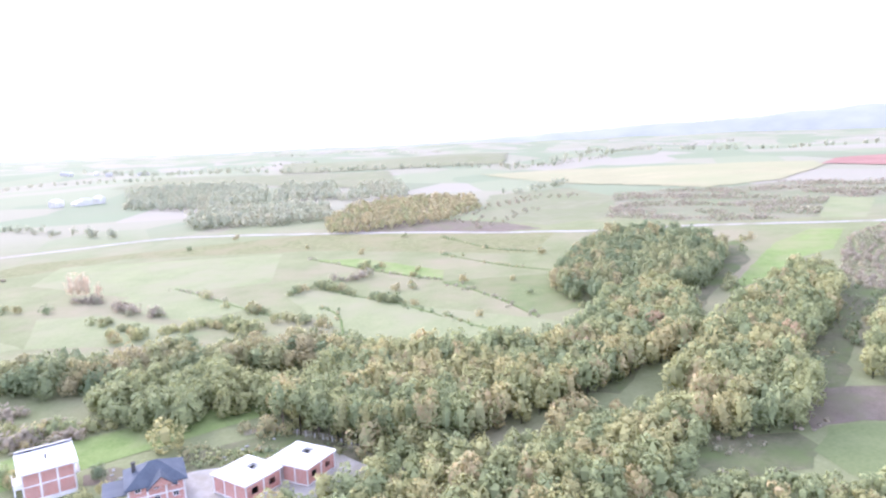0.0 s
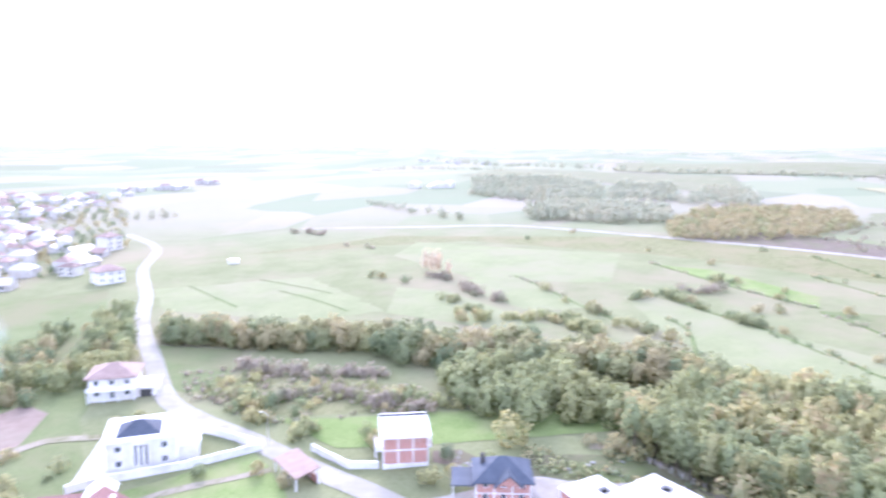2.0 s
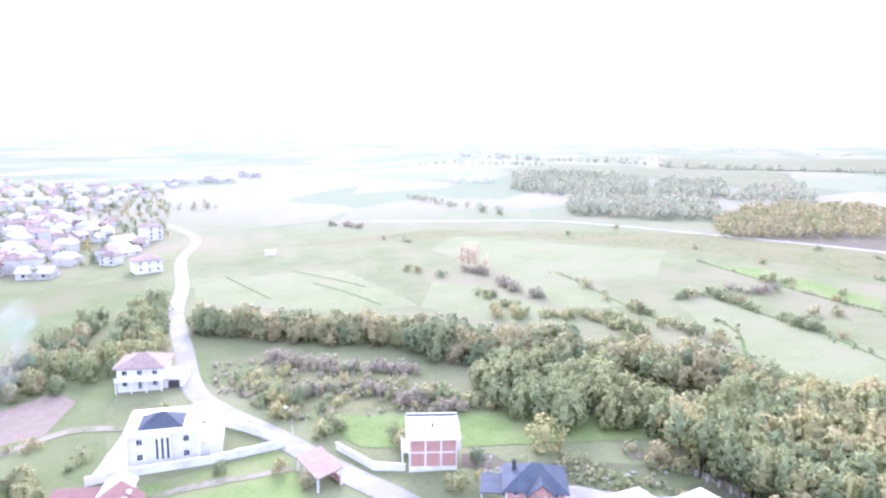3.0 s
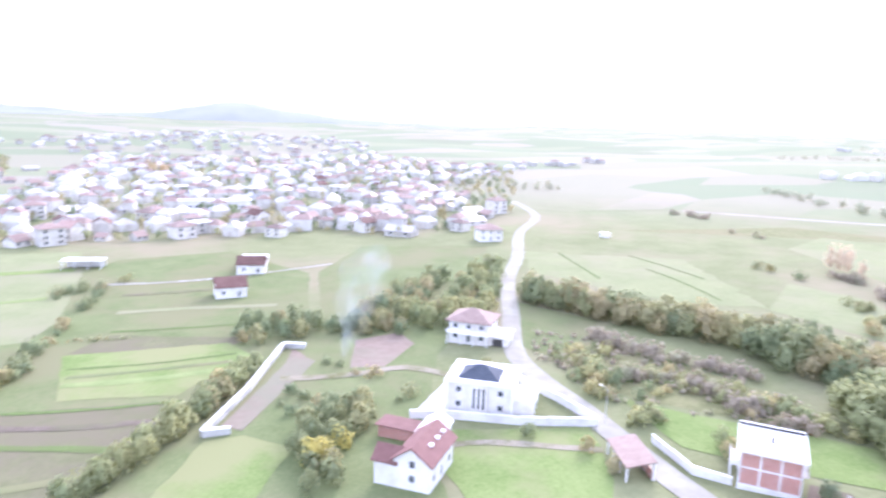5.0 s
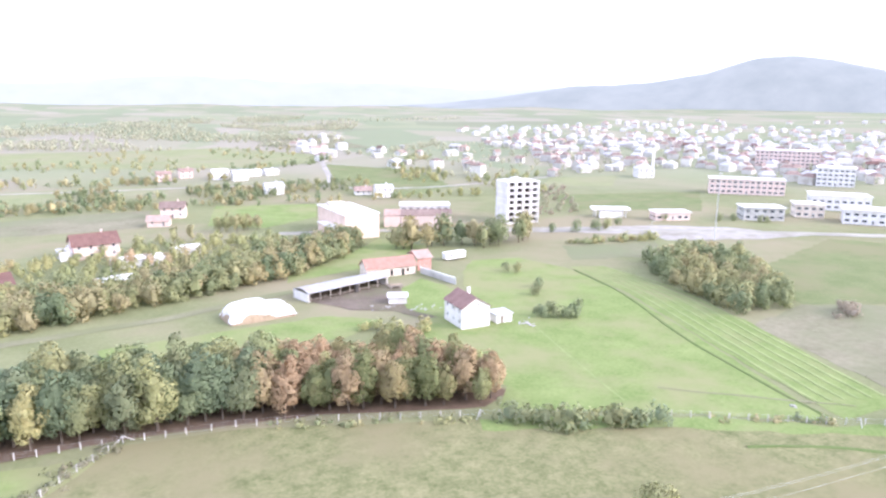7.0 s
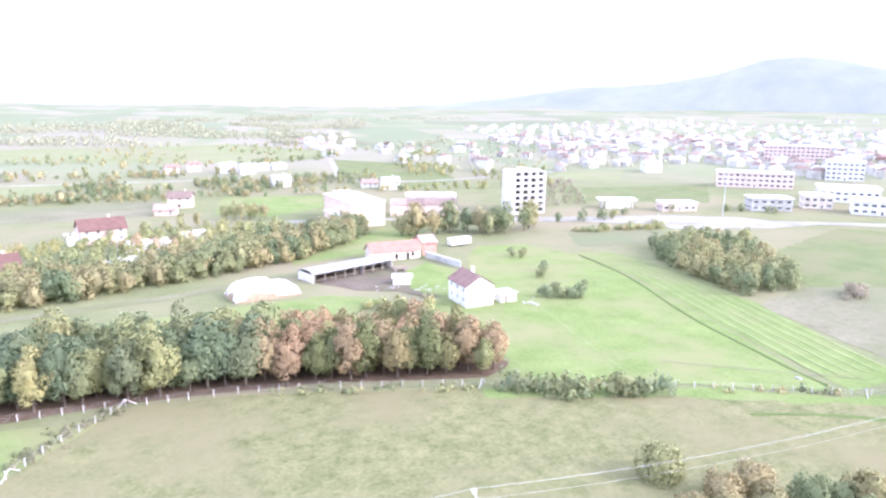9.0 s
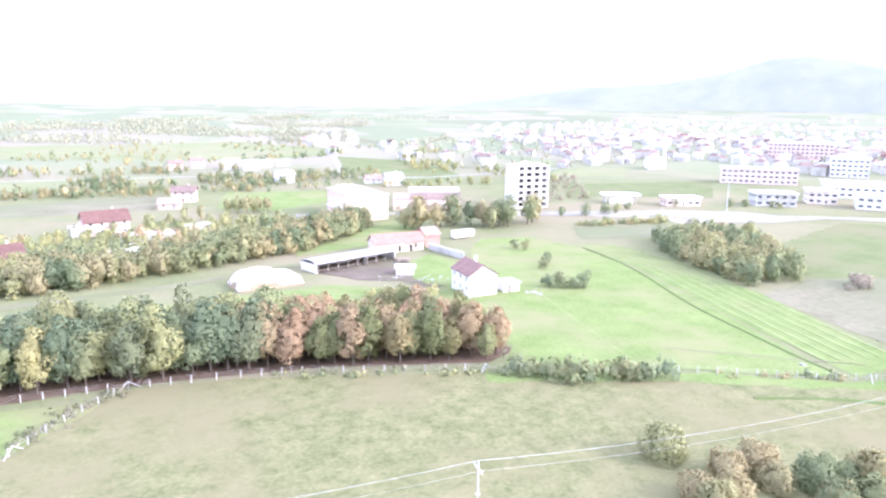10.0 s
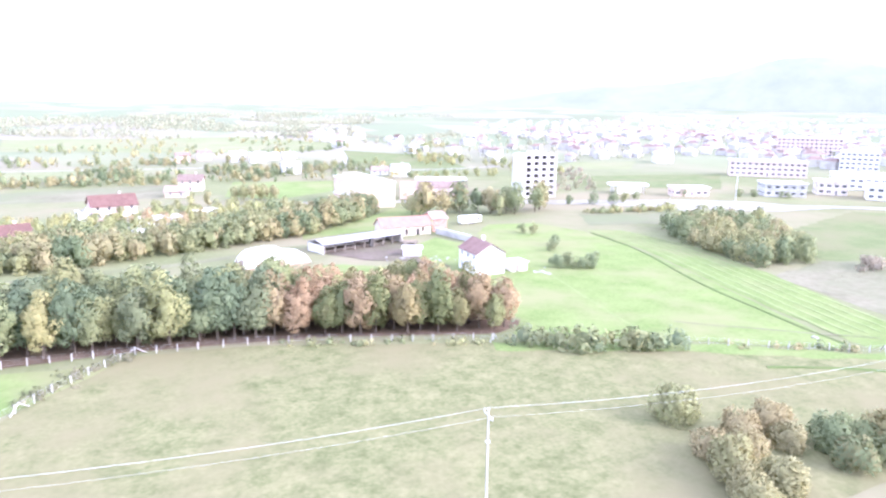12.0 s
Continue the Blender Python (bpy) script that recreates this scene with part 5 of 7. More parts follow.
def gable_roof(root, w, d, z, rise, material, wall, over=0.5, thick=0.22, name="roof", x=0.0, y=0.0, rz=0.0, ends=True):
    """Two slopes with the ridge along x, and the gable walls under them."""
    hw, hd = w / 2 + over, d / 2 + over
    drop = rise * over / (d / 2)
    verts = []
    for s in (-1, 1):
        for up in (0, thick):
            verts += [(s * hw, -hd, z - drop + up), (s * hw, 0, z + rise + up), (s * hw, hd, z - drop + up)]
    faces = [(0, 1, 4, 3), (1, 2, 5, 4), (6, 9, 10, 7), (7, 10, 11, 8), (3, 4, 10, 9), (4, 5, 11, 10), (0, 6, 7, 1), (1, 7, 8, 2), (0, 3, 9, 6), (2, 8, 11, 5)]
    bm = bmesh.new()
    solid(bm, verts, faces)
    bmesh.ops.recalc_face_normals(bm, faces=bm.faces[:])
    roof = part(name, turned(bm, x, y, rz), material, root)
    if ends:
        for s in (-1, 1):
            a, b = s * w / 2, s * (w / 2 - 0.25)
            bm = bmesh.new()
            solid(bm, [(a, -d / 2, z), (a, d / 2, z), (a, 0, z + rise - 0.01), (b, -d / 2, z), (b, d / 2, z), (b, 0, z + rise - 0.01)], [(0, 1, 2), (3, 5, 4), (0, 3, 4, 1), (1, 4, 5, 2), (2, 5, 3, 0)])
            bmesh.ops.recalc_face_normals(bm, faces=bm.faces[:])
            part("gable", turned(bm, x, y, rz), wall, root)
    return roof


def hip_roof(root, w, d, z, rise, material, over=0.6, thick=0.2, name="roof", x=0.0, y=0.0, rz=0.0):
    hw, hd = w / 2 + over, d / 2 + over
    ridge = max(hw - hd, 0.0)
    verts = [(-hw, -hd, z), (hw, -hd, z), (hw, hd, z), (-hw, hd, z), (-hw, -hd, z + thick), (hw, -hd, z + thick), (hw, hd, z + thick), (-hw, hd, z + thick), (-ridge - 0.05, 0, z + thick + rise), (ridge + 0.05, 0, z + thick + rise)]
    faces = [(3, 2, 1, 0), (0, 1, 5, 4), (1, 2, 6, 5), (2, 3, 7, 6), (3, 0, 4, 7), (4, 5, 9, 8), (6, 7, 8, 9), (5, 6, 9), (7, 4, 8)]
    bm = bmesh.new()
    solid(bm, verts, faces)
    return part(name, turned(bm, x, y, rz), material, root)


def chimney(root, x, y, z0, z1, material):
    part("chimney", boxes((x - 0.35, x + 0.35, y - 0.3, y + 0.3, z0, z1), (x - 0.43, x + 0.43, y - 0.38, y + 0.38, z1, z1 + 0.15)), material, root)


# unfinished brick house with a pent roof of white concrete
brick = thing("brick_house", -83.0, 124.6, 36, "unfinished two-storey red brick house with white slab roof", "house")
house_walls(brick, 9.0, 7.2, 2, M["brick"], M["white_trim"], 2.95, True, "rlb", 1.2, 3.0, 0.9, M["white_concrete"], 6.6)
bm = bmesh.new()
solid(bm, [(-5.2, -4.5, 6.5), (5.2, -4.5, 6.5), (5.2, 4.2, 7.5), (-5.2, 4.2, 7.5), (-5.2, -4.5, 6.9), (5.2, -4.5, 6.9), (5.2, 4.2, 7.9), (-5.2, 4.2, 7.9)], [(3, 2, 1, 0), (4, 5, 6, 7), (0, 1, 5, 4), (1, 2, 6, 5), (2, 3, 7, 6), (3, 0, 4, 7)])
part("roof_slab", bm, M["white_concrete"], brick, "sloping white concrete roof slab")
part("parapet", boxes((-5.0, 5.0, 3.95, 4.15, 7.85, 8.3)), M["shade_dark"], brick, "dark strip along the top edge")
part("parapet_cap", boxes((-5.1, 5.1, 3.9, 4.2, 8.3, 8.42)), M["white_concrete"], brick, "pale capping of the top edge")
part("upper_wall", boxes((-4.48, 4.48, 3.3, 3.58, 6.5, 7.4)), M["brick"], brick)
part("vent", boxes((-0.2, 0.2, -0.5, -0.15, 7.2, 8.3)), M["shade_dark"], brick, "dark roof vent")
part("plinth", boxes((-4.6, 4.6, -3.72, -3.6, -1.0, 0.62)), M["white_concrete"], brick, "white rendered plinth")
balcony = part("balcony", boxes((-6.1, -4.5, -3.2, 2.4, 3.5, 3.72), (-6.1, -5.97, -3.2, 2.4, 3.72, 4.5), (-5.97, -4.5, -3.2, -3.07, 3.72, 4.5)), M["white_concrete"], brick, "white balcony")
for y in (-3.0, 2.2):
    part("post", boxes((-6.0, -5.75, y - 0.13, y + 0.13, -1.0, 3.5)), M["white_concrete"], balcony)
side_balcony = part("balcony", boxes((4.5, 5.5, -2.4, 1.6, 3.5, 3.7), (5.4, 5.5, -2.4, 1.6, 3.7, 4.5)), M["white_concrete"], brick, "white side balcony")

# brick house with dark slate roof and a cross gable
grey = thing("slate_roof_house", -59.4, 120.6, 27, "salmon brick house with dark slate hipped roof", "house")
house_walls(grey, 9.8, 8.4, 2, M["brick"], M["white_trim"], 2.3, False, "frlb", 1.1, 2.6, 0.3, M["white_concrete"], 4.6)
hip_roof(grey, 9.8, 8.4, 4.55, 2.9, M["slate_roof"], 0.7)
gable_roof(grey, 5.4, 4.4, 4.5, 1.9, M["slate_roof"], M["brick"], 0.5, 0.2, "dormer_roof", 0.9, -2.6, 90)
lean = part("lean_to_roof", boxes((-9.4, -5.0, -3.4, 3.6, 3.3, 3.5)), M["slate_roof"], grey, "grey sheet roof of the lean-to")
for y in (-3.1, 3.3):
    part("post", boxes((-9.2, -9.0, y - 0.1, y + 0.1, -1.0, 3.3)), M["white_concrete"], lean)
chimney(grey, -3.6, 0.6, 5.6, 7.6, M["shade_dark"])

# two brick shells with white flat roofs
for x, y, rz, words in ((-41.8, 121.8, -33, "single-storey brick shell with white flat roof and hatch"), (-32.0, 127.0, -27, "single-storey brick shell with white slab roof")):
    shell = thing("brick_shell", x, y, rz, words, "house", "brick shells on the building site")
    house_walls(shell, 9.4, 8.6, 1, M["brick"], M["white_trim"], 3.3, True, "rlb", 1.6, 3.1, 0.3, M["white_concrete"], 3.6)
    bm = bmesh.new()
    for a in ((-5.1, 5.1, -4.7, 0.8), (-5.1, -1.0, 0.8, 2.6), (1.2, 5.1, 0.8, 2.6), (-5.1, 5.1, 2.6, 4.7)):
        box(bm, *a, 3.6, 3.9)
    part("roof_slab", bm, M["white_concrete"], shell, "white concrete roof slab")
    part("hatch", boxes((-1.0, -0.8, 0.8, 2.6, 3.9, 4.35), (1.0, 1.2, 0.8, 2.6, 3.9, 4.2), (-0.8, 1.0, 2.4, 2.6, 3.9, 4.35)), M["concrete"], shell, "raised concrete rim of the roof hatch")
    # dark sheet below the hatch, painted in for the shade inside
    part("shaft", boxes((-1.0, 1.2, 0.8, 2.6, 2.2, 2.4)), M["shade_dark"], shell)

# white villa with slate centre roof
villa = thing("villa", -132.7, 100.8, 47, "white two-storey villa with dark slate roof and cornice", "house")
house_walls(villa, 13.0, 11.0, 2, M["white_wall"], M["white_trim"], 3.1, False, "frl", 1.2, 4.2, 0.4, None, 6.8)
part("cornice", boxes((-7.2, 7.2, -6.2, 6.2, 6.75, 7.15), (-6.9, 6.9, -5.9, 5.9, 7.15, 7.4)), M["white_trim"], villa, "white roof cornice")
hip_roof(villa, 8.6, 7.4, 7.38, 2.1, M["slate_roof"], 0.0, 0.12, "roof", -0.4, -1.4)
part("bay", boxes((-1.6, 1.6, -6.1, -5.52, -1.0, 6.75)), M["white_wall"], villa)
for x in (-1.0, 0.0, 1.0):
    part("stair_window", boxes((x - 0.22, x + 0.22, -6.14, -6.11, 1.6, 5.9)), M["glass"], villa, "tall narrow stair window")
wing = part("wing", boxes((6.52, 11.0, -3.5, 4.5, -1.0, 3.4)), M["white_wall"], villa)
part("terrace", boxes((6.5, 11.3, -3.8, -3.6, 3.4, 4.3), (11.1, 11.3, -3.6, 4.8, 3.4, 4.3), (6.5, 11.1, -3.6, 4.8, 3.4, 3.55)), M["white_trim"], wing, "white terrace parapet")
for y in (-1.6, 1.2):
    part("window", boxes((10.98, 11.04, y, y + 1.2, 1.0, 2.4)), M["glass"], wing)
for x in (-6.7, 6.7):
    part("column", boxes((x - 0.2, x + 0.2, -6.0, -5.6, -1.0, 6.75)), M["white_trim"], villa)

# white house with red hipped roof and a low extension
redhouse = thing("red_roof_house", -171.5, 122.5, 42, "white two-storey house with red hipped roof", "house")
house_walls(redhouse, 11.0, 10.0, 2, M["white_wall"], M["white_trim"], 2.9, False, "frlb", 1.3, 3.4, 0.4, None, 6.2)
hip_roof(redhouse, 11.0, 10.0, 6.15, 2.6, M["red_roof"], 0.9)
part("balcony", boxes((-5.8, 5.8, -6.6, -5.05, 3.1, 3.3), (-5.8, 5.8, -6.6, -6.5, 3.3, 4.2)), M["white_trim"], redhouse)
for x in (-5.5, -1.8, 1.8, 5.5):
    part("post", boxes((x - 0.12, x + 0.12, -6.5, -6.26, -1.0, 3.1)), M["white_trim"], redhouse)
annex = part("annex", boxes((5.52, 10.5, -4.0, 4.0, -1.0, 2.7)), M["white_wall"], redhouse)
part("annex_roof", boxes((5.52, 10.9, -4.4, 4.4, 2.7, 2.95)), M["white_concrete"], annex)
# no opening here: a dark panel paints the shade of an open garage
part("garage_door", boxes((6.6, 9.4, -4.04, -4.01, -0.2, 2.2)), M["shade_dark"], annex, "dark panel painted as the shade of an open garage")

# open shed with red roof on posts
shed = thing("open_shed", -98.3, 108.8, -25, "open shed with red tile roof on white posts", "shed")
bm = bmesh.new()
solid(bm, [(-5.2, -2.6, 2.5), (5.2, -2.6, 2.5), (5.2, 2.6, 3.5), (-5.2, 2.6, 3.5), (-5.2, -2.6, 2.7), (5.2, -2.6, 2.7), (5.2, 2.6, 3.7), (-5.2, 2.6, 3.7)], [(3, 2, 1, 0), (4, 5, 6, 7), (0, 1, 5, 4), (1, 2, 6, 5), (2, 3, 7, 6), (3, 0, 4, 7)])
part("roof", bm, M["red_roof"], shed)
for x in (-4.8, -1.6, 1.6, 4.8):
    for y, z in ((-2.3, 2.5), (2.3, 3.4)):
        part("post", boxes((x - 0.16, x + 0.16, y - 0.16, y + 0.16, -0.6, z)), M["white_concrete"], shed)
part("back_wall", boxes((-4.6, 4.6, 2.15, 2.3, -0.6, 1.6)), M["brick"], shed)

# long white house with maroon sheet roof
long_house = thing("long_house", -113.4, 76.4, 130, "long white house with maroon sheet gable roof", "house")
house_walls(long_house, 11.0, 6.4, 2, M["white_wall"], M["white_trim"], 2.5, False, "frlb", 1.1, 3.6, 0.3, None, 5.2)
gable_roof(long_house, 11.0, 6.4, 5.1, 2.3, M["maroon_roof"], M["white_wall"], 0.6)
gable_roof(long_house, 4.0, 4.6, 4.2, 1.7, M["maroon_roof"], M["white_wall"], 0.4, 0.2, "wing_roof", -3.2, 4.8, 90)
part("wing", boxes((-5.5, -0.9, 3.22, 6.7, -1.0, 4.2)), M["white_wall"], long_house)
for x in (-2.0, 1.0, 3.6):
    part("roof_light", boxes((x, x + 0.8, -2.1, -1.4, 6.25, 6.7)), M["white_trim"], long_house, "pale roof light")
rear = thing("white_annex", -122.6, 83.4, 132, "small white gabled annex", "house")
house_walls(rear, 6.5, 4.6, 1, M["white_wall"], M["white_trim"], 3.0, False, "fb", 1.1, 3.2, 0.2, None, 3.4)
gable_roof(rear, 6.5, 4.6, 3.3, 1.5, M["white_sheet"], M["white_wall"], 0.4)
rusty = thing("rust_roof_shed", -128.2, 79.2, 40, "low shed with rusty red sheet roof", "shed")
part("wall", boxes((-3.8, 3.8, -1.9, 1.9, -0.8, 2.4)), M["brick"], rusty)
part("roof", boxes((-4.3, 4.3, -2.5, 2.4, 2.4, 2.58)), M["maroon_roof"], rusty)

# plots further up the slope
for x, y, rz, long, words in ((-249.5, 73.5, 84, 10.0, "white house with dark brown front roof"), (-281, 88.5, 70, 10.5, "white house with brown roof and long rear wing")):
    cottage = thing("cottage", x, y, rz, words, "house", "cottages among the plots")
    house_walls(cottage, long, 8.0, 1, M["white_wall"], M["white_trim"], 3.4, False, "flr", 1.2, 4.5, 0.3, None, 4.0)
    gable_roof(cottage, long, 8.0, 3.9, 2.6, M["brown_roof"], M["white_wall"], 0.4)
    if x < -260:
        part("wing", boxes((-5.2, 4.6, 4.05, 17.0, -0.6, 3.4)), M["white_wall"], cottage)
        part("wing_roof", boxes((-5.6, 5.0, 4.3, 17.5, 3.4, 3.7)), M["white_concrete"], cottage)
pavilion = thing("pavilion", -314, 31, 70, "low white pavilion with flat roof on posts", "pavilion")
part("roof", boxes((-7.5, 7.5, -3.2, 3.2, 3.2, 3.6)), M["white_concrete"], pavilion)
for x in (-7, -2.4, 2.4, 7):
    for y in (-2.8, 2.8):
        part("post", boxes((x - 0.15, x + 0.15, y - 0.15, y + 0.15, -0.5, 3.2)), M["white_trim"], pavilion)
part("wall", boxes((-7.0, 7.0, 2.5, 2.7, -0.5, 3.2)), M["white_wall"], pavilion)
lane_house = thing("lane_house", -303, 214, 72, "white house with red roof beside the lane", "house")
house_walls(lane_house, 12.0, 10.0, 2, M["white_wall"], M["white_trim"], 2.9, False, "frlb", 1.2, 3.2, 0.3, None, 6.0)
hip_roof(lane_house, 12.0, 10.0, 6.0, 2.4, M["red_roof"], 0.7)
hut_field = thing("field_hut", -284, 276, 30, "small white hut in the field", "hut")
part("wall", boxes((-2.4, 2.4, -1.6, 1.6, -0.4, 2.2)), M["white_wall"], hut_field)
part("roof", boxes((-2.7, 2.7, -1.9, 1.9, 2.2, 2.4)), M["metal_roof"], hut_field)


def boundary_wall(points, tall, thick, material, label):
    """A garden wall that steps along a line: each run is a part, with a coping on it."""
    root = thing("garden_wall", *points[0], 0, label, "wall", z=0.0)
    root.matrix_world = Matrix()
    for (ax, ay), (bx, by) in zip(points, points[1:]):
        long = math.hypot(bx - ax, by - ay)
        n = max(1, int(long / 5))
        rz = math.degrees(math.atan2(by - ay, bx - ax))
        for i in range(n):
            sx, sy = ax + (bx - ax) * i / n, ay + (by - ay) * i / n
            z = height(sx + (bx - ax) * 0.5 / n, sy + (by - ay) * 0.5 / n)
            bm = boxes((0, long / n - 0.02, -thick / 2, thick / 2, -0.8, tall))
            bmesh.ops.transform(bm, matrix=pose(sx, sy, z, 0, 0, rz), verts=bm.verts[:])
            run = part("wall_run", bm, material, root)
            bm = boxes((0, long / n, -thick / 2 - 0.06, thick / 2 + 0.06, tall, tall + 0.08))
            bmesh.ops.transform(bm, matrix=pose(sx, sy, z, 0, 0, rz), verts=bm.verts[:])
            part("coping", bm, M["white_trim"], run)


boundary_wall([(-134, 84), (-131, 90), (-121, 102), (-113, 115)], 1.7, 0.3, M["white_concrete"], "white concrete garden wall of the villa")
boundary_wall([(-113.5, 115.2), (-126, 115.8), (-139, 115)], 1.8, 0.3, M["white_concrete"], "white concrete wall along the lane")
boundary_wall([(-103, 119.3), (-91, 116.2), (-85.5, 119)], 1.5, 0.3, M["white_concrete"], "white concrete wall in front of the brick house")
boundary_wall([(-144, 51), (-145, 46), (-163, 59), (-188, 74), (-185, 79)], 1.4, 0.9, M["concrete"], "broad grey foundation wall round a plot")
boundary_wall([(-144.6, -159), (-146, -139)], 2.2, 0.25, M["concrete"], "grey concrete yard wall of the farm")

# ---- the farm ----
farm = thing("farmhouse", -125.6, -104.2, 172, "white two-storey farmhouse with weathered red gable roof", "house")
house_walls(farm, 8.2, 10.6, 2, M["white_wall"], M["white_trim"], 2.75, False, "lr", 0.9, 3.4, 0.3, None, 5.8)
gable_roof(farm, 10.6, 8.2, 5.75, 2.5, M["farm_roof"], M["white_wall"], 0.35, 0.2, "roof", 0, 0, 90)
chimney(farm, 1.6, 2.2, 6.3, 8.9, M["white_wall"])
for x in (-0.75, 0.35):
    part("attic_window", boxes((x, x + 0.4, -5.34, -5.3, 6.3, 6.8)), M["glass"], farm, "small dark attic opening")
side_hut = thing("lean_to", -134.2, -100.5, 172, "white lean-to with flat grey roof beside the farmhouse", "shed")
part("wall", boxes((-2.4, 2.4, -2.2, 2.6, -0.5, 2.4)), M["white_wall"], side_hut)
part("roof", boxes((-2.8, 2.8, -2.6, 2.9, 2.4, 2.6)), M["metal_roof"], side_hut)
part("door", boxes((-1.2, -0.3, -2.24, -2.21, 0.0, 2.0)), M["wood"], side_hut)

barn = thing("barn", -134.5, -164.4, 172, "long cream barn with orange tile roof", "barn")
house_walls(barn, 18.0, 7.5, 1, M["cream_wall"], M["white_trim"], 3.2, True, "f", 0.9, 4.6, 0.2, None, 3.4)
gable_roof(barn, 18.0, 7.5, 3.35, 2.6, M["barn_roof"], M["cream_wall"], 0.5)
# doorway shade painted as a dark panel on the uncut wall
part("barn_door", boxes((3.6, 4.7, -3.83, -3.77, -0.3, 2.3)), M["shade_dark"], barn, "dark panel painted as the shade of a doorway")
tower_barn = thing("barn_porch", -149.0, -166.8, 172, "open barn porch with red tile roof", "barn")
gable_roof(tower_barn, 5.5, 9.0, 4.6, 1.9, M["red_roof"], M["brick"], 0.5)
part("back_wall", boxes((-2.7, 2.7, -4.4, -4.15, -0.6, 4.6)), M["brick"], tower_barn)
for x in (-2.5, 2.5):
    for y in (-1.5, 1.5, 4.2):
        part("post", boxes((x - 0.15, x + 0.15, y - 0.15, y + 0.15, -0.6, 4.6)), M["wood"], tower_barn)

cattle = thing("cattle_shed", -111.2, -152.0, 10, "long open cattle shed with grey sheet roof", "shed")
bm = bmesh.new()
roof_line = [(-4.6, 2.5), (-2.3, 3.35), (0.0, 3.75), (2.3, 3.55), (4.6, 2.9)]
verts = [(x, y, z + up) for x in (-15.2, 15.2) for up in (0.0, 0.15) for y, z in roof_line]
solid(bm, verts, [(k, k + 1, k + 11, k + 10) for k in range(4)] + [(k + 5, k + 15, k + 16, k + 6) for k in range(4)] + [(0, 10, 15, 5), (4, 9, 19, 14)] + [(k, k + 5, k + 6, k + 1) for k in range(4)] + [(k + 10, k + 11, k + 16, k + 15) for k in range(4)])
bmesh.ops.recalc_face_normals(bm, faces=bm.faces[:])
part("roof", bm, M["old_sheet"], cattle, "curved grey sheet roof")
part("back_wall", boxes((-15.0, 15.0, -4.4, -4.2, -0.8, 2.5)), M["concrete"], cattle)
part("end_wall", boxes((14.8, 15.0, -4.2, 4.2, -0.8, 2.7)), M["white_wall"], cattle)
part("end_wall", boxes((-15.0, -14.8, -4.2, 4.2, -0.8, 2.7)), M["white_wall"], cattle)
part("loft", boxes((-3.2, -2.2, 3.6, 4.3, 0.0, 2.9)), M["shade_dark"], cattle)
for i in range(9):
    x = -14.4 + 3.6 * i
    part("post", boxes((x - 0.12, x + 0.12, 4.1, 4.34, -0.8, 3.0)), M["wood"], cattle)
    if i < 8:
        part("rail", boxes((x + 0.12, x + 3.48, 4.18, 4.26, 0.9, 1.02)), M["wood"], cattle)

hut = thing("pump_hut", -119.6, -131.2, 150, "small white hut with flat white roof", "hut")
part("wall", boxes((-2.7, 2.7, -2.2, 2.2, -0.5, 2.2)), M["white_wall"], hut)
part("roof", boxes((-3.1, 3.1, -2.6, 2.6, 2.2, 2.42)), M["white_sheet"], hut)
part("door", boxes((-0.5, 0.5, 2.2, 2.24, -0.2, 1.9)), M["wood"], hut)


def draped_heap(name, x, y, rz, long, wide, tall, label):
    """A stack of straw under a white sheet: a soft-edged heap with the straw showing below."""
    root = thing(name, x, y, rz, label, "haystack")
    for kind, top, low, grow, material in (("straw", tall * 0.8, -0.5, 0.4, M["hay"]), ("tarpaulin", tall, 0.8, 0.0, M["white_sheet"])):
        verts, faces, nx, ny = [], [], 28, 18
        for i in range(nx + 1):
            for j in range(ny + 1):
                u, v = 2 * i / nx - 1, 2 * j / ny - 1
                edge_u, edge_v = 1 - abs(u) ** 6, 1 - abs(v) ** 5
                step = 1.0 if u < 0.15 else 0.72
                z = low + (top * step - low) * max(edge_u, 0) ** 0.7 * max(edge_v, 0) ** 0.8
                w = noise.noise_vector((u * 3.1, v * 2.7, top)) * 0.35
                verts.append((u * (long / 2 + grow) + w.x, v * (wide / 2 + grow) + w.y, z + w.z * 0.8))
        for i in range(nx):
            for j in range(ny):
                a = i * (ny + 1) + j
                faces.append((a, a + ny + 1, a + ny + 2, a + 1))
        mesh_object(kind, verts, faces, [material], root)
    for k in range(6):
        a = -long / 2 + long * (k + 0.5) / 6
        part("weight", boxes((a - 0.4, a + 0.4, wide / 2 - 0.2, wide / 2 + 0.45, 0.25, 0.65)), M["hay"], root)


draped_heap("straw_stack", -80.5, -140.5, 180, 18.5, 11.0, 4.6, "straw stack under a white tarpaulin")
trailer = thing("caravan", -167.5, -171.5, 182, "long white caravan on wheels", "caravan")
part("body", boxes((-4.6, 4.6, -1.4, 1.4, 0.6, 2.9)), M["white_sheet"], trailer)
part("roof", boxes((-4.8, 4.8, -1.55, 1.55, 2.9, 3.05)), M["white_trim"], trailer)
for x in (-2.6, 0.2, 2.8):
    part("window", boxes((x, x + 0.9, -1.43, -1.4, 1.6, 2.3)), M["glass"], trailer)
for x in (-0.7, 0.7):
    for y in (-1.2, 1.2):
        bm = bmesh.new()
        beam(bm, (x, y - 0.12, 0.4), (x, y + 0.12, 0.4), 0.4, 0.4, 14)
        part("wheel", bm, M["shade_dark"], trailer)
cart = thing("hay_cart", -127.0, -146.0, 165, "wooden farm cart standing in the yard", "cart")
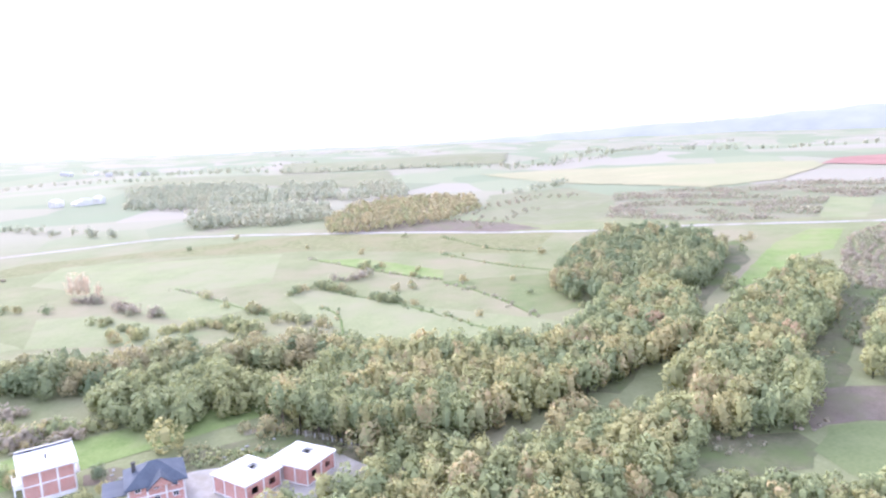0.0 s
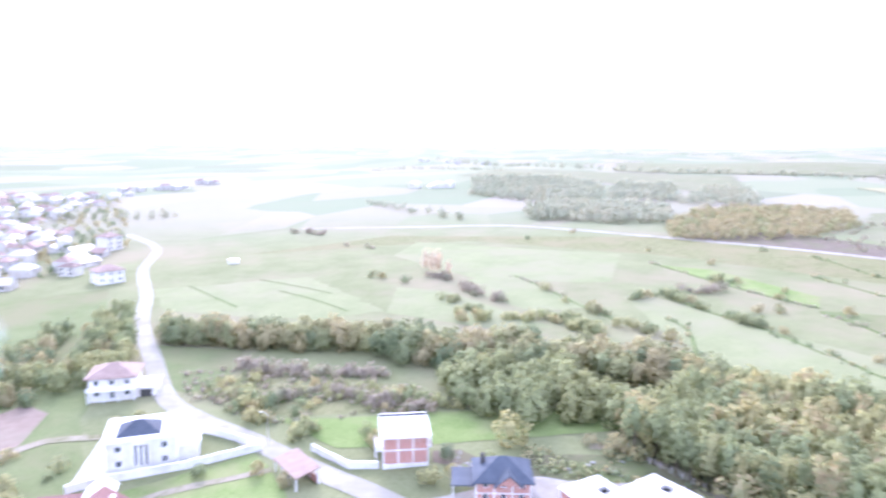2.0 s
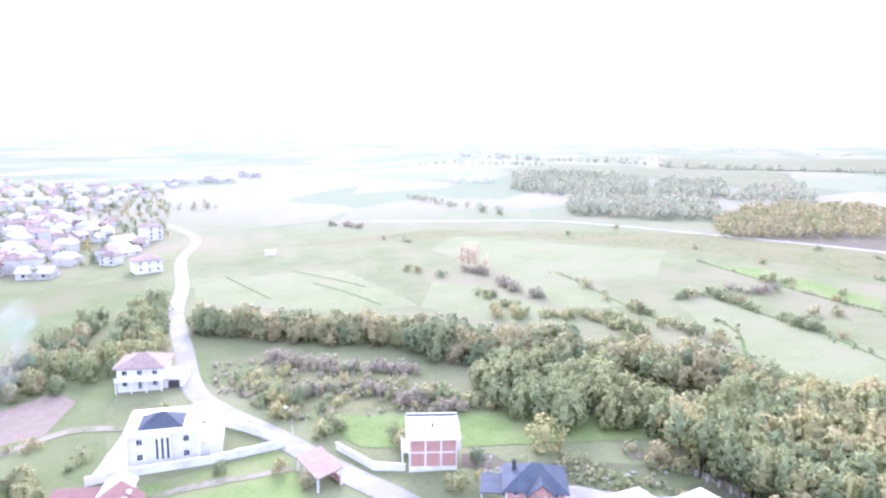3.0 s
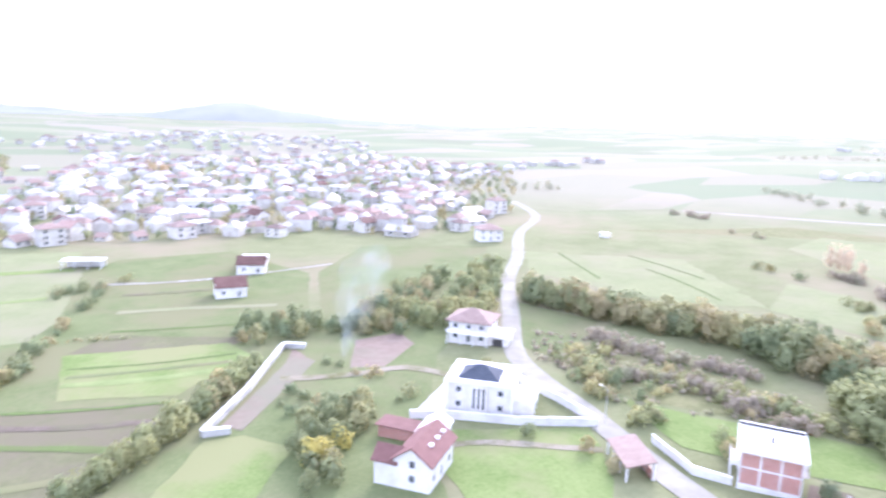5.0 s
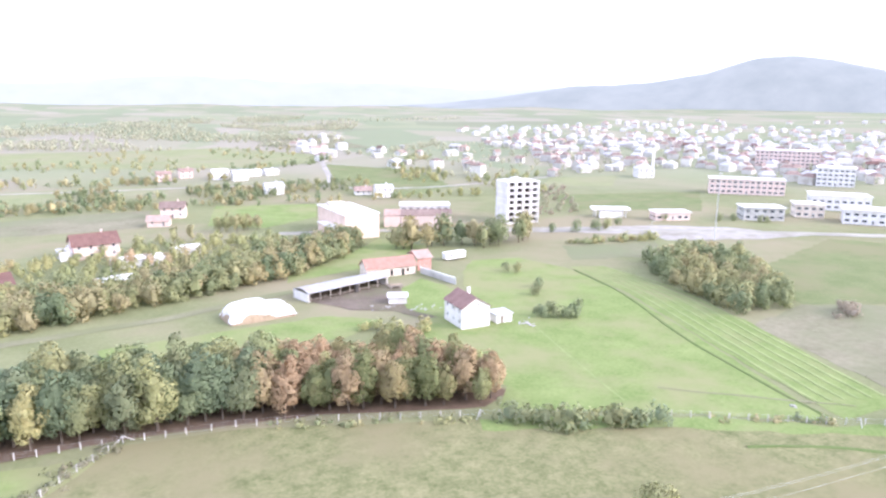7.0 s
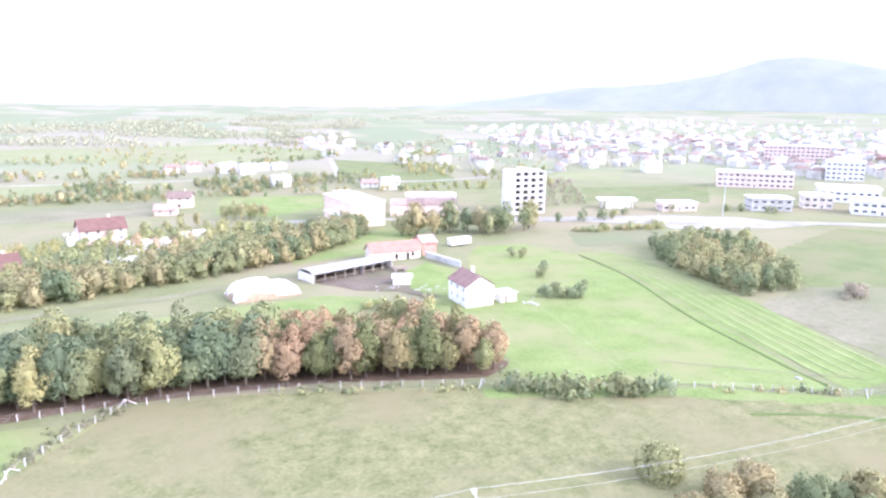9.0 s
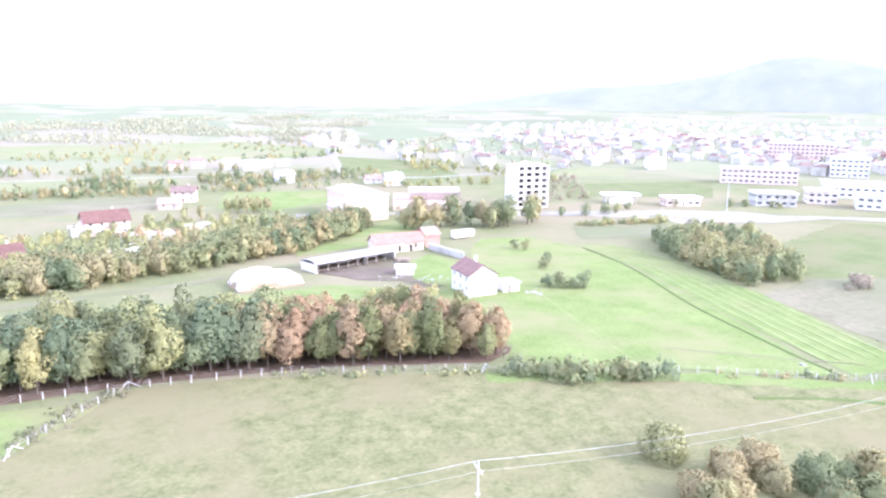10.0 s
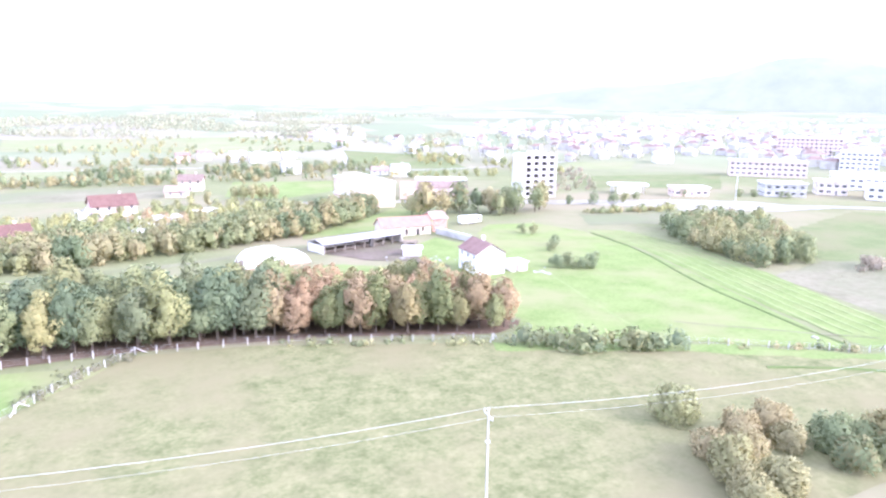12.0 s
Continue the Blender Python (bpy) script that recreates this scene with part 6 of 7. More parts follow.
part("bed", boxes((-2.4, 2.4, -0.9, 0.9, 0.7, 0.85), (-2.4, 2.4, -0.95, -0.88, 0.85, 1.3), (-2.4, 2.4, 0.88, 0.95, 0.85, 1.3)), M["wood"], cart)
part("load", boxes((-1.8, 1.6, -0.7, 0.7, 0.86, 1.25)), M["hay"], cart)
for x in (-1.6, 1.6):
    for y in (-1.0, 1.0):
        bm = bmesh.new()
        beam(bm, (x, y - 0.08, 0.42), (x, y + 0.08, 0.42), 0.42, 0.42, 14)
        part("wheel", bm, M["wood"], cart)


def rubble(x, y, count, spread, seed):
    rng = np.random.default_rng(seed)
    bm = bmesh.new()
    for _ in range(count):
        px, py, s = x + rng.normal() * spread, y + rng.normal() * spread, rng.uniform(0.14, 0.5)
        made = bmesh.ops.create_icosphere(bm, subdivisions=1, radius=s)
        for v in made["verts"]:
            v.co = Vector((v.co.x * 1.3, v.co.y, v.co.z * 0.6)) * (1 + 0.35 * noise.noise(v.co * 2 + Vector((px, py, 0)))) + Vector((px, py, height(px, py) + s * 0.2))
    tagged(part("rubble", bm, M["rubble"], None), "heap of pale broken stone and waste", "rubble", kind="stuff")


rubble(-138, -95, 22, 1.6, 1)
rubble(-122, -122, 26, 2.6, 2)
rubble(-114, -128, 14, 1.4, 3)
rubble(-70, 126, 30, 3.0, 4)
rubble(-44, 134, 24, 3.5, 5)
rubble(-148, -27, 4, 0.5, 6)
rubble(-60, -245, 14, 6.0, 7)

# ---- fences ----
def fence(points, gap, label, braces=()):
    """Pale posts with three wires along a line; a brace at the corners."""
    root = thing("fence", *points[0], 0, label, "fence", z=0.0)
    root.matrix_world = Matrix()
    line = [Vector(points[0])]
    for a, b in zip(points, points[1:]):
        a, b = Vector(a), Vector(b)
        n = max(1, round((b - a).length / gap))
        line += [a.lerp(b, (i + 1) / n) for i in range(n)]
    for i, p in enumerate(line):
        z = height(p.x, p.y)
        bm = boxes((-0.07, 0.07, -0.07, 0.07, -0.4, 1.3), (-0.055, 0.055, -0.055, 0.055, 1.3, 1.37))
        lean = noise.noise_vector((p.x, p.y, 0)) * 4
        bmesh.ops.transform(bm, matrix=pose(p.x, p.y, z, lean.x, lean.y, 20 * lean.z), verts=bm.verts[:])
        part("post", bm, M["post"], root)
    for up in (0.45, 0.9, 1.35):
        part("wire", tube([(p.x, p.y, height(p.x, p.y) + up) for p in line], 0.008, 4), M["cable"], root)
    for x, y, rz in braces:
        for side in (-1, 1):
            bm = bmesh.new()
            beam(bm, (0, 0, 1.35), (side * 1.9, 0, -0.1), 0.08, 0.08, 6)
            bmesh.ops.transform(bm, matrix=pose(x, y, height(x, y), 0, 0, rz), verts=bm.verts[:])
            part("brace", bm, M["post"], root, "slanting pale brace")


fence([(-37.4, -79.5), (-47, -77), (-55, -75.2), (-68, -69.5), (-81, -62.3), (-94, -55.5), (-109, -46), (-124, -36.5), (-140, -23.5), (-156, -11)], 3.6, "pale concrete post and wire fence along the pasture", ((-37.4, -79.5, 15), (-94, -55.5, 33), (-150, -15.8, 40)))
fence([(-37.4, -79.5), (-30, -73), (-25, -68), (-20.5, -62.5), (-12, -54)], 3.2, "pale post and wire fence overgrown with weeds", ((-21, -63, 50),))
fence([(-8, -83), (-22, -82.5), (-37.4, -79.7)], 3.4, "pale post and wire fence beneath the oaks")
fence([(-46, 151), (-37, 144), (-26, 138.5), (-14, 134)], 2.6, "pale post fence along the wood")

# ---- power line and lamps ----
LINE = [(0, -29), (-62, -13), (-121, 1.5)]


def power_pole(x, y, rz):
    root = thing("power_pole", x, y, rz, "slim pale concrete power pole with crossarm", "power pole", "power line poles")
    bm = bmesh.new()
    beam(bm, (0, 0, -0.8), (0, 0, 10.4), 0.13, 0.08, 10)
    part("pole", bm, M["post"], root)
    part("crossarm", boxes((-0.06, 0.06, -1.1, 1.1, 9.75, 9.87)), M["steel"], root)
    for y in (-1.0, 1.0):
        bm = bmesh.new()
        beam(bm, (0, y, 9.87), (0, y, 10.15), 0.06, 0.04, 8)
        part("insulator", bm, M["white_trim"], root)
    bm = bmesh.new()
    beam(bm, (0, 0, 10.4), (0, 0, 10.7), 0.06, 0.04, 8)
    part("insulator", bm, M["white_trim"], root)
    part("step_bracket", boxes((-0.2, 0.2, -0.2, 0.2, 6.9, 7.05)), M["steel"], root)


for i, (x, y) in enumerate(LINE):
    power_pole(x, y, 166)
for offset, top in ((-1.0, 10.15), (1.0, 10.15), (0.0, 10.7)):
    points = []
    for (ax, ay), (bx, by) in zip(LINE, LINE[1:]):
        for k in range(16):
            s = k / 16
            x, y = ax + (bx - ax) * s, ay + (by - ay) * s
            points.append((x + offset * 0.24, y + offset * 0.97, height(ax, ay) * (1 - s) + height(bx, by) * s + top - 4 * 1.1 * s * (1 - s)))
    points.append((bx + offset * 0.24, by + offset * 0.97, height(bx, by) + top))
    tagged(part("power_cable", tube(points, 0.009), M["cable"], None), "thin pale power cable sagging between poles", "cable", "power cables")


def street_lamp(x, y, rz, tall=7.5):
    root = thing("street_lamp", x, y, rz, "grey steel street lamp beside the road", "street lamp", "street lamps")
    bm = bmesh.new()
    beam(bm, (0, 0, -0.4), (0, 0, tall), 0.1, 0.06, 8)
    part("post", bm, M["steel"], root)
    bm = bmesh.new()
    beam(bm, (0, 0, tall - 0.05), (1.4, 0, tall + 0.3), 0.04, 0.035, 6)
    part("arm", bm, M["steel"], root)
    part("lamp_head", boxes((1.1, 1.8, -0.15, 0.15, tall + 0.22, tall + 0.36)), M["white_trim"], root)


for x, y, rz in ((-113.2, 117.0, 200), (-52, -205, 90), (-58, -252, 0), (-268, -160, 60)):
    street_lamp(x, y, rz)
mast = thing("radio_mast", -286, -140, 0, "tall slender grey mast beside the road", "mast")
bm = bmesh.new()
beam(bm, (0, 0, -0.5), (0, 0, 31), 0.28, 0.12, 10)
part("post", bm, M["steel"], mast)
part("platform", boxes((-0.6, 0.6, -0.6, 0.6, 29.5, 29.7)), M["steel"], mast)

# ---- the valley: larger buildings ----
block = thing("tower_block", -245, -227.5, 167, "unfinished seven-storey concrete apartment block", "apartment block")
for k in range(8):
    part("floor_slab", boxes((-8.9, 8.9, -7.2, 7.2, k * 3.0 - 0.1, k * 3.0 + 0.2)), M["white_concrete"], block)
for k in range(7):
    z0, z1 = k * 3.0 + 0.2, k * 3.0 + 2.9
    for x in (-8.5, -4.3, 0.0, 4.3, 8.5):
        for y in (-6.8, 6.8):
            part("column", boxes((x - 0.3, x + 0.3, y - 0.3, y + 0.3, z0, z1)), M["white_concrete"], block)
    for y in (-6.5, 6.5):
        for x in (-6.4, -2.15, 2.15, 6.4):
            part("infill_wall", boxes((x - 1.9, x + 1.9, y - 0.1, y + 0.1, z0, z0 + 0.8), (x - 1.9, x - 1.1, y - 0.1, y + 0.1, z0 + 0.8, z1), (x + 1.1, x + 1.9, y - 0.1, y + 0.1, z0 + 0.8, z1)), M["aged_wall"], block)
    part("side_wall", boxes((8.3, 8.6, -6.4, 6.4, z0, z1)), M["white_concrete"], block)
    part("side_wall", boxes((-8.6, -8.3, -6.4, 6.4, z0, z1)), M["white_concrete"], block)
    if k < 6:
        part("balcony_rail", boxes((-4.1, 4.1, 7.05, 7.15, z0, z0 + 0.7)), M["white_concrete"], block)
    # added near-black block, paints the shade seen through the open storeys
    part("core", boxes((-7.5, 7.5, -1.5, 1.5, z0, z1)), M["shade_dark"], block)
part("stair_head", boxes((-3.0, 1.0, -2, 3, 21.2, 22.6)), M["white_concrete"], block)

hall = thing("school_hall", -159, -248.5, 176, "large salmon hall with white flat roof", "hall")
house_walls(hall, 16.5, 36.0, 3, M["peach_wall"], M["white_trim"], 3.3, False, "", 1.4, 4.6, 0.3, None, 11.2)
part("roof", boxes((-8.7, 8.7, -18.4, 18.4, 11.2, 11.6)), M["white_concrete"], hall, "white flat roof")
part("roof_box", boxes((-6, 2, 6, 12, 11.6, 13.4)), M["cream_wall"], hall)
part("low_wing", boxes((-12.5, -8.3, -17.5, 6.0, -1.0, 5.0)), M["peach_wall"], hall)
part("wing_roof", boxes((-12.9, -8.3, -17.9, 6.4, 5.0, 5.35)), M["white_concrete"], hall, "white flat roof of the low wing")
for i in range(4):
    row = thing("terraced_house", -186 - 7 * i, -253 + 4.6 * i, 147, "salmon terraced house with red roof", "house", "red terraced houses")
    house_walls(row, 8.0, 9.0, 2, M["pink_wall"], M["white_trim"], 2.8, False, "b", 1.1, 2.6, 0.3, None, 5.8)
    gable_roof(row, 8.0, 9.0, 5.75, 2.4, M["red_roof"], M["pink_wall"], 0.3)


def big_house(x, y, rz, w, d, storeys, wall, roof, label, rise=2.6):
    root = thing("house", x, y, rz, label, "house", "village houses")
    total = house_walls(root, w, d, storeys, wall, M["white_trim"], 2.8, False, "frlb", 1.1, 3.4, 0.3)
    gable_roof(root, w, d, total - 0.05, rise, roof, wall, 0.7)
    chimney(root, w * 0.2, 0.8, total + rise * 0.4, total + rise + 0.9, wall)
    return root


brown_house = big_house(-52, -252, 184, 16.0, 11.0, 2, M["pink_wall"], M["brown_roof"], "brick two-storey house with brown gable roof", 3.4)
part("balcony", boxes((-8.6, 8.0, 5.5, 7.2, 3.0, 3.2), (-8.6, 8.0, 7.05, 7.2, 3.2, 4.1)), M["white_trim"], brown_house)
part("veranda", boxes((-12.4, -8.1, -3.5, 6.4, -0.6, 3.0), (-12.6, -8.1, -3.7, 6.6, 3.0, 3.3)), M["white_wall"], brown_house)
big_house(-18, -206, 192, 11.0, 10.0, 1, M["pink_wall"], M["brown_roof"], "low house with brown gable roof among trees", 3.2)
big_house(-100, -341, 160, 12.0, 9.0, 2, M["pink_wall"], M["red_roof"], "pink house with red roof in a garden", 2.6)
big_house(-88, -317, 160, 10.0, 8.0, 1, M["pink_wall"], M["red_roof"], "low pink house with red roof", 2.2)
big_house(-177, -402, 175, 12.0, 9.0, 2, M["white_wall"], M["metal_roof"], "white house with pale roof", 2.2)
for i, (x, y) in enumerate(((-168, -500), (-180, -488), (-197, -508), (-212, -509))):
    big_house(x, y, 172 + 4 * i, 11.5, 9.0, 2 if i < 2 else 1, M["white_wall"], M["metal_roof"] if i % 2 else M["white_concrete"], "white house in a row by the valley road", 2.0)
for i, (x, y) in enumerate(((-128, -510), (-147, -522))):
    big_house(x, y, 176, 10.0, 9.0, 2, M["pink_wall"], M["orange_roof"], "unfinished salmon house by the valley road", 1.6)
for i, (x, y) in enumerate(((-228, -370), (-234, -352), (-337, -735), (-317, -662), (-292, -588), (-362, -692), (-386, -594), (-324, -497), (-375, -639))):
    big_house(x, y, 160 + 7 * i, 11.0, 9.0, 2 if i % 2 else 1, M["white_wall"], M["metal_roof" if i % 3 else "red_roof"], "white house beside the hill road", 2.2)
for x, y, w, d in ((-52, -196, 11, 6), (-64, -226, 16, 7), (-84, -238, 12, 6)):
    flat = thing("workshop", x, y, 184, "low workshop with white sheet roof among trees", "shed", "workshops")
    part("wall", boxes((-w / 2, w / 2, -d / 2, d / 2, -0.8, 2.8)), M["white_wall"], flat)
    part("roof", boxes((-w / 2 - 0.4, w / 2 + 0.4, -d / 2 - 0.4, d / 2 + 0.4, 2.8, 3.05)), M["white_sheet"], flat)


def roadside(x, y, rz, w, d, tall, wall, label, canopy=False):
    root = thing("roadside_building", x, y, rz, label, "shop building", "buildings along the main road")
    if canopy:
        part("canopy_roof", boxes((-w / 2, w / 2, -d / 2, d / 2, tall - 0.8, tall)), M["white_trim"], root)
        for px in (-w * 0.4, 0, w * 0.4):
            for py in (-d * 0.3, d * 0.3):
                part("pillar", boxes((px - 0.25, px + 0.25, py - 0.25, py + 0.25, -0.5, tall - 0.8)), M["white_concrete"], root)
        part("kiosk", boxes((-w * 0.3, w * 0.3, -d * 0.45, -d * 0.15, -0.5, tall - 1.4)), wall, root)
    else:
        storeys = max(1, int(tall / 3.1))
        house_walls(root, w, d, storeys, wall, M["white_trim"], 3.1, False, "fblr", 2.2, 3.4, 0.2, None, tall)
        part("roof_slab", boxes((-w / 2 - 0.6, w / 2 + 0.6, -d / 2 - 0.6, d / 2 + 0.6, tall, tall + 0.4)), M["white_concrete"], root)


roadside(-296, -211, 145, 20, 9, 5.0, M["white_wall"], "white filling station canopy on pillars", True)
roadside(-315, -187, 150, 18, 9, 4.2, M["pink_wall"], "low pink shop with white flat roof")
roadside(-355, -161, 140, 20, 12, 6.6, M["concrete"], "unfinished grey two-storey shop building")
roadside(-386, -153, 130, 14, 12, 7.0, M["cream_wall"], "cream shop building with flat roof")
roadside(-391, -123, 120, 26, 16, 7.0, M["white_wall"], "long white warehouse with flat roof")
roadside(-428, -158, 125, 30, 18, 8.0, M["white_wall"], "broad white warehouse with flat roof")
roadside(-214, -268, 150, 26, 12, 6.6, M["white_wall"], "white shop row with flat roof")
roadside(-440, -224, 128, 46, 14, 9.8, M["pink_wall"], "long salmon school building")
roadside(-602, -289, 120, 50, 16, 16.0, M["pink_wall"], "large salmon apartment building")
roadside(-526, -209, 118, 24, 16, 13.0, M["white_wall"], "white apartment building with flat roof")
roadside(-470, 110, 80, 46, 10, 5.5, M["white_wall"], "long low white shed building")

mosque = thing("mosque", -457, -324, 150, "small white mosque with slender minaret", "mosque")
house_walls(mosque, 13, 13, 2, M["white_wall"], M["white_trim"], 3.4, False, "fblr", 1.3, 4.2, 0.3)
hip_roof(mosque, 13, 13, 7.1, 4.0, M["metal_roof"], 0.5)
bm = bmesh.new()
beam(bm, (8.5, 4, -0.5), (8.5, 4, 19), 1.1, 0.9, 12)
beam(bm, (8.5, 4, 15.2), (8.5, 4, 15.9), 1.6, 1.6, 12)
beam(bm, (8.5, 4, 19), (8.5, 4, 25), 1.0, 0.05, 12)
part("minaret", bm, M["white_wall"], mosque)

# ---- the town ----
def town_model(w, d, storeys, wall, roof, shape, label):
    root = new("town_house")
    tagged(root, label, "house", "houses of the town")
    tall = storeys * 2.9 + 0.3
    part("wall", boxes((-w / 2, w / 2, -d / 2, d / 2, -2.0, tall)), wall, root)
    if shape == "hip":
        hip_roof(root, w, d, tall, 2.4, roof, 0.6)
    elif shape == "gable":
        gable_roof(root, w, d, tall, 2.7, roof, wall, 0.5)
    else:
        part("roof", boxes((-w / 2 - 0.5, w / 2 + 0.5, -d / 2 - 0.5, d / 2 + 0.5, tall, tall + 0.35)), roof, root)
    for k in range(storeys):
        for s in (-1, 1):
            for x in (-w * 0.28, w * 0.28):
                part("window", boxes((x - 0.7, x + 0.7, s * d / 2 - 0.03, s * d / 2 + 0.03, 1.1 + k * 2.9, 2.5 + k * 2.9)), M["glass"], root)
    if shape != "flat":
        chimney(root, w * 0.2, 0.5, tall + 0.8, tall + 3.2, wall)
    return root


MODELS = [
    town_model(11, 9, 2, M["aged_wall"], M["red_roof"], "hip", "white town house with red hipped roof"),
    town_model(10, 8.5, 2, M["aged_wall"], M["orange_roof"], "gable", "white town house with orange gable roof"),
    town_model(12, 10, 3, M["aged_wall"], M["red_roof"], "hip", "three-storey white house with red roof"),
    town_model(9, 8, 1, M["aged_wall"], M["red_roof"], "gable", "low cream house with red roof"),
    town_model(11, 9, 2, M["pink_wall"], M["orange_roof"], "hip", "salmon house with orange roof"),
    town_model(12, 9, 2, M["aged_wall"], M["white_concrete"], "flat", "white house with flat concrete roof"),
    town_model(10, 9, 2, M["aged_wall"], M["brown_roof"], "gable", "cream house with brown roof"),
    town_model(16, 10, 1, M["aged_wall"], M["metal_roof"], "gable", "long white shed with grey roof"),
]
town_rng = np.random.default_rng(77)
QUARTERS = [
    ([(-376, -6), (-362, 44), (-356, 105), (-356, 150), (-326, 178), (-336, 236), (-386, 290), (-520, 310), (-560, 100), (-500, -10)], 13.0, 105),
    ([(-500, -10), (-560, 100), (-520, 310), (-660, 480), (-840, 420), (-860, 60), (-680, -60)], 20.0, 55),
    ([(-450, -70), (-480, -150), (-540, -180), (-600, -225), (-760, -270), (-740, -70), (-629, -35)], 19.0, 30),
    ([(-330, -405), (-400, -352), (-525, -350), (-570, -262), (-549, -190), (-760, -280), (-860, -560), (-600, -700), (-360, -640)], 21.0, 90),
]
spots = []
for corners, gap, most in QUARTERS:
    spots += scatter(corners, gap, town_rng, most)
clear_of = [(-457, -324, 22), (-440, -224, 34), (-602, -289, 40), (-526, -209, 24), (-470, 110, 32), (-391, -123, 26), (-428, -158, 26), (-700, 104, 14)]
spots = [p for p in spots if all((p[0] - x) ** 2 + (p[1] - y) ** 2 > r * r for x, y, r in clear_of)]
for i, (x, y) in enumerate(spots):
    k = i if i < len(MODELS) else int(town_rng.choice(len(MODELS), p=[0.18, 0.13, 0.1, 0.12, 0.09, 0.14, 0.12, 0.12]))
    s = town_rng.uniform(0.66, 0.98)
    m = pose(x, y, height(x, y), 0, 0, town_rng.choice((0, 90)) + town_rng.normal() * 14 + 20) @ Matrix.Diagonal((s, s, s * town_rng.uniform(0.95, 1.1), 1))
    if i < len(MODELS):
        MODELS[i].matrix_world = m
    else:
        copy_thing(MODELS[k], Matrix()).matrix_basis = m


def far_town(name, places, label, seed):
    """Small houses far off, walls and roofs in one object."""
    rng = np.random.default_rng(seed)
    verts, faces, marks = [], [], []
    for x, y in places:
        w, d, t, a = rng.uniform(4, 6.4), rng.uniform(3.5, 5), rng.uniform(3, 6.5), rng.uniform(0, 3.14)
        c, s, z, n = math.cos(a), math.sin(a), height(x, y), len(verts)
        local = [(-w, -d, -2), (w, -d, -2), (w, d, -2), (-w, d, -2), (-w, -d, t), (w, -d, t), (w, d, t), (-w, d, t), (-w * 0.5, 0, t + 2.6), (w * 0.5, 0, t + 2.6)]
        verts += [(x + c * p[0] - s * p[1], y + s * p[0] + c * p[1], z + p[2]) for p in local]
        faces += [[n + k for k in f] for f in ((0, 1, 5, 4), (1, 2, 6, 5), (2, 3, 7, 6), (3, 0, 4, 7), (4, 5, 9, 8), (6, 7, 8, 9), (5, 6, 9), (7, 4, 8))]
        marks += [0] * 4 + [1 if rng.uniform() < 0.42 else 2] * 4
    ob = mesh_object(name, verts, faces, [M["aged_wall"], M["red_roof"], M["metal_roof"]])
    ob.data.polygons.foreach_set("material_index", marks)
    tagged(ob, label, "houses", kind="stuff")


far_town("far_houses", scatter([(-376, -6), (-356, 150), (-340, 236), (-520, 310), (-660, 480), (-860, 400), (-860, 60), (-500, -10)], 15, town_rng, 310), "close-built white houses of the town", 4)
far_town("far_houses", scatter([(-420, -370), (-525, -350), (-570, -262), (-640, -230), (-860, -400), (-860, -600), (-560, -640)], 19, town_rng, 150), "close-built white houses round the mosque", 3)
far_town("far_houses", scatter([(-860, 60), (-840, 420), (-1300, 520), (-1400, 120), (-1150, -60)], 34, town_rng, 120), "far white houses on the slope", 5)
far_town("far_houses", scatter([(-760, -280), (-860, -560), (-600, -700), (-700, -950), (-1100, -900), (-1250, -500), (-1000, -260)], 32, town_rng, 170), "far white houses with red roofs", 6)
far_town("far_houses", scatter([(-600, -230), (-829, -332), (-1187, -488), (-1300, -100), (-970, -60), (-640, -40)], 24, town_rng, 150), "white houses across the plain", 12)
far_town("far_houses", along([(-690, 430), (-705, 511), (-718, 588), (-726, 684)], 17, 12, town_rng), "line of houses on the rise", 13)
far_town("far_houses", scatter([(-549, -331), (-507, -225), (-560, -184), (-667, -303)], 17, town_rng, 35), "white houses behind the school", 14)
far_town("far_houses", along([(-300, -600), (-330, -680), (-360, -800), (-420, -900)], 24, 16, town_rng), "white houses up the valley", 7)
far_town("far_houses", along([(-1500, -420), (-1500, -620), (-1450, -800), (-1380, -980)], 40, 40, town_rng), "white houses at the foot of the hill", 8)
far_town("far_houses", along([(-440, 735), (-415, 745), (-390, 752)], 14, 6, town_rng), "white farm buildings in the fields", 9)
far_town("far_houses", along([(-800, 1380), (-740, 1420), (-690, 1480)], 22, 16, town_rng), "far hamlet in the haze", 10)
woodland("town_trees", scatter([(-376, -6), (-356, 150), (-326, 178), (-386, 290), (-660, 480), (-860, 400), (-860, 60), (-500, -10)], 10.5, np.random.default_rng(401)), "far", M["green"], "garden trees between the town houses", "trees", (0.4, 0.75), 402)
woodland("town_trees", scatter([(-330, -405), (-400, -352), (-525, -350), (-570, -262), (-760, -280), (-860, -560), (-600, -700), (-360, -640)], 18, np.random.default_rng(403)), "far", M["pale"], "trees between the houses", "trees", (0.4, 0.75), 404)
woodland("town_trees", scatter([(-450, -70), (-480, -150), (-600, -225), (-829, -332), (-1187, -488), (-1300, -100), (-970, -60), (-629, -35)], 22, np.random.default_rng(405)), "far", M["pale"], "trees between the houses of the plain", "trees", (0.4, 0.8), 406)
woodland("lane_bushes", scatter([(-155, 132), (-128, 131), (-108, 139), (-94, 149), (-120, 158), (-153, 152)], 3.6, np.random.default_rng(411), 4000, 0.07), "bush", M["oak"], "yellowing bushes in the rough ground by the lane", "bushes", (0.5, 1.3), 412)
woodland("garden_bushes", scatter([(-148, 60), (-140, 84), (-150, 98), (-166, 84), (-176, 78)], 4.2, np.random.default_rng(413), 4000, 0.08), "bush", M["green"], "dull green bushes in the garden", "bushes", (0.6, 1.3), 414)
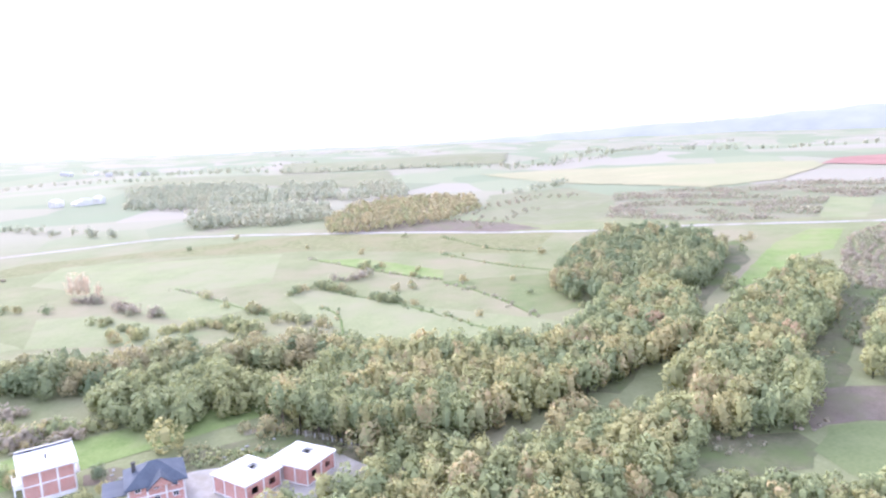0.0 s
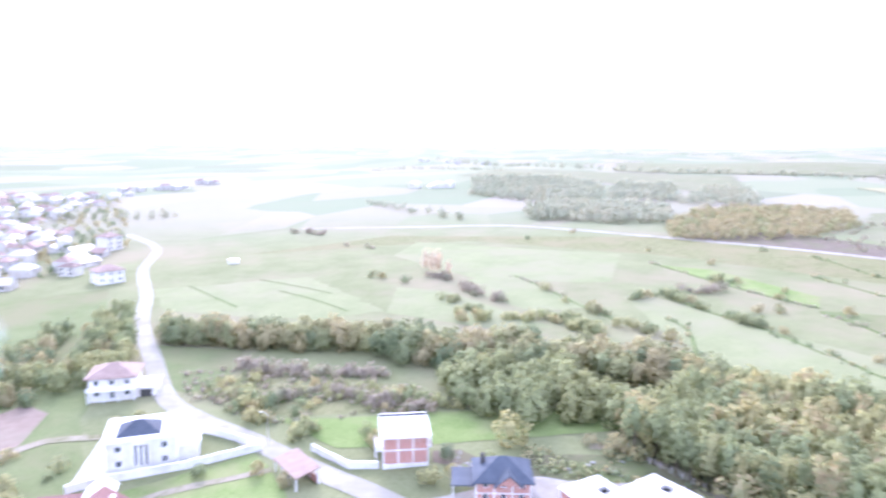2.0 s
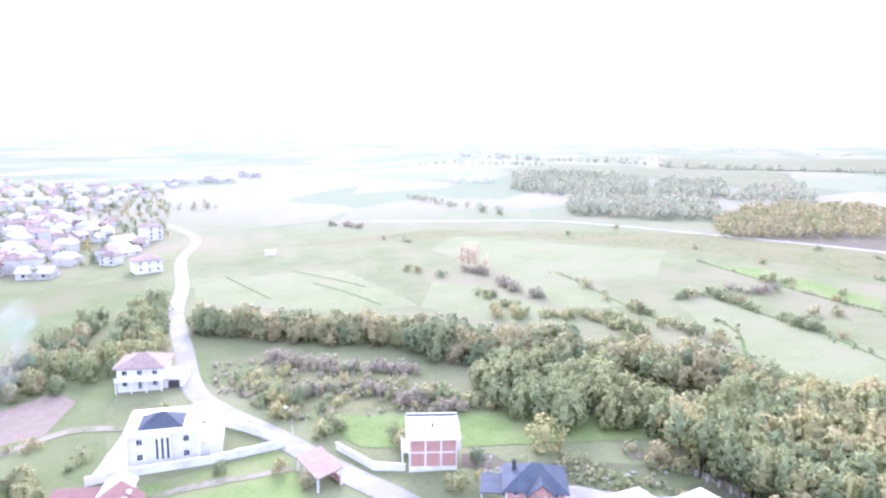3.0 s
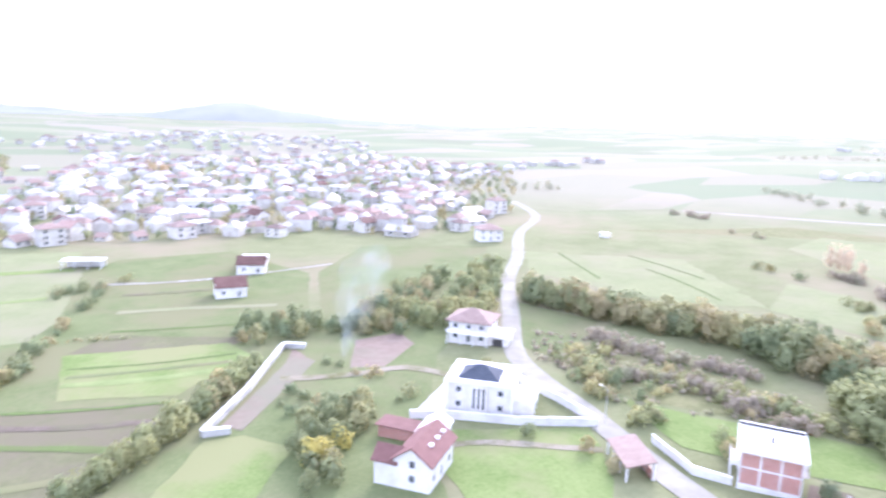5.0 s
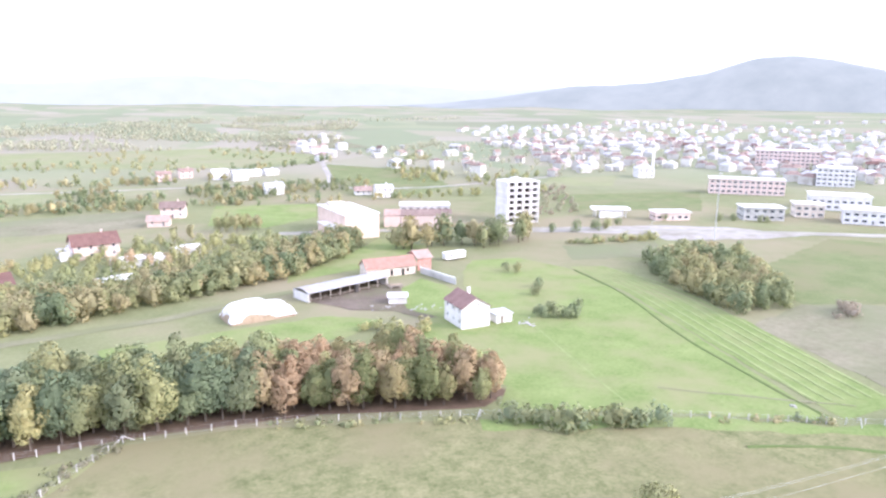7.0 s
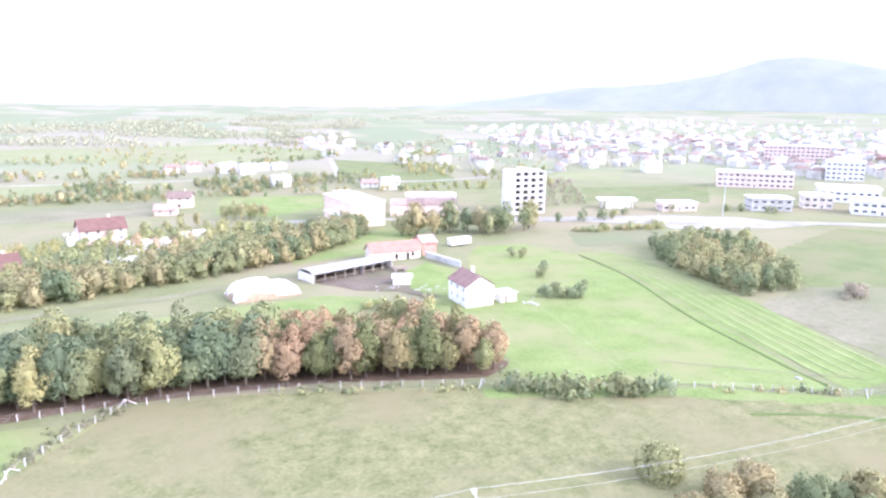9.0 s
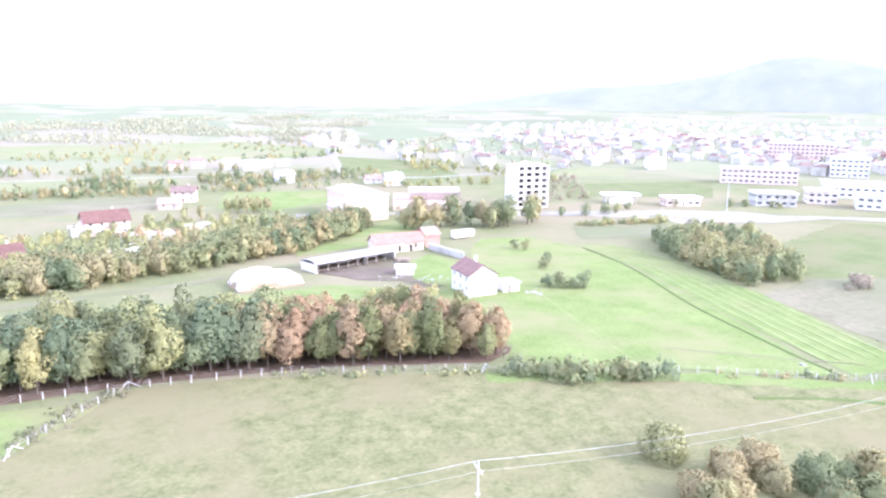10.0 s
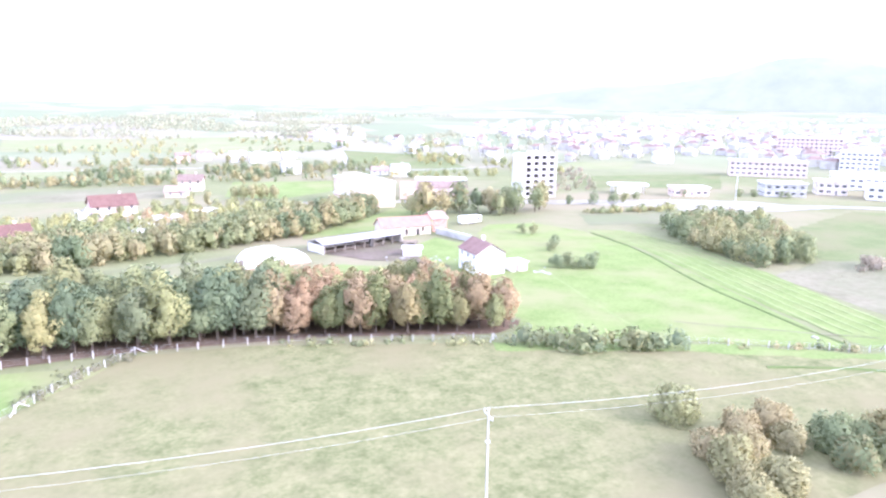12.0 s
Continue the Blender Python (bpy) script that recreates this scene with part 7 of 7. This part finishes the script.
woodland("field_trees", [(-112, 225), (-118, 222), (-115, 229), (-122, 228), (-193, -2), (-190, 1), (-205, 4), (-66, 238)], "young", M["oak"], "single trees between the fields", "trees", (0.55, 0.95), 415)
woodland("roadside_trees", along([(-232, -196), (-250, -190), (-268, -184), (-292, -196), (-330, -172), (-350, -150)], 9, 2.5, np.random.default_rng(416), 0.3), "young", M["green"], "small trees along the main road", "trees", (0.6, 1.1), 417)

# ---- smoke ----
def smoke_plume(x, y, label):
    """Thin smoke from a garden fire: soft puffs that widen as they rise and drift."""
    m, t, b = shader("thin_smoke")
    where = t.nodes.new("ShaderNodeNewGeometry").outputs["Position"]
    puffs = node(t, "ShaderNodeTexNoise", Scale=0.22, Detail=4.0, Roughness=0.55)
    t.links.new(where, puffs.inputs["Vector"])
    density = t.nodes.new("ShaderNodeMapRange")
    density.inputs["From Min"].default_value, density.inputs["From Max"].default_value = 0.38, 0.68
    density.inputs["To Max"].default_value = 0.065
    t.links.new(puffs.outputs["Fac"], density.inputs["Value"])
    b.inputs["Base Color"].default_value = (0.78, 0.82, 0.84, 1)
    b.inputs["Roughness"].default_value = 1.0
    b.inputs["Specular IOR Level"].default_value = 0.0
    t.links.new(density.outputs["Result"], b.inputs["Alpha"])
    z, bm = height(x, y), bmesh.new()
    for wide, swirl in ((1.0, 3.0), (0.55, 11.0)):
        rings = []
        for i in range(40):
            k = i / 39
            r = wide * (0.7 + 8.0 * k ** 0.8) * math.sin(math.pi * min(1.0, 0.05 + k * 0.95)) ** 0.35
            drift = noise.noise_vector((k * 3.0, swirl, 0.5)) * 2.5 * k
            at = Vector((x - 18 * k, y + 16 * k, z + 0.3 + 25 * k ** 0.8)) + drift
            ring = []
            for n in range(28):
                a = 2 * math.pi * n / 28
                way = Vector((math.cos(a), math.sin(a), 0))
                ring.append(bm.verts.new(at + way * r * (1 + 0.55 * noise.noise(way * 1.3 + Vector((0, 0, k * 7 + swirl))))))
            rings.append(ring)
        for a, b_ring in zip(rings, rings[1:]):
            for n in range(28):
                bm.faces.new((a[n], a[(n + 1) % 28], b_ring[(n + 1) % 28], b_ring[n])).smooth = True
    tagged(part("smoke", bm, m, None), label, "smoke", kind="stuff")


smoke_plume(-168.5, 83.0, "thin bluish smoke rising from a garden fire")
